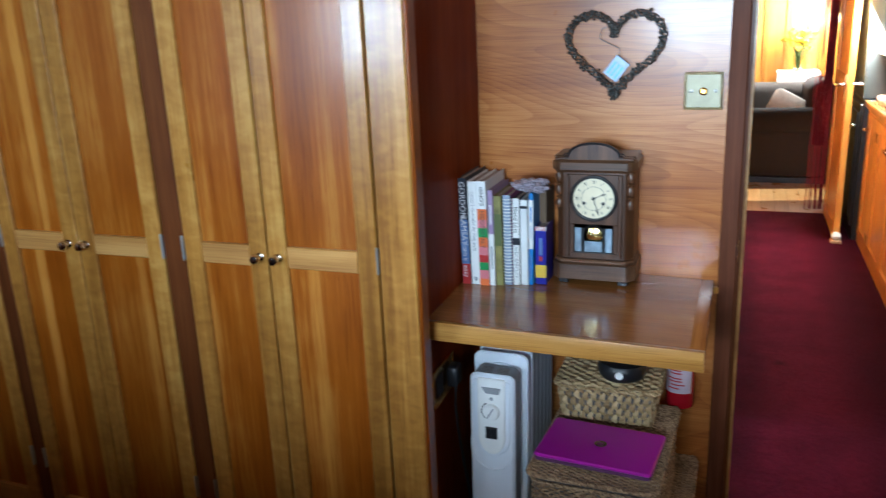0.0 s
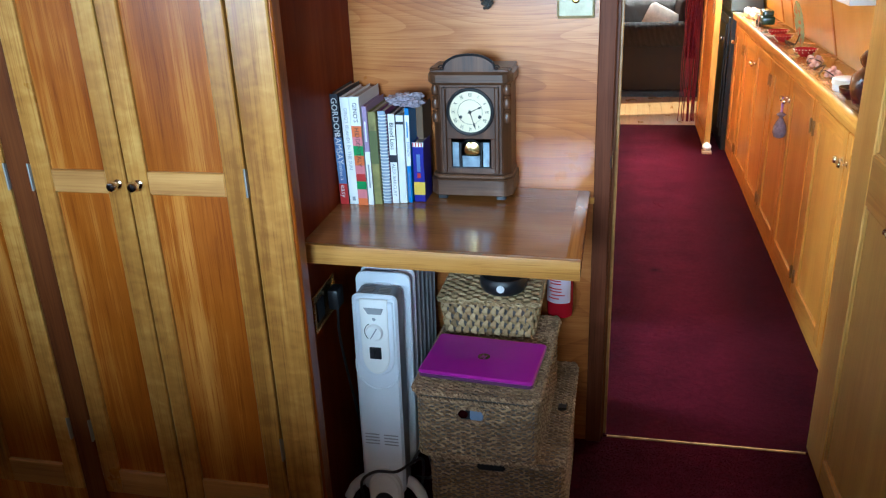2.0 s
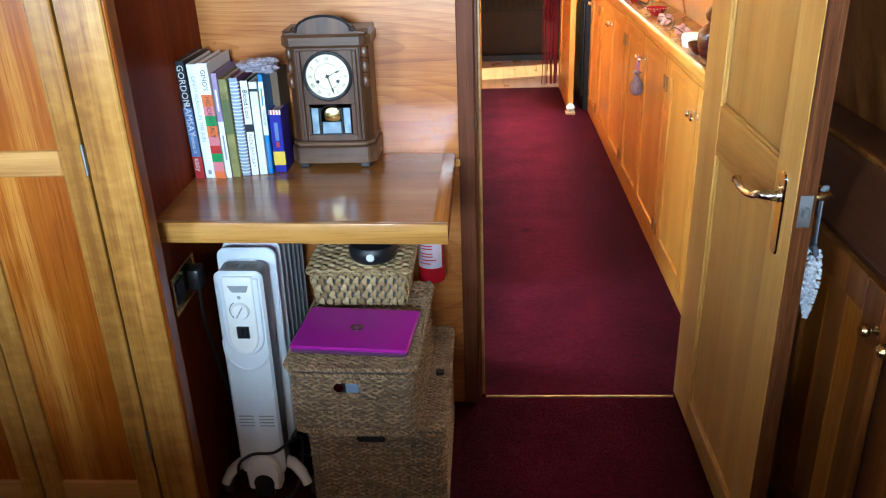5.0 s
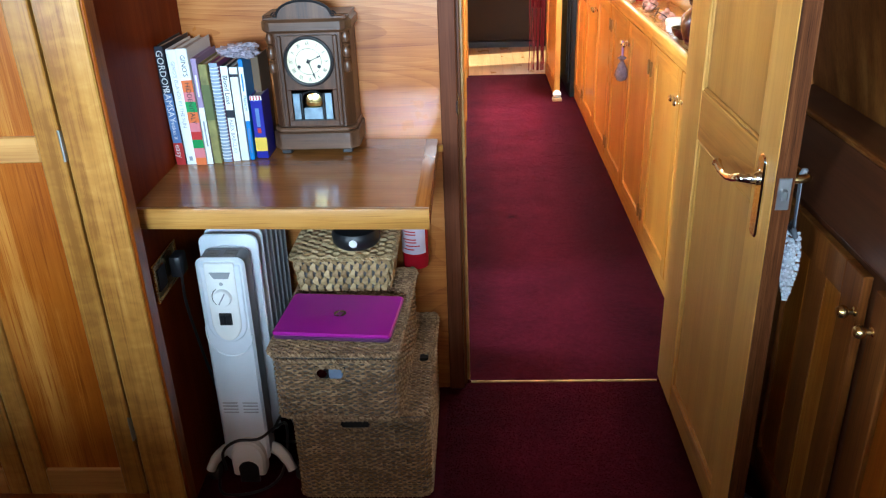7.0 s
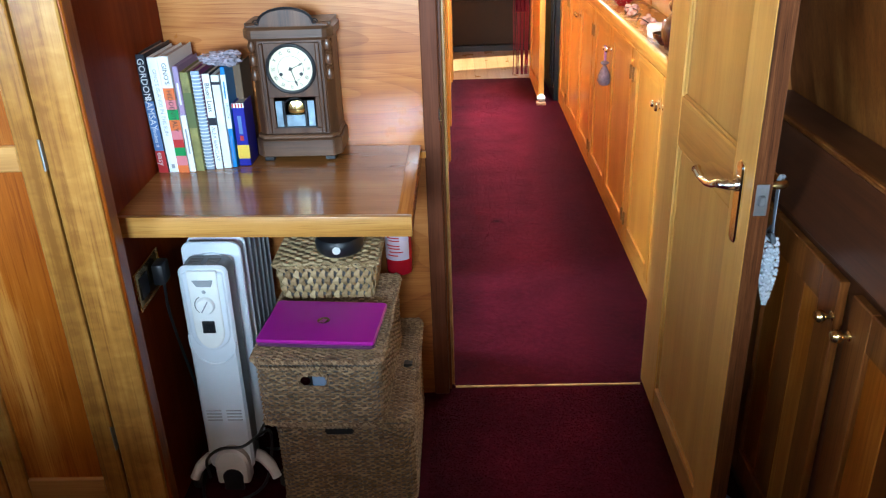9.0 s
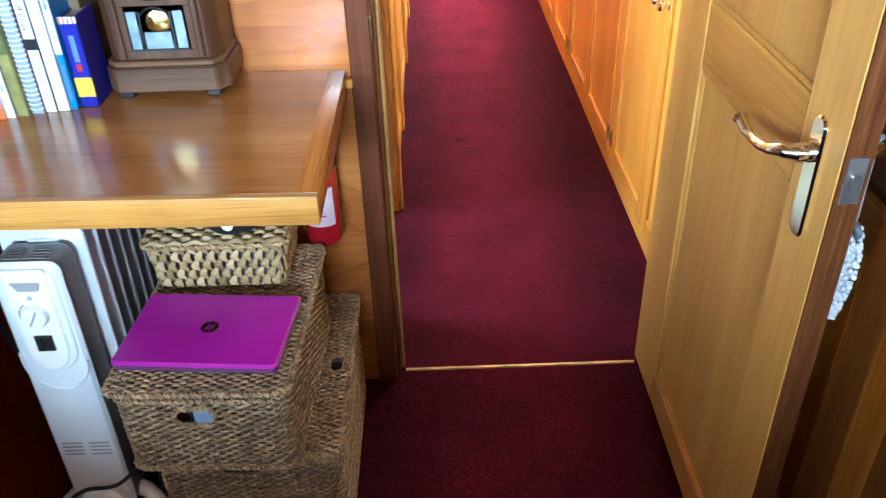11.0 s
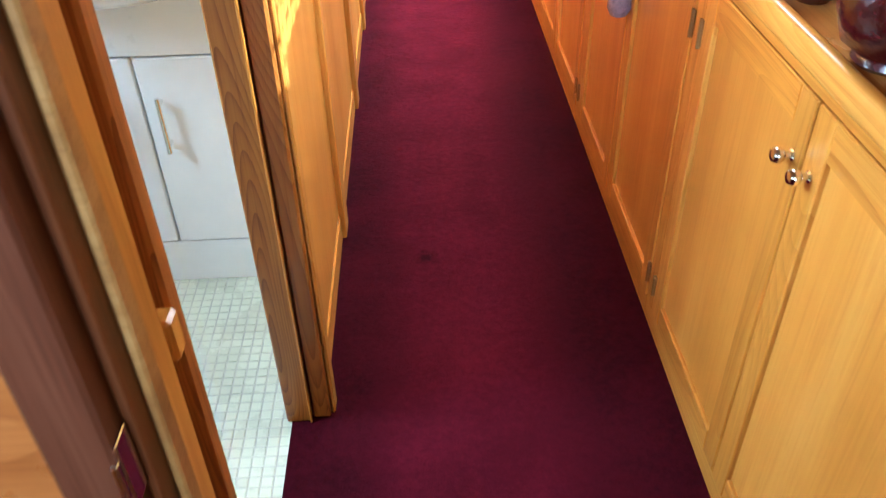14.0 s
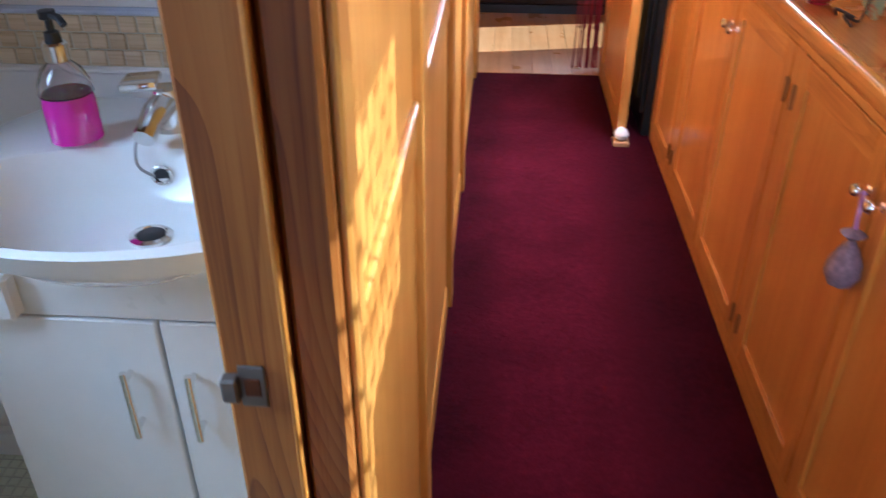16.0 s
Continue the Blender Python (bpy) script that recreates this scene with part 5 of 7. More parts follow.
for k, (z, w) in enumerate(((0.550, 22), (0.540, 30), (0.532, 26), (0.518, 40), (0.510, 34), (0.500, 38), (0.490, 28))):
    a0 = 215 + (k * 7) % 18
    part("label_line", slab([(0.120 + 0.0367 * math.cos(radians(a)), 2.193 + 0.0367 * math.sin(radians(a))) for a in range(a0, a0 + w + 26, 6)] + [(0.120 + 0.0360 * math.cos(radians(a)), 2.193 + 0.0360 * math.sin(radians(a))) for a in range(a0 + w + 20, a0 - 1, -6)], z, z + 0.0035, "z", 0), REDC, fe)
part("bracket", merged(bm_box((0.100, 2.228, 0.44), (0.140, 2.2445, 0.66), 0.002), tube([(0.120 + 0.038 * math.cos(radians(a)), 2.193 + 0.038 * math.sin(radians(a)), 0.60) for a in range(0, 360, 15)], 0.003, 6, True)), BLACK, fe)
part("valve", merged(bm_box((0.108, 2.17, 0.698), (0.132, 2.212, 0.712), 0.003)), BLACK, fe)

# ---- the open cabin door ----
dr = thing("door_1", "open pine door with two panels and a chrome lever", "door", (0.836, 1.95, 0.0), kind="structure")
DX0, DX1, DY0, DY1 = 0.811, 0.846, 1.618, 2.292
part("lock_stile", bm_box((DX0, DY0 + 0.003, 0.006), (DX1, 1.731, 1.885), 0.002), DOOR_Z, dr)
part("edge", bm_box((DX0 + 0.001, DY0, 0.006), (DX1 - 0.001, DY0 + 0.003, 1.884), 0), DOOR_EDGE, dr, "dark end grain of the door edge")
part("hinge_stile", bm_box((DX0, 2.134, 0.006), (DX1, DY1, 1.885), 0.002), DOOR_Z, dr)
for z0, z1 in ((0.006, 0.080), (0.782, 0.902), (1.79, 1.885)):
    part("rail", bm_box((DX0 + 0.0008, 1.731, z0), (DX1 - 0.0008, 2.134, z1), 0.002), DOOR_Y, dr)
for z0, z1 in ((0.080, 0.782), (0.902, 1.79)):
    part("panel", bm_box((DX0 + 0.011, 1.727, z0 - 0.004), (DX1 - 0.011, 2.138, z1 + 0.004), 0.001), DOOR_Z, dr)
    part("panel_bead", merged(bm_box((DX0 + 0.003, 1.731, z0), (DX0 + 0.012, 1.739, z1), 0.003), bm_box((DX0 + 0.003, 2.126, z0), (DX0 + 0.012, 2.134, z1), 0.003), bm_box((DX0 + 0.003, 1.739, z0), (DX0 + 0.012, 2.126, z0 + 0.008), 0.003), bm_box((DX0 + 0.003, 1.739, z1 - 0.008), (DX0 + 0.012, 2.126, z1), 0.003)), DOOR_Z, dr)
pl = part("lever_plate", slab(rounded(1.662, 0.733, 1.697, 0.897, 0.016), DX0 - 0.007, DX0, "x", 0.003), CHROME, dr, "chrome lever plate", True)
part("lever", tube(smooth_line([(DX0 - 0.004, 1.680, 0.850), (DX0 - 0.032, 1.680, 0.850), (DX0 - 0.041, 1.690, 0.849), (DX0 - 0.043, 1.722, 0.836), (DX0 - 0.043, 1.758, 0.828), (DX0 - 0.042, 1.795, 0.826), (DX0 - 0.042, 1.825, 0.832)], 5), [0.011] * 5 + [0.0085] * 5 + [0.0085] * 5 + [0.0075] * 5 + [0.0065] * 5 + [0.0075] * 5 + [0.010], 12), CHROME, dr, "curved chrome lever", True)
part("lever_collar", lathe(((0.013, 0.0), (0.013, 0.006), (0.0105, 0.010), (0.0115, 0.02)), (DX0 - 0.006, 1.680, 0.850), 18, "-x"), CHROME, dr, smooth=True)
part("latch_plate", bm_box((DX0 + 0.006, DY0 - 0.0012, 0.812), (DX1 - 0.006, DY0 + 0.001, 0.872), 0.0006), STEEL, dr, "steel latch plate")
part("latch_bolt", bm_box((DX0 + 0.011, DY0 - 0.010, 0.832), (DX0 + 0.022, DY0, 0.852), 0.002), STEEL, dr)
part("lever_outer", tube(smooth_line([(DX1, 1.682, 0.846), (DX1 + 0.045, 1.684, 0.846), (DX1 + 0.05, 1.72, 0.842), (DX1 + 0.05, 1.80, 0.842)], 4), 0.0085, 12), BRASS, dr, "brass outer lever", True)
for z in (0.25, 1.6):
    part("hinge", tube([(0.849, 2.262, z - 0.04), (0.849, 2.262, z + 0.04)], 0.004, 10), BRASS, dr)

# bead bag hung on the outer lever
bb = thing("bead_charm", "white pearl bead bag on a grey ribbon", "charm", (0.880, 1.690, 0.56))
part("ribbon", merged(slab([(1.684, 0.850), (1.700, 0.852), (1.690, 0.745), (1.682, 0.745)], 0.884, 0.886, "x", 0), tube([(0.896, 1.700, 0.856), (0.890, 1.696, 0.858), (0.884, 1.692, 0.850)], 0.005, 6)), plain("grey_ribbon", (0.22, 0.23, 0.26), 0.5), bb, "grey satin ribbon")
part("bow", merged(tube(smooth_line([(0.884, 1.686, 0.740), (0.876, 1.664, 0.752), (0.880, 1.662, 0.738), (0.884, 1.686, 0.738)]), 0.005, 6), tube(smooth_line([(0.884, 1.686, 0.740), (0.892, 1.708, 0.750), (0.886, 1.708, 0.736), (0.884, 1.686, 0.738)]), 0.005, 6)), plain("dark_bow", (0.12, 0.13, 0.15), 0.5), bb)
rnd = random.Random(9)
pearls = []
for k in range(150):
    z = 0.735 - 0.135 * (k / 150)
    u = (0.735 - z) / 0.135
    r = 0.015 * math.sin(math.pi * min(1, 0.25 + 0.72 * u)) * 1.1
    a = k * 2.399
    s = bmesh.new()
    bmesh.ops.create_icosphere(s, subdivisions=1, radius=rnd.uniform(0.0036, 0.0048))
    bmesh.ops.translate(s, vec=(0.884 + r * math.cos(a), 1.686 - 0.03 * u * 0.4 + r * math.sin(a), z + rnd.uniform(-0.003, 0.003)), verts=s.verts[:])
    pearls.append(s)
core = bmesh.new()
bmesh.ops.create_icosphere(core, subdivisions=2, radius=1.0)
for v in core.verts:
    v.co = Vector((0.884 + 0.012 * v.co.x, 1.681 + 0.012 * v.co.y, 0.668 + 0.060 * v.co.z))
part("bag", core, plain("white_net", (0.55, 0.57, 0.62), 0.7), bb, "white net bag", True)
part("pearl", merged(*pearls), plain("pearl_white", (0.72, 0.74, 0.80), 0.25, coat=0.4), bb, "white pearl beads", True, "stuff")

# ---- dark cupboard on the right of the cabin ----
RX = 0.952
dc = thing("side_cupboard", "dark mahogany side cupboard under a deep ledge", "cupboard", (1.03, 1.2, 0))
part("carcass", bm_box((RX + 0.004, -1.0, 0.0), (1.10, 2.232, 0.758), 0.002), DARK_Y, dc)
for y0, y1 in ((1.50, 1.885), (1.065, 1.455), (0.66, 1.05)):
    d = part("door_leaf", merged(bm_box((RX - 0.014, y0, 0.055), (RX + 0.003, y0 + 0.07, 0.735), 0.002), bm_box((RX - 0.014, y1 - 0.07, 0.055), (RX + 0.003, y1, 0.735), 0.002), bm_box((RX - 0.014, y0 + 0.07, 0.055), (RX + 0.003, y1 - 0.07, 0.125), 0.002), bm_box((RX - 0.014, y0 + 0.07, 0.665), (RX + 0.003, y1 - 0.07, 0.735), 0.002)), DARK_Z, dc, "dark mahogany cupboard door")
    for k in range(3):
        w = (y1 - y0 - 0.14) / 3
        part("board", bm_box((RX - 0.006, y0 + 0.07 + w * k, 0.12), (RX + 0.002, y0 + 0.07 + w * (k + 1) - 0.0015, 0.67), 0.0015), CHERRY_Z if k != 1 else DARK_Z, d, "streaked mahogany board")
for y in (1.508, 1.440):
    knob((RX - 0.014, y, 0.664), "-x", 0.0125, BRASS, dc)
part("hinge", merged(bm_box((RX - 0.017, 1.880, 0.60), (RX - 0.012, 1.892, 0.66), 0.001)), BRASS, dc)
part("ledge", slab([(RX - 0.030, 0.772), (RX + 0.01, 0.760), (1.110, 0.760), (1.110, 0.885), (RX + 0.045, 0.885), (RX - 0.012, 0.800)], -1.0, 2.230, "y", 0.004), DARK_Y, dc, "deep dark ledge")
part("ledge_bead", bm_box((RX + 0.038, -1.0, 0.885), (RX + 0.052, 2.230, 0.896), 0.003), DARK_Z, dc)
pf = thing("picture_frame", "dark plum picture frame on the hull lining", "picture", (1.03, 1.45, 1.15))
part("frame", merged(*(hull_piece(a, b, c, d, 0.012) for a, b, c, d in ((1.32, 1.345, 1.13, 1.45), (1.595, 1.62, 1.13, 1.45), (1.345, 1.595, 1.13, 1.155), (1.345, 1.595, 1.425, 1.45)))), plain("plum_frame", (0.045, 0.016, 0.03), 0.4), pf)
for ob in pf.children:
    ob.location = (-0.013, 0, 0)
part("picture", hull_piece(1.345, 1.595, 1.155, 1.425, 0.004), plain("dark_print", (0.03, 0.012, 0.018), 0.3), pf)
for ob in pf.children:
    ob.location = (-0.013, 0, 0)
slip = bmesh.new()
bmesh.ops.create_icosphere(slip, subdivisions=3, radius=1.0)
for v in slip.verts:
    p = v.co
    v.co = Vector((0.896 + 0.036 * p.x, 1.66 + 0.11 * p.y, max(0.001, 0.024 + 0.028 * p.z + 0.006 * noise.noise(p * 3))))
solid("slipper", slip, plain("blue_felt", (0.035, 0.06, 0.12), 0.9, relief=0.002, sheen=0.4), "dark blue felt slipper on the carpet", "slipper", smooth=True)


# ---- hall: cupboards along the hull ----
KX = 0.940
HINGE = plain("dull_brass_hinge", (0.30, 0.17, 0.06), 0.4, 0.7)


def cupboard_door(y0, y1, knob_y, hinge_y):
    s = 0.050
    d = part("door", bm_box((KX - 0.008, y0, 0.055), (KX + 0.010, y0 + s, 0.792), 0.0022), PINE_Z, cb, "framed pine door with one flat panel")
    part("stile", bm_box((KX - 0.008, y1 - s, 0.055), (KX + 0.010, y1, 0.792), 0.0022), PINE_Z, d)
    part("rail", bm_box((KX - 0.0075, y0 + s, 0.055), (KX + 0.010, y1 - s, 0.105), 0.0022), PINE_X, d)
    part("rail", bm_box((KX - 0.0075, y0 + s, 0.735), (KX + 0.010, y1 - s, 0.792), 0.0022), PINE_X, d)
    part("panel", bm_box((KX + 0.001, y0 + s - 0.003, 0.102), (KX + 0.008, y1 - s + 0.003, 0.738), 0.001), MAPLE_Z, d)
    knob((KX - 0.008, knob_y, 0.700), "-x", 0.0118, CHROME, d)
    for z in (0.125, 0.700):
        part("hinge", merged(bm_box((KX - 0.0115, hinge_y - 0.006, z - 0.025), (KX - 0.007, hinge_y + 0.006, z + 0.025), 0.001), tube([(KX - 0.0115, hinge_y, z - 0.027), (KX - 0.0115, hinge_y, z + 0.027)], 0.0032, 8)), HINGE, d)
    return d


# unit: its two ends, its stiles and its doors (y0, y1, knob, hinge)
UNITS = (
    (2.310, 3.287, ((2.310, 2.362), (3.241, 3.287)), ((2.365, 2.7975, 2.772, 2.364), (2.8025, 3.238, 2.828, 3.239))),
    (3.2875, 4.219, ((4.173, 4.219),), ((3.290, 3.7325, 3.707, 3.289), (3.7375, 4.170, 3.763, 4.171))),
    (4.2195, 5.158, ((5.111, 5.158),), ((4.222, 4.6655, 4.640, 4.221), (4.6705, 5.108, 4.696, 5.109))),
    (5.1585, 5.560, ((5.515, 5.560),), ((5.161, 5.512, 5.480, 5.160),)),
)
for a, b, stiles, doors in UNITS:
    cb = thing("hall_cupboard", "honey pine hall cupboard with framed doors and ball knobs", "cupboard", (1.02, (a + b) / 2, 0), "hall cupboards")
    part("carcass", bm_box((KX + 0.0105, a, 0.006), (1.10, b, 0.828), 0.001), PINE_Z, cb)
    part("plinth", bm_box((KX - 0.004, a, 0.0), (KX + 0.0105, b, 0.052), 0.001), PINE_X, cb)
    part("top_rail", bm_box((KX - 0.006, a, 0.795), (KX + 0.0105, b, 0.829), 0.001), PINE_X, cb)
    for y0, y1 in stiles:
        part("stile", bm_box((KX - 0.006, y0, 0.053), (KX + 0.0105, y1, 0.794), 0.002), PINE_Z, cb)
    for y0, y1, knob_y, hinge_y in doors:
        cupboard_door(y0, y1, knob_y, hinge_y)
sh = thing("hall_shelf", "honey pine shelf with a rounded nosing", "shelf", (1.02, 3.9, 0.83))
part("board", bm_box((KX - 0.006, 2.305, 0.830), (1.112, 5.565, 0.858), 0.001), wood("shelf_board", (0.36, 0.145, 0.036), (0.47, 0.21, 0.056), (0.58, 0.29, 0.085), "y", 0.26, 0.45, 1.0), sh)
part("nosing", bm_box((KX - 0.030, 2.305, 0.826), (KX - 0.0065, 5.565, 0.866), 0.009, 3), PINE_X, sh, "rounded pine nosing", True)

# lavender bag on the second pair of knobs
lv = thing("lavender_bag", "small lilac lavender bag hung from a knob", "sachet", (KX - 0.035, 3.725, 0.52))
part("ribbon", merged(tube(smooth_line([(KX - 0.030, 3.735, 0.712), (KX - 0.034, 3.722, 0.676), (KX - 0.032, 3.722, 0.645)]), 0.0035, 6), tube(smooth_line([(KX - 0.030, 3.735, 0.712), (KX - 0.026, 3.742, 0.676), (KX - 0.030, 3.724, 0.645)]), 0.0035, 6)), plain("lilac_ribbon", (0.42, 0.20, 0.48), 0.4), lv, "lilac satin ribbon", True)
sac = lathe(((0.004, 0.110), (0.020, 0.100), (0.006, 0.088), (0.014, 0.075), (0.027, 0.045), (0.029, 0.025), (0.020, 0.006), (0.004, 0.0)), (KX - 0.032, 3.722, 0.543), 20)
for v in sac.verts:
    v.co += Vector((0, noise.noise(v.co * 60) * 0.004, 0))
part("sachet", sac, plain("lavender_gauze", (0.22, 0.15, 0.18), 0.8, vary=0.35, size=90, relief=0.004, fine=120), lv, "gauze bag of dried lavender", True)

# ---- things on the hall shelf ----
ST = 0.858
AMBER = plain("dark_red_lustre", (0.040, 0.003, 0.004), 0.2, 0.0, coat=0.2, vary=0.5, size=55, relief=0.004, fine=70)
jar = thing("glass_jar", "dark ruby lustre jar with a moulded body", "jar", (0.980, 2.762, ST))
body = lathe(((0.038, 0.0), (0.044, 0.006), (0.042, 0.014), (0.058, 0.026), (0.072, 0.056), (0.076, 0.082), (0.070, 0.108), (0.052, 0.126), (0.046, 0.134), (0.054, 0.144), (0.058, 0.160), (0.046, 0.178), (0.026, 0.190), (0.0, 0.194)), (0.980, 2.762, ST), 36)
for v in body.verts:
    d = Vector((v.co.x - 0.980, v.co.y - 2.762, 0))
    z = v.co.z - ST
    if 0.02 < z < 0.125 and d.length > 0.01:
        v.co += d.normalized() * 0.003 * math.sin(6 * math.atan2(d.y, d.x)) * math.sin(z * 160)
part("body", body, AMBER, jar, "ruby glass with copper reflections", True)
part("lid_knob", lathe(((0.006, 0), (0.012, 0.006), (0.010, 0.014), (0.0, 0.018)), (0.980, 2.762, ST + 0.193), 16), AMBER, jar, smooth=True)
bw = lathe(((0.022, 0.0), (0.024, 0.003), (0.044, 0.022), (0.048, 0.038), (0.044, 0.038), (0.040, 0.024), (0.018, 0.008), (0.0, 0.007)), (0.975, 2.970, ST), 32)
solid("glass_bowl", bw, AMBER, "small dark amber bowl on the shelf", "bowl", smooth=True)
tub = thing("candle_tub", "low white plastic tub with a lid", "tub", (0.990, 3.120, ST))
part("tub_base", lathe(((0.044, 0), (0.046, 0.004), (0.047, 0.022), (0.0, 0.022)), (0.990, 3.120, ST), 32), PLASTIC_W, tub, smooth=True)
part("lid", lathe(((0.049, 0.022), (0.050, 0.026), (0.049, 0.038), (0.044, 0.041), (0.0, 0.041)), (0.990, 3.120, ST), 32), plain("cream_lid", (0.80, 0.76, 0.66), 0.3, coat=0.3), tub, "cream lid", True)
ROSE = plain("rose_quartz", (0.62, 0.36, 0.32), 0.2, coat=0.5, vary=0.2, size=40)
WIRE = plain("brown_leather_cord", (0.05, 0.025, 0.015), 0.5)
gb = thing("glass_garland", "garland of pink glass blooms on dark wire", "garland", (0.995, 3.42, ST))
gpos = ((1.005, 3.30), (0.982, 3.345), (1.01, 3.40), (0.975, 3.56), (1.0, 3.615), (0.985, 3.665), (1.012, 3.66))
rnd = random.Random(3)
for gx, gy in gpos:
    bits = []
    for k in range(5):
        s = bmesh.new()
        bmesh.ops.create_icosphere(s, subdivisions=2, radius=0.010)
        a = k * 1.2566 + rnd.random()
        bmesh.ops.translate(s, vec=(gx + 0.010 * math.cos(a), gy + 0.010 * math.sin(a), ST + 0.012 + 0.012 * (k % 2)), verts=s.verts[:])
        bits.append(s)
    part("bloom", merged(*bits), ROSE, gb, "pink glass bloom", True)
loops = [(0.99, 3.17, ST + 0.004), (0.965, 3.24, ST + 0.02), (1.0, 3.29, ST + 0.005), (0.965, 3.34, ST + 0.028), (0.96, 3.40, ST + 0.004), (0.985, 3.44, ST + 0.03), (0.962, 3.50, ST + 0.006), (1.0, 3.56, ST + 0.02), (0.965, 3.60, ST + 0.03), (0.97, 3.66, ST + 0.004), (1.0, 3.70, ST + 0.003)]
part("cord", tube(smooth_line(loops, 8), 0.0022, 6), WIRE, gb, "dark twisted cord", True)

RUBY = plain("ruby_ceramic", (0.36, 0.012, 0.020), 0.14, coat=0.7, vary=0.1)
SPOT = plain("white_slip", (0.80, 0.72, 0.66), 0.3)


def spotted_bowl(x, y, r, label):
    b = thing("spotted_bowl", label, "bowl", (x, y, ST), "red bowls on the shelf")
    part("bowl", lathe(((r * 0.45, 0.0), (r * 0.48, 0.004), (r * 0.80, r * 0.30), (r, r * 0.62), (r * 0.98, r * 0.66), (r * 0.90, r * 0.60), (r * 0.6, r * 0.25), (0, r * 0.12)), (x, y, ST), 32), RUBY, b, smooth=True)
    dots = []
    for k in range(22):
        a = 2 * math.pi * k / 22
        s = bmesh.new()
        bmesh.ops.create_icosphere(s, subdivisions=1, radius=0.0019)
        bmesh.ops.translate(s, vec=(x + r * math.cos(a), y + r * math.sin(a), ST + r * 0.63), verts=s.verts[:])
        dots.append(s)
        if k % 2:
            s = bmesh.new()
            bmesh.ops.create_icosphere(s, subdivisions=1, radius=0.0020)
            bmesh.ops.translate(s, vec=(x + r * 0.86 * math.cos(a), y + r * 0.86 * math.sin(a), ST + r * 0.40), verts=s.verts[:])
            dots.append(s)
    part("dot", merged(*dots), SPOT, b, "white painted dots", True, "stuff")


spotted_bowl(0.998, 3.86, 0.047, "dark red bowl with white dots round the rim")
spotted_bowl(0.983, 4.30, 0.044, "red bowl with white dots, in front of another")
spotted_bowl(0.990, 4.47, 0.050, "red bowl with white dots, behind another")
plate = thing("surfboard_plate", "oval painted plate leaning on the hull lining", "plate", (1.035, 4.15, ST))
pm = Matrix.Translation((1.026, 4.17, ST + 0.100)) @ Matrix.Rotation(radians(9), 4, "Z") @ Matrix.Rotation(radians(-13), 4, "Y") @ Matrix.Diagonal((0.84, 0.84, 0.84, 1))
ov = lathe(((0.0, 0.0), (0.055, 0.001), (0.064, 0.004), (0.066, 0.007), (0.060, 0.007), (0.0, 0.005)), (0, 0, 0), 40, "-x")
for v in ov.verts:
    v.co.z *= 1.78
PAINT, pn, plk, pb = material("painted_plate")
r = ramp_of(pn, ((0.28, (0.20, 0.40, 0.46)), (0.50, (0.26, 0.46, 0.36)), (0.60, (0.40, 0.12, 0.08)), (0.64, (0.36, 0.44, 0.30)), (0.80, (0.24, 0.40, 0.60))))
plk.new(noise_node(pn, plk, spot_coords(pn, plk, (1, 1, 1)), 26, 4, 0.6), r.inputs[0])
plk.new(r.outputs[0], pb.inputs["Base Color"])
pb.inputs["Roughness"].default_value = 0.25
part("plate", moved(ov, pm), PAINT, plate, "blue-green plate with red flowers", True)
part("stand", merged(tube(smooth_line([(0.985, 4.12, ST + 0.004), (0.975, 4.14, ST + 0.02), (1.01, 4.15, ST + 0.006), (1.03, 4.17, ST + 0.05)]), 0.003, 6), tube(smooth_line([(0.985, 4.20, ST + 0.004), (0.975, 4.18, ST + 0.02), (1.01, 4.17, ST + 0.006)]), 0.003, 6)), WIRE, plate, smooth=True)
kettle = thing("toy_van", "small dark green tin van with a red stripe", "toy", (1.0, 4.920, ST))
part("body", merged(bm_box((0.965, 4.840, ST + 0.012), (1.035, 5.000, ST + 0.055), 0.010, 2), bm_box((0.970, 4.860, ST + 0.050), (1.030, 4.970, ST + 0.085), 0.010, 2)), plain("dark_green_enamel", (0.012, 0.045, 0.025), 0.3, coat=0.4), kettle, smooth=True)
part("stripe", bm_box((0.9635, 4.905, ST + 0.020), (0.9655, 4.925, ST + 0.052), 0), REDC, kettle)
for y in (4.870, 4.970):
    part("wheel", lathe(((0.013, 0), (0.014, 0.004), (0.012, 0.008)), (0.966, y, ST + 0.0145), 16, "-x"), RUBBER, kettle)
rnd = random.Random(11)
PEB = plain("pale_shells", (0.62, 0.52, 0.42), 0.4, vary=0.3, size=60)
for k in range(9):
    s = bmesh.new()
    bmesh.ops.create_icosphere(s, subdivisions=2, radius=1.0)
    sx, sy, sz = (rnd.uniform(0.016, 0.030) for _ in range(3))
    x, y = rnd.uniform(0.96, 1.04), 5.16 + 0.042 * k
    for v in s.verts:
        kx = 1 + 0.28 * noise.noise(v.co * 2.2 + Vector((k * 3.1, 0, 0)))
        v.co = Vector((x + sx * v.co.x * kx, y + sy * v.co.y * kx, ST + sz * 0.98 + sz * v.co.z * min(1, kx)))
    lo = min(v.co.z for v in s.verts)
    bmesh.ops.translate(s, vec=(0, 0, ST + 0.0005 - lo), verts=s.verts[:])
    solid("shell", s, PEB, "pale sea shell on the end of the shelf", "shell", "shells on the shelf", smooth=True)

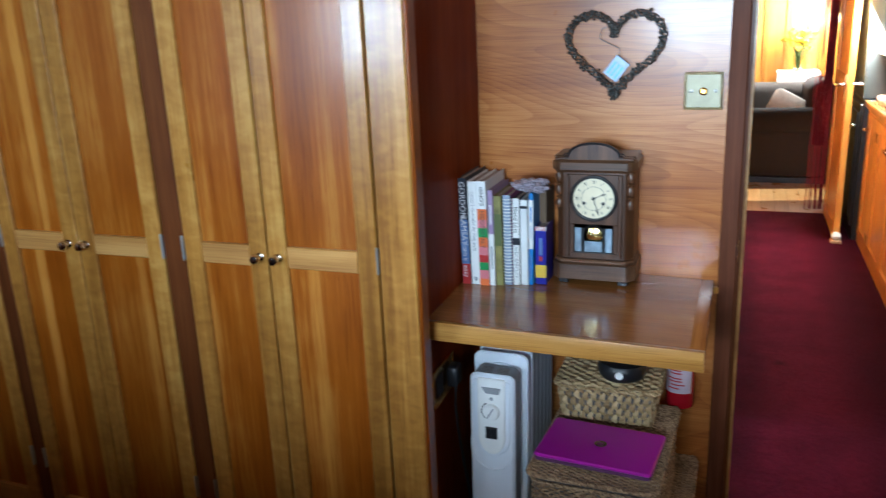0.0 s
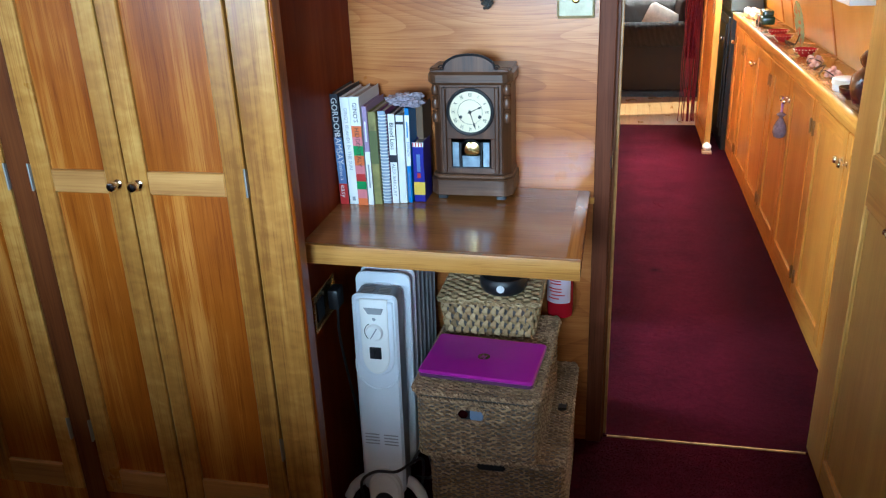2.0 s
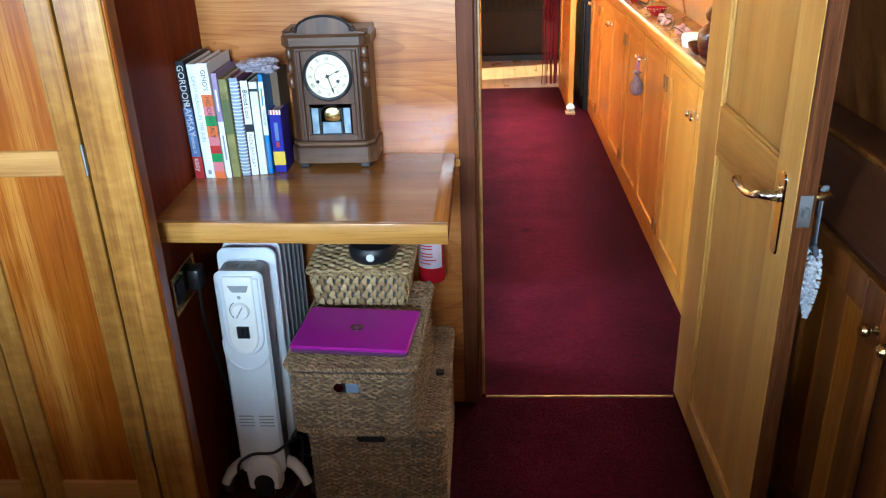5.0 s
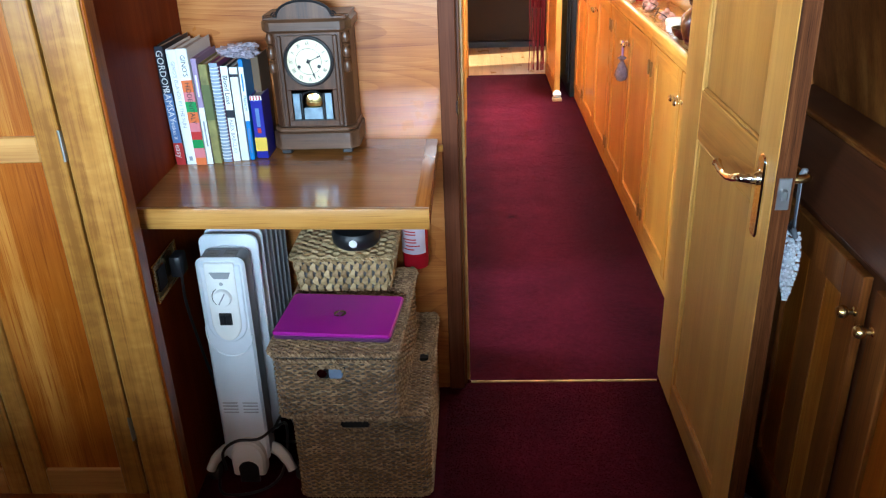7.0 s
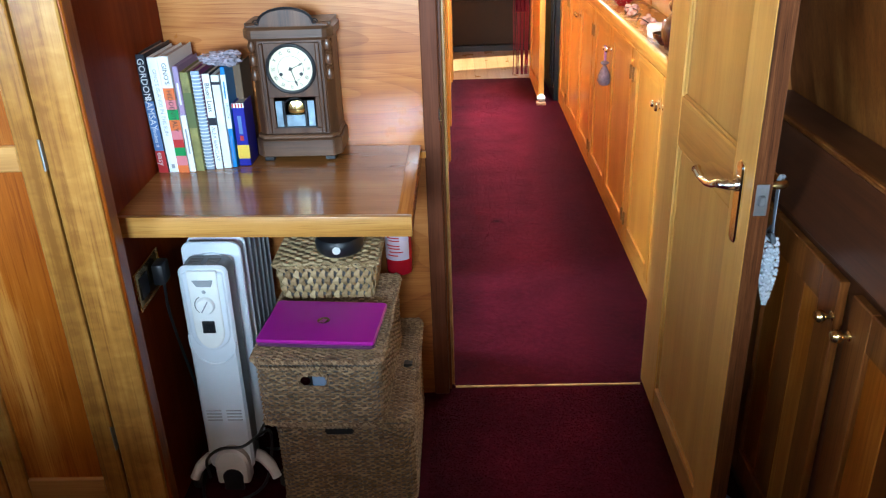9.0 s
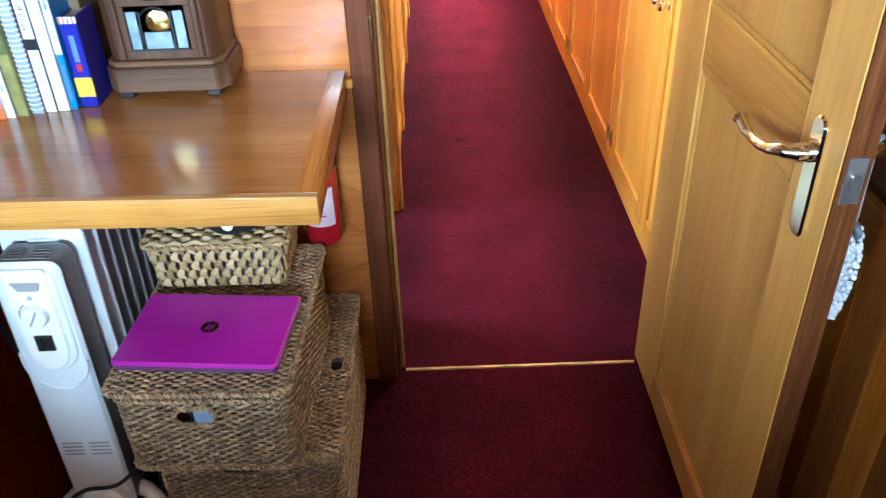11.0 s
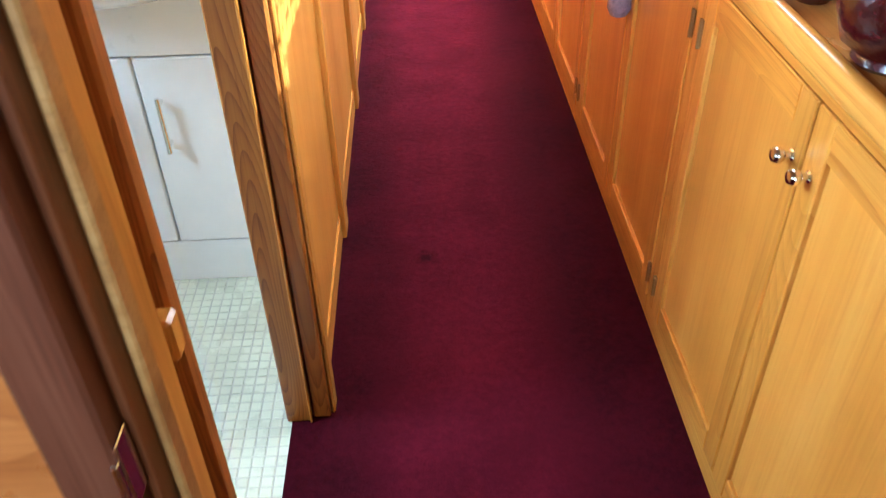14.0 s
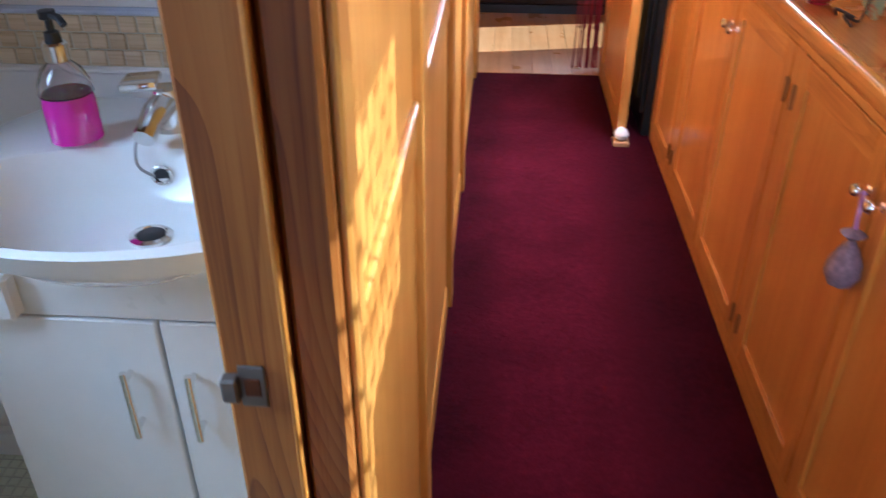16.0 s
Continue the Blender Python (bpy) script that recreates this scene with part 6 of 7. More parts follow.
# ---- hall windows: deep white boxes with a pierced blind ----
FRAME_W = plain("white_window_box", (0.74, 0.76, 0.78), 0.4, vary=0.03)
for n, (a, b) in enumerate(WIN):
    w = thing("window_%d" % (n + 1), "small bright window in a deep white box frame", "window", (1.0, (a + b) / 2, WZ[0] - 0.05), kind="structure")
    z0, z1 = WZ
    xf = 0.965
    part("side", slab([(xf, z0 - 0.045), (hull_x(z0 - 0.045) - 0.001, z0 - 0.045), (hull_x(z1 + 0.04) - 0.001, z1 + 0.04), (xf - 0.03, z1 + 0.04)], a - 0.026, a, "y", 0.002), FRAME_W, w)
    part("side", slab([(xf, z0 - 0.045), (hull_x(z0 - 0.045) - 0.001, z0 - 0.045), (hull_x(z1 + 0.04) - 0.001, z1 + 0.04), (xf - 0.03, z1 + 0.04)], b, b + 0.026, "y", 0.002), FRAME_W, w)
    part("sill", bm_box((xf + 0.001, a, z0 - 0.045), (hull_x(z0) + 0.02, b, z0 - 0.004), 0.002), FRAME_W, w)
    part("head", bm_box((xf - 0.02, a, z1 + 0.005), (hull_x(z1) + 0.01, b, z1 + 0.04), 0.002), FRAME_W, w)
    pane = part("pane", slab([(hull_x(z0) + 0.030, z0), (hull_x(z0) + 0.034, z0), (hull_x(z1) + 0.034, z1), (hull_x(z1) + 0.030, z1)], a, b, "y", 0), glass("window_glass"), w, "clear window pane")
    pane.visible_shadow = False
    # pierced blind: upright tapes joined at staggered heights
    bl = part("blind", merged(*[bm_box((hull_x((z0 + z1) / 2) + 0.005 - 0.003, a + 0.007 + 0.036 * k, z0 - 0.003), (hull_x((z0 + z1) / 2) + 0.006, a + 0.012 + 0.036 * k, z1 + 0.004), 0) for k in range(int((b - a) / 0.036))]), plain("white_blind", (0.78, 0.76, 0.70), 0.6), w, "white pierced blind")
    for k in range(int((b - a) / 0.036)):
        for q in range(5):
            zc = z0 + 0.02 + 0.078 * q + (0.039 if k % 2 else 0)
            if zc < z1 - 0.012:
                part("blind_tie", bm_box((hull_x((z0 + z1) / 2) + 0.002, a + 0.012 + 0.036 * k, zc), (hull_x((z0 + z1) / 2) + 0.006, a + 0.043 + 0.036 * k, zc + 0.010), 0), bl.data.materials[0], bl)

# ---- end of the hall ----
ed = thing("door_2", "open honey pine door with a chrome lever", "door", (0.823, 5.87, 0), kind="structure")
part("stile", bm_box((0.800, 5.520, 0.012), (0.836, 5.615, 1.88), 0.002), PINE_Z, ed)
part("stile", bm_box((0.800, 6.155, 0.012), (0.836, 6.250, 1.88), 0.002), PINE_Z, ed)
for z0, z1 in ((0.012, 0.10), (0.90, 1.00), (1.78, 1.88)):
    part("rail", bm_box((0.801, 5.615, z0), (0.835, 6.155, z1), 0.002), PINE_X, ed)
for z0, z1 in ((0.10, 0.90), (1.0, 1.78)):
    part("panel", bm_box((0.810, 5.612, z0 - 0.003), (0.826, 6.158, z1 + 0.003), 0.001), MAPLE_Z, ed)
part("lever_plate", slab(rounded(5.548, 0.84, 5.580, 1.02, 0.015), 0.793, 0.800, "x", 0.002), CHROME, ed, "chrome lever plate")
part("lever", tube(smooth_line([(0.796, 5.564, 0.955), (0.752, 5.564, 0.955), (0.746, 5.58, 0.953), (0.746, 5.66, 0.960)], 4), 0.009, 10), CHROME, ed, "chrome lever", True)
part("lever", tube(smooth_line([(0.836, 5.564, 0.955), (0.885, 5.564, 0.955), (0.888, 5.58, 0.953), (0.888, 5.66, 0.960)], 4), 0.009, 10), CHROME, ed, "chrome lever", True)
st = thing("door_stop", "small turned wooden door stop on the carpet", "door stop", (0.815, 5.485, 0.001))
part("block", bm_box((0.785, 5.455, 0.001), (0.845, 5.515, 0.020), 0.003), wood("pale_beech", (0.50, 0.30, 0.14), (0.62, 0.41, 0.21), (0.70, 0.50, 0.29), "y"), st)
part("ball", lathe(((0.010, 0.0), (0.024, 0.010), (0.029, 0.024), (0.022, 0.040), (0.008, 0.050), (0, 0.051)), (0.815, 5.485, 0.020), 22), PLASTIC_W, st, "cream ball", True)
tc = thing("dark_stove_cupboard", "black painted cupboard behind the open door", "cupboard", (0.99, 5.9, 0))
NIGHT = plain("black_paint", (0.014, 0.014, 0.013), 0.35, vary=0.25)
part("base", bm_box((0.905, 5.570, 0.0), (1.115, 6.255, 0.862), 0.004), NIGHT, tc)
part("front", merged(bm_box((0.890, 5.585, 0.09), (0.904, 6.24, 0.835), 0.004), bm_box((0.880, 5.62, 0.14), (0.8905, 6.20, 0.79), 0.004)), NIGHT, tc)
knob((0.885, 5.655, 0.700), "-x", 0.012, CHROME, tc)
part("tall_box", slab([(0.900, 0.866), (1.095, 0.866), (0.90, 1.90), (0.885, 1.90)], 5.60, 6.25, "y", 0.004), plain("slate_grey_paint", (0.055, 0.062, 0.055), 0.45), tc, "slate grey upper cupboard")

# red bead and string curtain in the end doorway
STRING_R = plain("red_string", (0.23, 0.006, 0.022), 0.6)
cu = thing("string_curtain", "dark red string and bead curtain drawn aside", "curtain", (0.77, 6.34, 0.0))
rnd = random.Random(21)
for k in range(26):
    x, y = 0.795 - 0.008 * (k % 13) * rnd.uniform(0.5, 1.0), 6.328 + 0.020 * rnd.random()
    if k > 21:
        x = 0.722 - 0.012 * (k - 22)
    low = 0.012 if k % 3 else 0.20
    pts = [(x + 0.010 * noise.noise(Vector((k, q * 0.7, 0))), y + 0.006 * noise.noise(Vector((k, q, 5.0))), 1.88 + (low - 1.88) * q / 12) for q in range(13)]
    part("string", tube(pts, 0.0030, 5), STRING_R, cu, smooth=True)
fab = bmesh.new()
cols, rows = 22, 30
grid = [[fab.verts.new((0.655 + 0.135 * c / cols * (0.55 + 0.45 * (1 - abs(r / rows - 0.4))) + 0.07 * (r / rows > 0.8) * 0, 6.335 + 0.016 * math.sin(c * 1.5 + 0.2 * r), 1.85 - 1.38 * r / rows)) for c in range(cols + 1)] for r in range(rows + 1)]
for r_ in range(rows):
    for c in range(cols):
        fab.faces.new((grid[r_][c], grid[r_][c + 1], grid[r_ + 1][c + 1], grid[r_ + 1][c]))
for row in grid:
    for c, v in enumerate(row):
        if v.co.z > 0.92:
            v.co.x = 0.745 + (v.co.x - 0.655) * 0.40
        else:
            v.co.x = 0.700 + (v.co.x - 0.655) * 0.75
bmesh.ops.solidify(fab, geom=fab.faces[:], thickness=0.003)
SPOTRED, sn, sl, sb = material("red_spotted_cloth")
vor = sn.new("ShaderNodeTexVoronoi")
vor.inputs["Scale"].default_value = 75
sl.new(spot_coords(sn, sl, (1, 1, 1)), vor.inputs["Vector"])
rr_ = ramp_of(sn, ((0.22, (0.55, 0.22, 0.22)), (0.30, (0.34, 0.008, 0.030)), (1.0, (0.28, 0.005, 0.024))))
sl.new(vor.outputs["Distance"], rr_.inputs[0])
sl.new(rr_.outputs[0], sb.inputs["Base Color"])
sb.inputs["Roughness"].default_value = 0.7
part("drape", fab, SPOTRED, cu, "red spotted cloth gathered in the curtain", True)

# ---- saloon ----
CORDUROY, cn, cl, cbs = material("brown_corduroy")
wv = cn.new("ShaderNodeTexWave")
wv.inputs["Scale"].default_value, wv.inputs["Distortion"].default_value = 32, 1.2
cl.new(spot_coords(cn, cl, (1, 0.2, 0.2), False), wv.inputs["Vector"])
cr = ramp_of(cn, ((0.2, (0.020, 0.013, 0.009)), (0.8, (0.065, 0.046, 0.036))))
cl.new(wv.outputs["Fac"], cr.inputs[0])
cl.new(cr.outputs[0], cbs.inputs["Base Color"])
cbs.inputs["Roughness"].default_value, cbs.inputs["Sheen Weight"].default_value = 0.9, 0.04
cbm = cn.new("ShaderNodeBump")
cbm.inputs["Distance"].default_value = 0.006
cl.new(wv.outputs["Fac"], cbm.inputs["Height"])
cl.new(cbm.outputs[0], cbs.inputs["Normal"])
sf = thing("sofa", "dark brown corduroy sofa seen from its end", "sofa", (0.45, 7.7, -0.006))
part("end_panel", bm_box((-0.35, 7.290, 0.052), (0.985, 7.43, 0.46), 0.02, 3), plain("brown_hide", (0.030, 0.016, 0.009), 0.75, vary=0.2), sf, "dark brown end panel", True)
arm = tube([(x, 7.345, 0.510) for x in (-0.36, -0.2, 0.1, 0.4, 0.7, 0.99)], [0.095, 0.105, 0.108, 0.108, 0.108, 0.100], 20)
for v in arm.verts:
    v.co.z += 0.010 * noise.noise(v.co * 4)
part("arm_roll", arm, CORDUROY, sf, "ribbed corduroy arm roll", True)
part("seat", bm_box((-0.30, 7.44, 0.10), (0.95, 8.35, 0.42), 0.06, 4), CORDUROY, sf, smooth=True)
back = bm_box((-0.34, 8.20, 0.10), (0.97, 8.48, 0.735), 0.09, 5)
part("backrest", back, CORDUROY, sf, "corduroy back cushion", True)
part("side_cushion", bm_box((0.72, 7.46, 0.38), (0.97, 8.25, 0.80), 0.09, 4), plain("dark_plum_cloth", (0.035, 0.020, 0.020), 0.85), sf, smooth=True)
part("skirt", bm_box((-0.34, 7.30, -0.006), (0.975, 8.3, 0.051), 0.004), BLACK, sf)
cs = bm_box((-0.19, -0.045, -0.17), (0.19, 0.045, 0.17), 0.044, 4)
for v in cs.verts:
    q = 1 - 0.22 * (abs(v.co.x) / 0.19) ** 2 * (abs(v.co.z) / 0.17) ** 2
    v.co.x *= q
    v.co.z *= q
solid("cushion", moved(cs, Matrix.Translation((0.585, 7.56, 0.570)) @ Matrix.Rotation(radians(28), 4, "Y") @ Matrix.Rotation(radians(-38), 4, "X")), plain("cream_cushion", (0.66, 0.62, 0.55), 0.85, vary=0.2, size=18), "cream cushion leaning on the sofa", "cushion", smooth=True)
tb = thing("side_table", "small table under a white cloth", "table", (0.71, 8.76, -0.006))
part("cloth", merged(bm_box((0.52, 8.60, 0.785), (0.90, 8.94, 0.805), 0.006), bm_box((0.517, 8.597, 0.60), (0.903, 8.610, 0.790), 0.003)), WHITE, tb, "white tablecloth")
for x, y in ((0.55, 8.64), (0.87, 8.64), (0.55, 8.90), (0.87, 8.90)):
    part("leg", bm_box((x - 0.018, y - 0.018, -0.006), (x + 0.018, y + 0.018, 0.786), 0.003), PINE_Z, tb)
vs = thing("flower_vase", "clear glass vase with yellow flowers on the table", "vase", (0.700, 8.74, 0.865))
part("vase", lathe(((0.030, 0.0), (0.034, 0.004), (0.040, 0.06), (0.050, 0.15), (0.047, 0.15), (0.037, 0.06), (0.028, 0.012), (0, 0.012)), (0.700, 8.74, 0.866), 24), glass("vase_glass", (0.9, 0.97, 0.93)), vs, "clear glass vase", True)
rnd = random.Random(4)
stems, petals, leaves = [], [], []
for k in range(34):
    a, out_r, h = rnd.random() * 6.28, rnd.uniform(0.02, 0.16), rnd.uniform(0.17, 0.34)
    tip = Vector((0.700 + out_r * math.cos(a), 8.74 + out_r * math.sin(a) * 0.7, 0.880 + h))
    stems.append(tube([(0.700 + 0.01 * math.cos(a), 8.74 + 0.01 * math.sin(a), 0.885), tuple(Vector((0.700, 8.74, 0.98)).lerp(tip, 0.4)), tuple(tip)], 0.0022, 5))
    for j in range(7):
        pm_ = Matrix.Translation(tip) @ Euler((rnd.uniform(0.5, 1.2), 0, j * 0.9)).to_matrix().to_4x4()
        petals.append(moved(slab([(-0.008, 0.004), (0.0, 0.0), (0.008, 0.004), (0.020, 0.034), (0.0, 0.058), (-0.020, 0.034)], 0, 0.0012, "z", 0), pm_))
    lm_ = Matrix.Translation(Vector((0.700, 8.74, 0.97)).lerp(tip, rnd.uniform(0.3, 0.8))) @ Euler((rnd.uniform(0.2, 1.2), 0, rnd.random() * 6.28)).to_matrix().to_4x4()
    leaves.append(moved(slab([(0, 0), (0.010, 0.03), (0.0, 0.075), (-0.010, 0.03)], 0, 0.0012, "z", 0), lm_))
part("stem", merged(*stems), plain("stem_green", (0.07, 0.14, 0.03), 0.5), vs, kind="stuff")
part("leaf", merged(*leaves), plain("leaf_green", (0.07, 0.15, 0.03), 0.5), vs, kind="stuff")
part("petal", merged(*petals), plain("yellow_petal", (0.75, 0.55, 0.04), 0.5), vs, "yellow petals", kind="stuff")

vs.location.z -= 0.060

# ---- bathroom ----
DROP = 0.018
first_bath = set(bpy.data.objects)
van = thing("vanity_unit", "white two-door vanity unit", "vanity", (-0.16, 3.62, 0))
VX0, VX1, VY = -0.442, 0.118, 3.482
part("carcass", bm_box((VX0, VY + 0.018, 0.0), (VX1, 3.768, 0.707), 0.002), VANITY_W, van)
part("plinth", bm_box((VX0, VY + 0.002, 0.0), (VX1, VY + 0.0185, 0.118), 0.002), VANITY_W, van)
part("apron", bm_box((VX0, VY, 0.592), (VX1, VY + 0.018, 0.707), 0.002), VANITY_W, van)
for x0, x1, hx in ((VX0, -0.155, -0.211), (-0.151, VX1, -0.112)):
    d = part("door", bm_box((x0 + 0.001, VY, 0.122), (x1 - 0.001, VY + 0.0175, 0.587), 0.0025), VANITY_W, van, "plain white door")
    part("handle", merged(tube([(hx, VY - 0.024, 0.378), (hx, VY - 0.024, 0.508)], 0.0055, 10), tube([(hx, VY + 0.001, 0.394), (hx, VY - 0.024, 0.394)], 0.005, 8), tube([(hx, VY + 0.001, 0.491), (hx, VY - 0.024, 0.491)], 0.005, 8)), CHROME, d, "chrome bar handle", True)
# basin: deep oval bowl bulging in front of the unit
bas = thing("basin", "white ceramic basin with an oval bowl", "basin", (-0.16, 3.58, 0.725))
BCX, BCY, BA, BB = -0.160, 3.445, 0.232, 0.140
bmb = bmesh.new()
NB = 56


def ring_at(f, z, oval):
    out = []
    for k in range(NB):
        a = 2 * math.pi * k / NB
        cx_, cy_ = math.cos(a), math.sin(a)
        ox_, oy_ = BCX + BA * f * cx_, BCY + BB * f * cy_
        if not oval:
            ox_ = max(VX0 - 0.002, min(VX1, BCX + 0.295 * 1.35 * cx_)) if oy_ > BCY else BCX + 0.283 * cx_
            oy_ = min(3.768, BCY + 0.42 * cy_) if cy_ > 0 else BCY + 0.160 * cy_
        out.append(bmb.verts.new((ox_, oy_, z)))
    return out


rings = [ring_at(0, 0.728, False), ring_at(0, 0.800, False), ring_at(0, 0.838, False), ring_at(1.06, 0.843, True), ring_at(1.0, 0.838, True), ring_at(0.95, 0.820, True), ring_at(0.86, 0.785, True), ring_at(0.66, 0.757, True), ring_at(0.3, 0.747, True), ring_at(0.07, 0.745, True)]
for v in rings[0]:
    v.co.y = max(v.co.y, VY + 0.01 + 0.12 * max(0, (v.co.y - VY)))
    if v.co.y < 3.6:
        v.co.x = BCX + (v.co.x - BCX) * 0.80
for v in rings[1]:
    if v.co.y < VY + 0.1:
        v.co.y = BCY + (v.co.y - BCY) * 0.86
for u, w in zip(rings, rings[1:]):
    for k in range(NB):
        bmb.faces.new((u[k], u[(k + 1) % NB], w[(k + 1) % NB], w[k]))
bmb.faces.new(rings[-1])
bmesh.ops.recalc_face_normals(bmb, faces=bmb.faces[:])
bo = part("bowl", bmb, CERAMIC, bas, smooth=True)
part("overflow", lathe(((0.014, 0), (0.014, 0.003), (0.010, 0.004), (0.009, 0.002), (0, 0.002)), (-0.140, 3.571, 0.802), 20, "-y"), BLACK, bas, "dark overflow hole in a chrome ring")
part("overflow_ring", tube([(-0.140 + 0.014 * math.cos(a * 0.3142), 3.568, 0.802 + 0.014 * math.sin(a * 0.3142)) for a in range(20)], 0.0028, 6, True), CHROME, bas)
part("waste", merged(lathe(((0.030, 0.0), (0.030, 0.004), (0.022, 0.006), (0.020, 0.002), (0, 0.001)), (-0.135, 3.490, 0.7475), 28)), CHROME, bas, "chrome waste ring", True)
part("waste_hole", lathe(((0.019, 0.0), (0.019, 0.002), (0, 0.003)), (-0.135, 3.490, 0.7505), 24), BLACK, bas)
part("plug_chain", tube(smooth_line([(-0.168, 3.600, 0.850), (-0.172, 3.575, 0.846), (-0.168, 3.560, 0.820), (-0.146, 3.558, 0.806)]), 0.0022, 6), STEEL, bas)
tap = thing("basin_tap", "chrome mixer tap with a square lever", "tap", (-0.150, 3.645, 0.843))
part("tap_body", tube([(-0.145, 3.645, 0.841), (-0.145, 3.645, 0.905)], [0.026, 0.021], 20), CHROME, tap, smooth=True)
part("spout", merged(tube(smooth_line([(-0.145, 3.645, 0.885), (-0.147, 3.600, 0.882), (-0.150, 3.555, 0.864)], 4), [0.019] * 5 + [0.016] * 3 + [0.015], 14)), CHROME, tap, "chrome spout", True)
part("lever", moved(bm_box((-0.024, -0.075, -0.006), (0.024, 0.025, 0.006), 0.004, 2), Matrix.Translation((-0.170, 3.632, 0.922)) @ Matrix.Rotation(radians(18), 4, "Z") @ Matrix.Rotation(radians(-10), 4, "X")), CHROME, tap, "flat chrome lever", True)
soap = thing("soap_bottle", "clear pump bottle half full of pink soap", "bottle", (-0.262, 3.590, 0.843))
SOAP = plain("pink_soap", (0.72, 0.02, 0.42), 0.12, coat=0.8, vary=0.1)
part("soap", lathe(((0.030, 0.002), (0.036, 0.006), (0.036, 0.060), (0.033, 0.072), (0, 0.072)), (-0.262, 3.590, 0.843), 28), SOAP, soap, "bright pink liquid soap", True)
part("bottle", lathe(((0.0365, 0.072), (0.0345, 0.088), (0.026, 0.106), (0.015, 0.116), (0.0145, 0.124), (0.0125, 0.124), (0.013, 0.116), (0.024, 0.104), (0.032, 0.088), (0.034, 0.073)), (-0.262, 3.590, 0.843), 28), glass("bottle_glass", (0.97, 0.93, 0.96)), soap, "clear plastic shoulder", True)
part("collar", lathe(((0.0165, 0.118), (0.0165, 0.140), (0.014, 0.143), (0, 0.143)), (-0.262, 3.590, 0.843), 22), CHROME, soap, "chrome collar", True)
part("pump", merged(lathe(((0.011, 0.142), (0.010, 0.156), (0.005, 0.158), (0.005, 0.172), (0.011, 0.174), (0.011, 0.184), (0, 0.186)), (-0.262, 3.590, 0.843), 16), tube([(-0.262, 3.590, 1.022), (-0.239, 3.575, 1.022), (-0.231, 3.570, 1.014)], 0.005, 8)), BLACK, soap, "black pump top", True)
plug = thing("toothbrush_socket", "white shaver socket on the vanity side", "socket", (-0.40, 3.466, 0.62))
part("case", bm_box((-0.440, 3.452, 0.617), (-0.345, 3.482, 0.690), 0.005), PLASTIC_W, plug)
part("screen", bm_box((-0.428, 3.450, 0.635), (-0.372, 3.4525, 0.672), 0.001), GREYB, plug, "grey label")
for ob in set(bpy.data.objects) - first_bath:
    if ob.parent is None and ob.name != "vanity_unit":
        ob.location.z -= DROP
# backsplash of small stone tiles between white trims
structure("trim_splash", bm_box((-1.0, 3.757, 0.862), (0.118, 3.7695, 0.874), 0.004), PLASTIC_W, "white quarter-round trim under the tiles", "trim")
structure("trim_splash_top", bm_box((-1.0, 3.757, 0.955), (0.118, 3.7695, 0.967), 0.004), plain("pale_blue_trim", (0.50, 0.56, 0.70), 0.3), "pale blue trim above the tiles", "trim")
STONE = wood("travertine", (0.44, 0.33, 0.19), (0.60, 0.48, 0.31), (0.74, 0.64, 0.46), "x", 0.5, 0.1, 3.0)
bmt = bm_box((-0.0135, -0.004, -0.0135), (0.0135, 0.004, 0.0135), 0.0015)
wall_t = structure("wall_tile_bed", bm_box((-1.0, 3.7615, 0.874), (0.118, 3.7698, 0.955), 0), GROUT, "grouted band behind the small stone tiles", "wall")
BASE[wall_t.name] = Vector()
first = part("tile", bmt, STONE, wall_t)
first.location = (-0.50, 3.763, 0.8880)
rnd = random.Random(8)
for r_ in range(3):
    for c in range(21):
        if r_ == 0 and c == 0:
            continue
        t_ = new("tile", first.data)
        t_.parent = wall_t
        t_.location = (-0.50 + 0.0292 * c + (0.008 if r_ == 1 else 0.0), 3.763 + rnd.uniform(-0.0006, 0.0006), 0.8880 + 0.0268 * r_)
        t_.scale = (rnd.choice((1.0, 1.0, 0.97)), 1, 0.93)

# bathroom floor mosaic: small square tiles in pale grout
MOSAIC = plain("mosaic_glaze", (0.72, 0.74, 0.57), 0.28, coat=0.25, vary=0.07, size=6)
bmf = bm_box((-0.0108, -0.0108, -0.003), (0.0108, 0.0108, 0.003), 0.0014)
fl = bpy.data.objects["floor_bathroom"]
BASE[fl.name] = Vector()
ft = part("mosaic_tile", bmf, MOSAIC, fl)
P = 0.0238
made = 0
rest_v, rest_f = [], []
for iy in range(61):
    for ix in range(48):
        x, y = 0.142 - P * ix, 2.32 + P * iy
        near_by = 2.56 < y < 3.10 and x > -0.16
        if near_by and made < 300:
            if made == 0:
                ft.location = (x, y, -0.0028)
            else:
                t_ = new("mosaic_tile", ft.data)
                t_.parent = fl
                t_.location = (x, y, -0.0028)
            made += 1
        else:
            b0, h, tz = len(rest_v), 0.0108, 0.0002
            rest_v += [(x - h, y - h, -0.004), (x + h, y - h, -0.004), (x + h, y + h, -0.004), (x - h, y + h, -0.004)]
            rest_v += [(x - h * 0.9, y - h * 0.9, tz), (x + h * 0.9, y - h * 0.9, tz), (x + h * 0.9, y + h * 0.9, tz), (x - h * 0.9, y + h * 0.9, tz)]
            rest_f += [(b0 + 4, b0 + 5, b0 + 6, b0 + 7), (b0, b0 + 1, b0 + 5, b0 + 4), (b0 + 1, b0 + 2, b0 + 6, b0 + 5), (b0 + 2, b0 + 3, b0 + 7, b0 + 6), (b0 + 3, b0, b0 + 4, b0 + 7)]
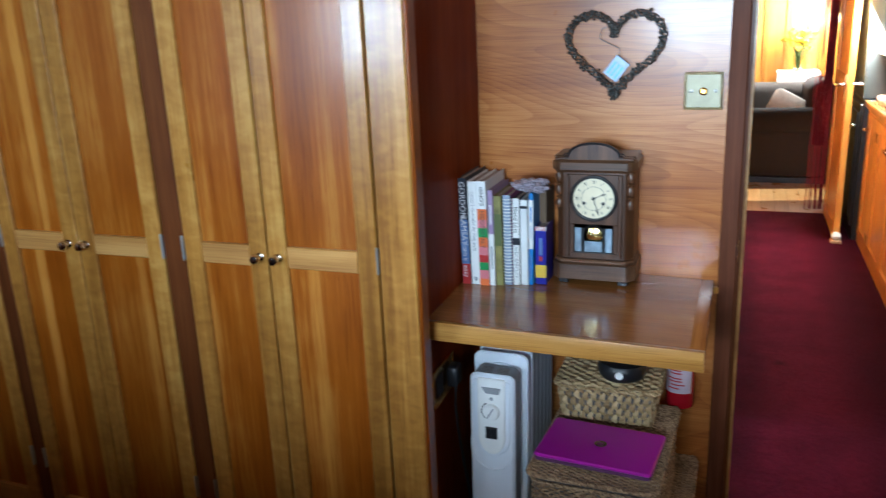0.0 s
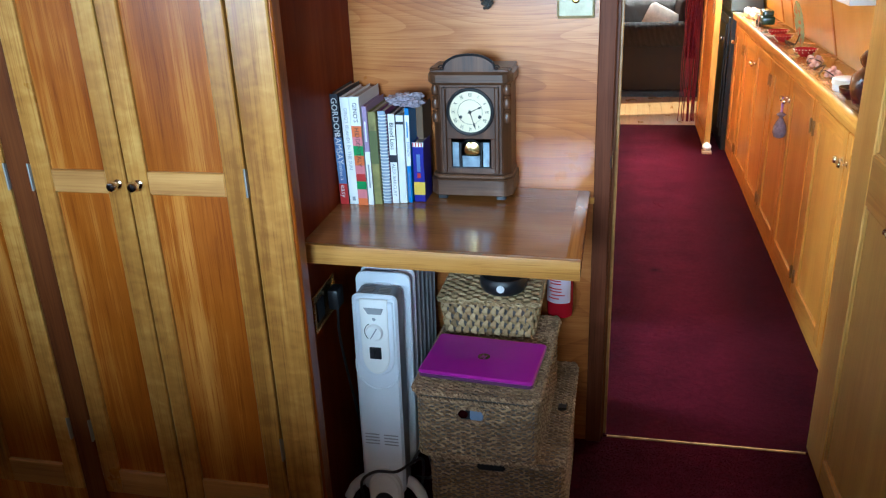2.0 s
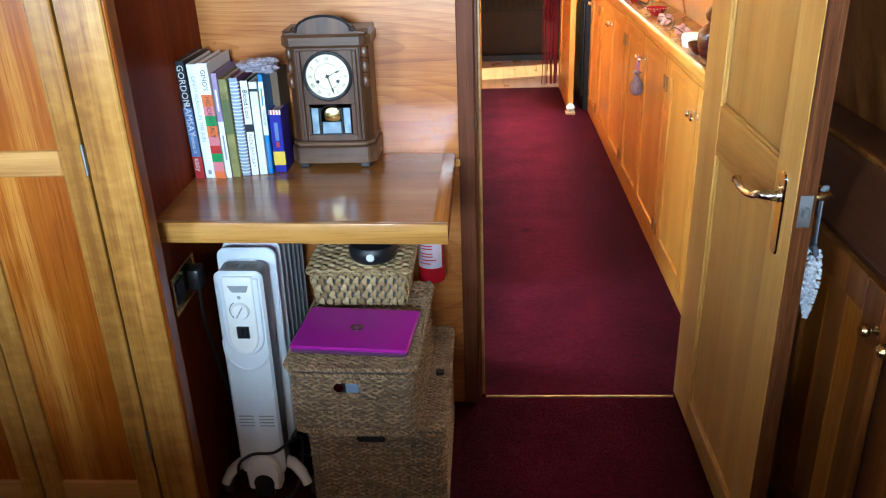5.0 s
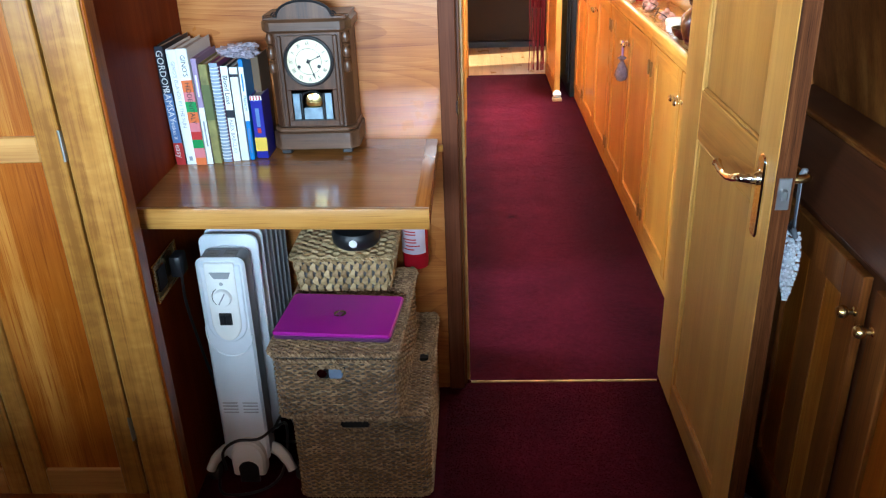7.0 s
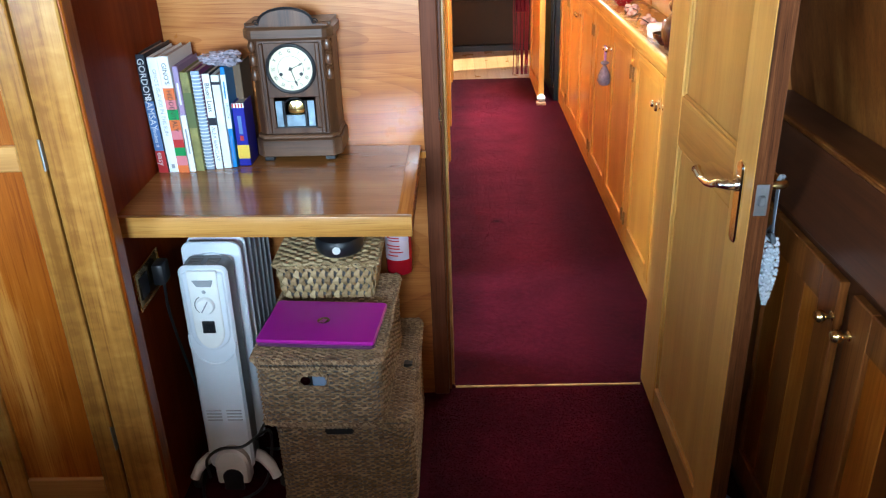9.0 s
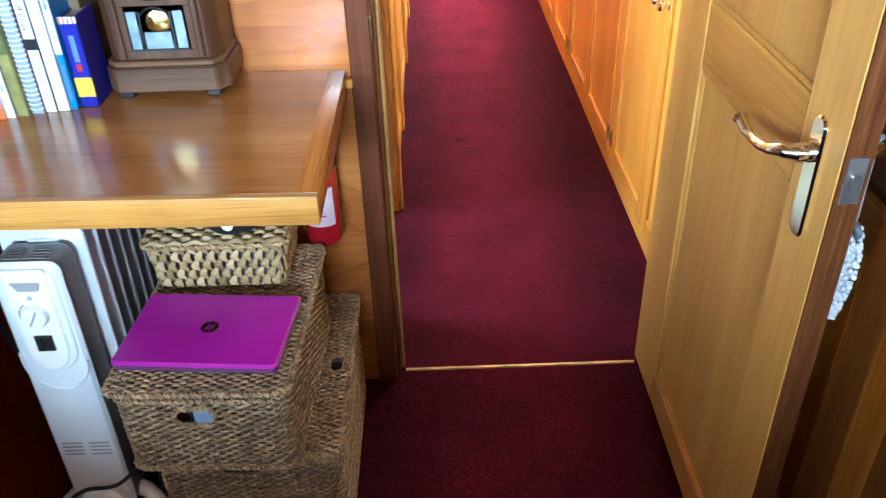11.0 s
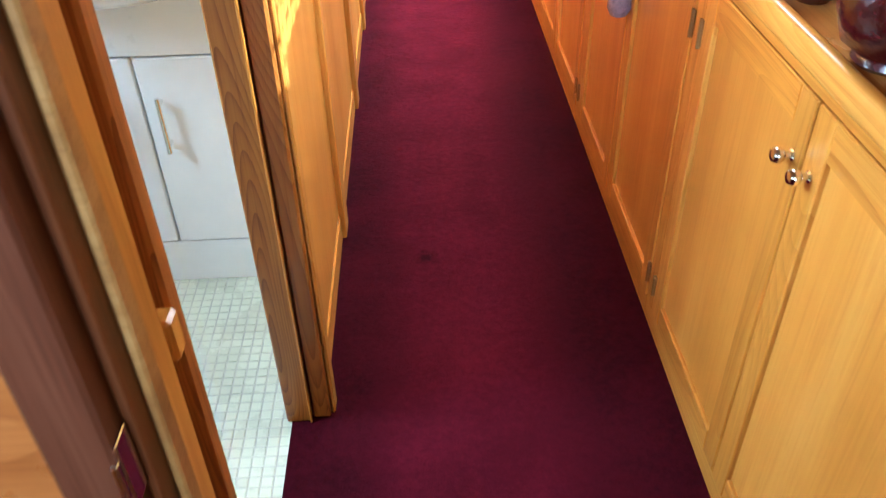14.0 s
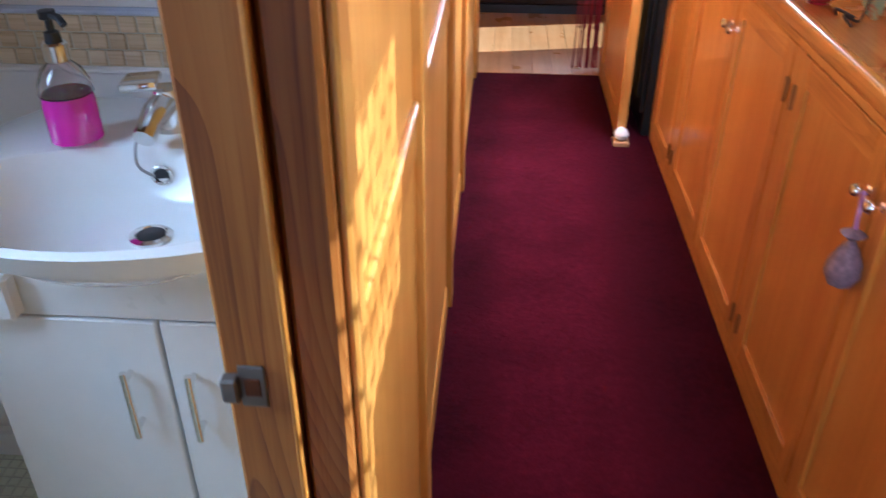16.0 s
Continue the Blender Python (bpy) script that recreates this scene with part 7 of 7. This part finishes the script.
me = bpy.data.meshes.new("mosaic_rest")
me.from_pydata(rest_v, [], rest_f)
me.materials.append(MOSAIC)
mr = new("mosaic_rest", me)
mr.parent = fl
tagged(mr, kind="stuff")

# saloon floor planks
sfl = bpy.data.objects["floor_saloon"]
BASE[sfl.name] = Vector()
pk = part("plank", bm_box((-0.0465, -1.36, -0.006), (0.0465, 1.36, 0.0), 0.0015), FLOOR_OAK, sfl)
pk.location = (-0.40, 7.63, 0.0)
for k in range(1, 17):
    t_ = new("plank", pk.data)
    t_.parent = sfl
    t_.location = (-0.40 + 0.094 * k, 7.63, 0.0)

# carpet pile: upright tufts over the floors, leaning with the tread
rng = np.random.default_rng(7)


def pile(name, x0, x1, y0, y1, gap, parent):
    nx, ny = int((x1 - x0) / gap), int((y1 - y0) / gap)
    gx, gy = np.meshgrid(np.arange(nx), np.arange(ny))
    n = nx * ny
    px = x0 + (gx.ravel() + rng.uniform(0.1, 0.9, n)) * gap
    py = y0 + (gy.ravel() + rng.uniform(0.1, 0.9, n)) * gap
    turn_, lean_, high = rng.uniform(0, np.pi, n), rng.uniform(-0.0012, 0.0022, (n, 2)), rng.uniform(0.0009, 0.0017, n)
    ax, ay = np.cos(turn_) * gap * 0.42, np.sin(turn_) * gap * 0.42
    z0 = np.full(n, -0.0005)
    co = np.stack([np.stack([px - ax, py - ay, z0], 1), np.stack([px + ax, py + ay, z0], 1), np.stack([px + ax * 0.7 + lean_[:, 0], py + ay * 0.7 + lean_[:, 1], high], 1), np.stack([px - ax * 0.7 + lean_[:, 0], py - ay * 0.7 + lean_[:, 1], high], 1)], 1).reshape(-1, 3)
    me = bpy.data.meshes.new(name)
    me.vertices.add(4 * n)
    me.vertices.foreach_set("co", co.ravel())
    me.loops.add(4 * n)
    me.loops.foreach_set("vertex_index", np.arange(4 * n))
    me.polygons.add(n)
    me.polygons.foreach_set("loop_start", np.arange(0, 4 * n, 4))
    me.update(calc_edges=True)
    me.materials.append(CARPET)
    ob = new(name, me)
    ob.parent = parent
    return tagged(ob, kind="stuff")


pile("pile", 0.162, 0.936, 2.285, 4.40, 0.0050, bpy.data.objects["floor_hall"])
pile("pile", 0.240, 0.936, 4.40, 6.25, 0.0085, bpy.data.objects["floor_hall"])
pile("pile", 0.190, 0.900, 1.30, 2.264, 0.0050, bpy.data.objects["floor_cabin"])
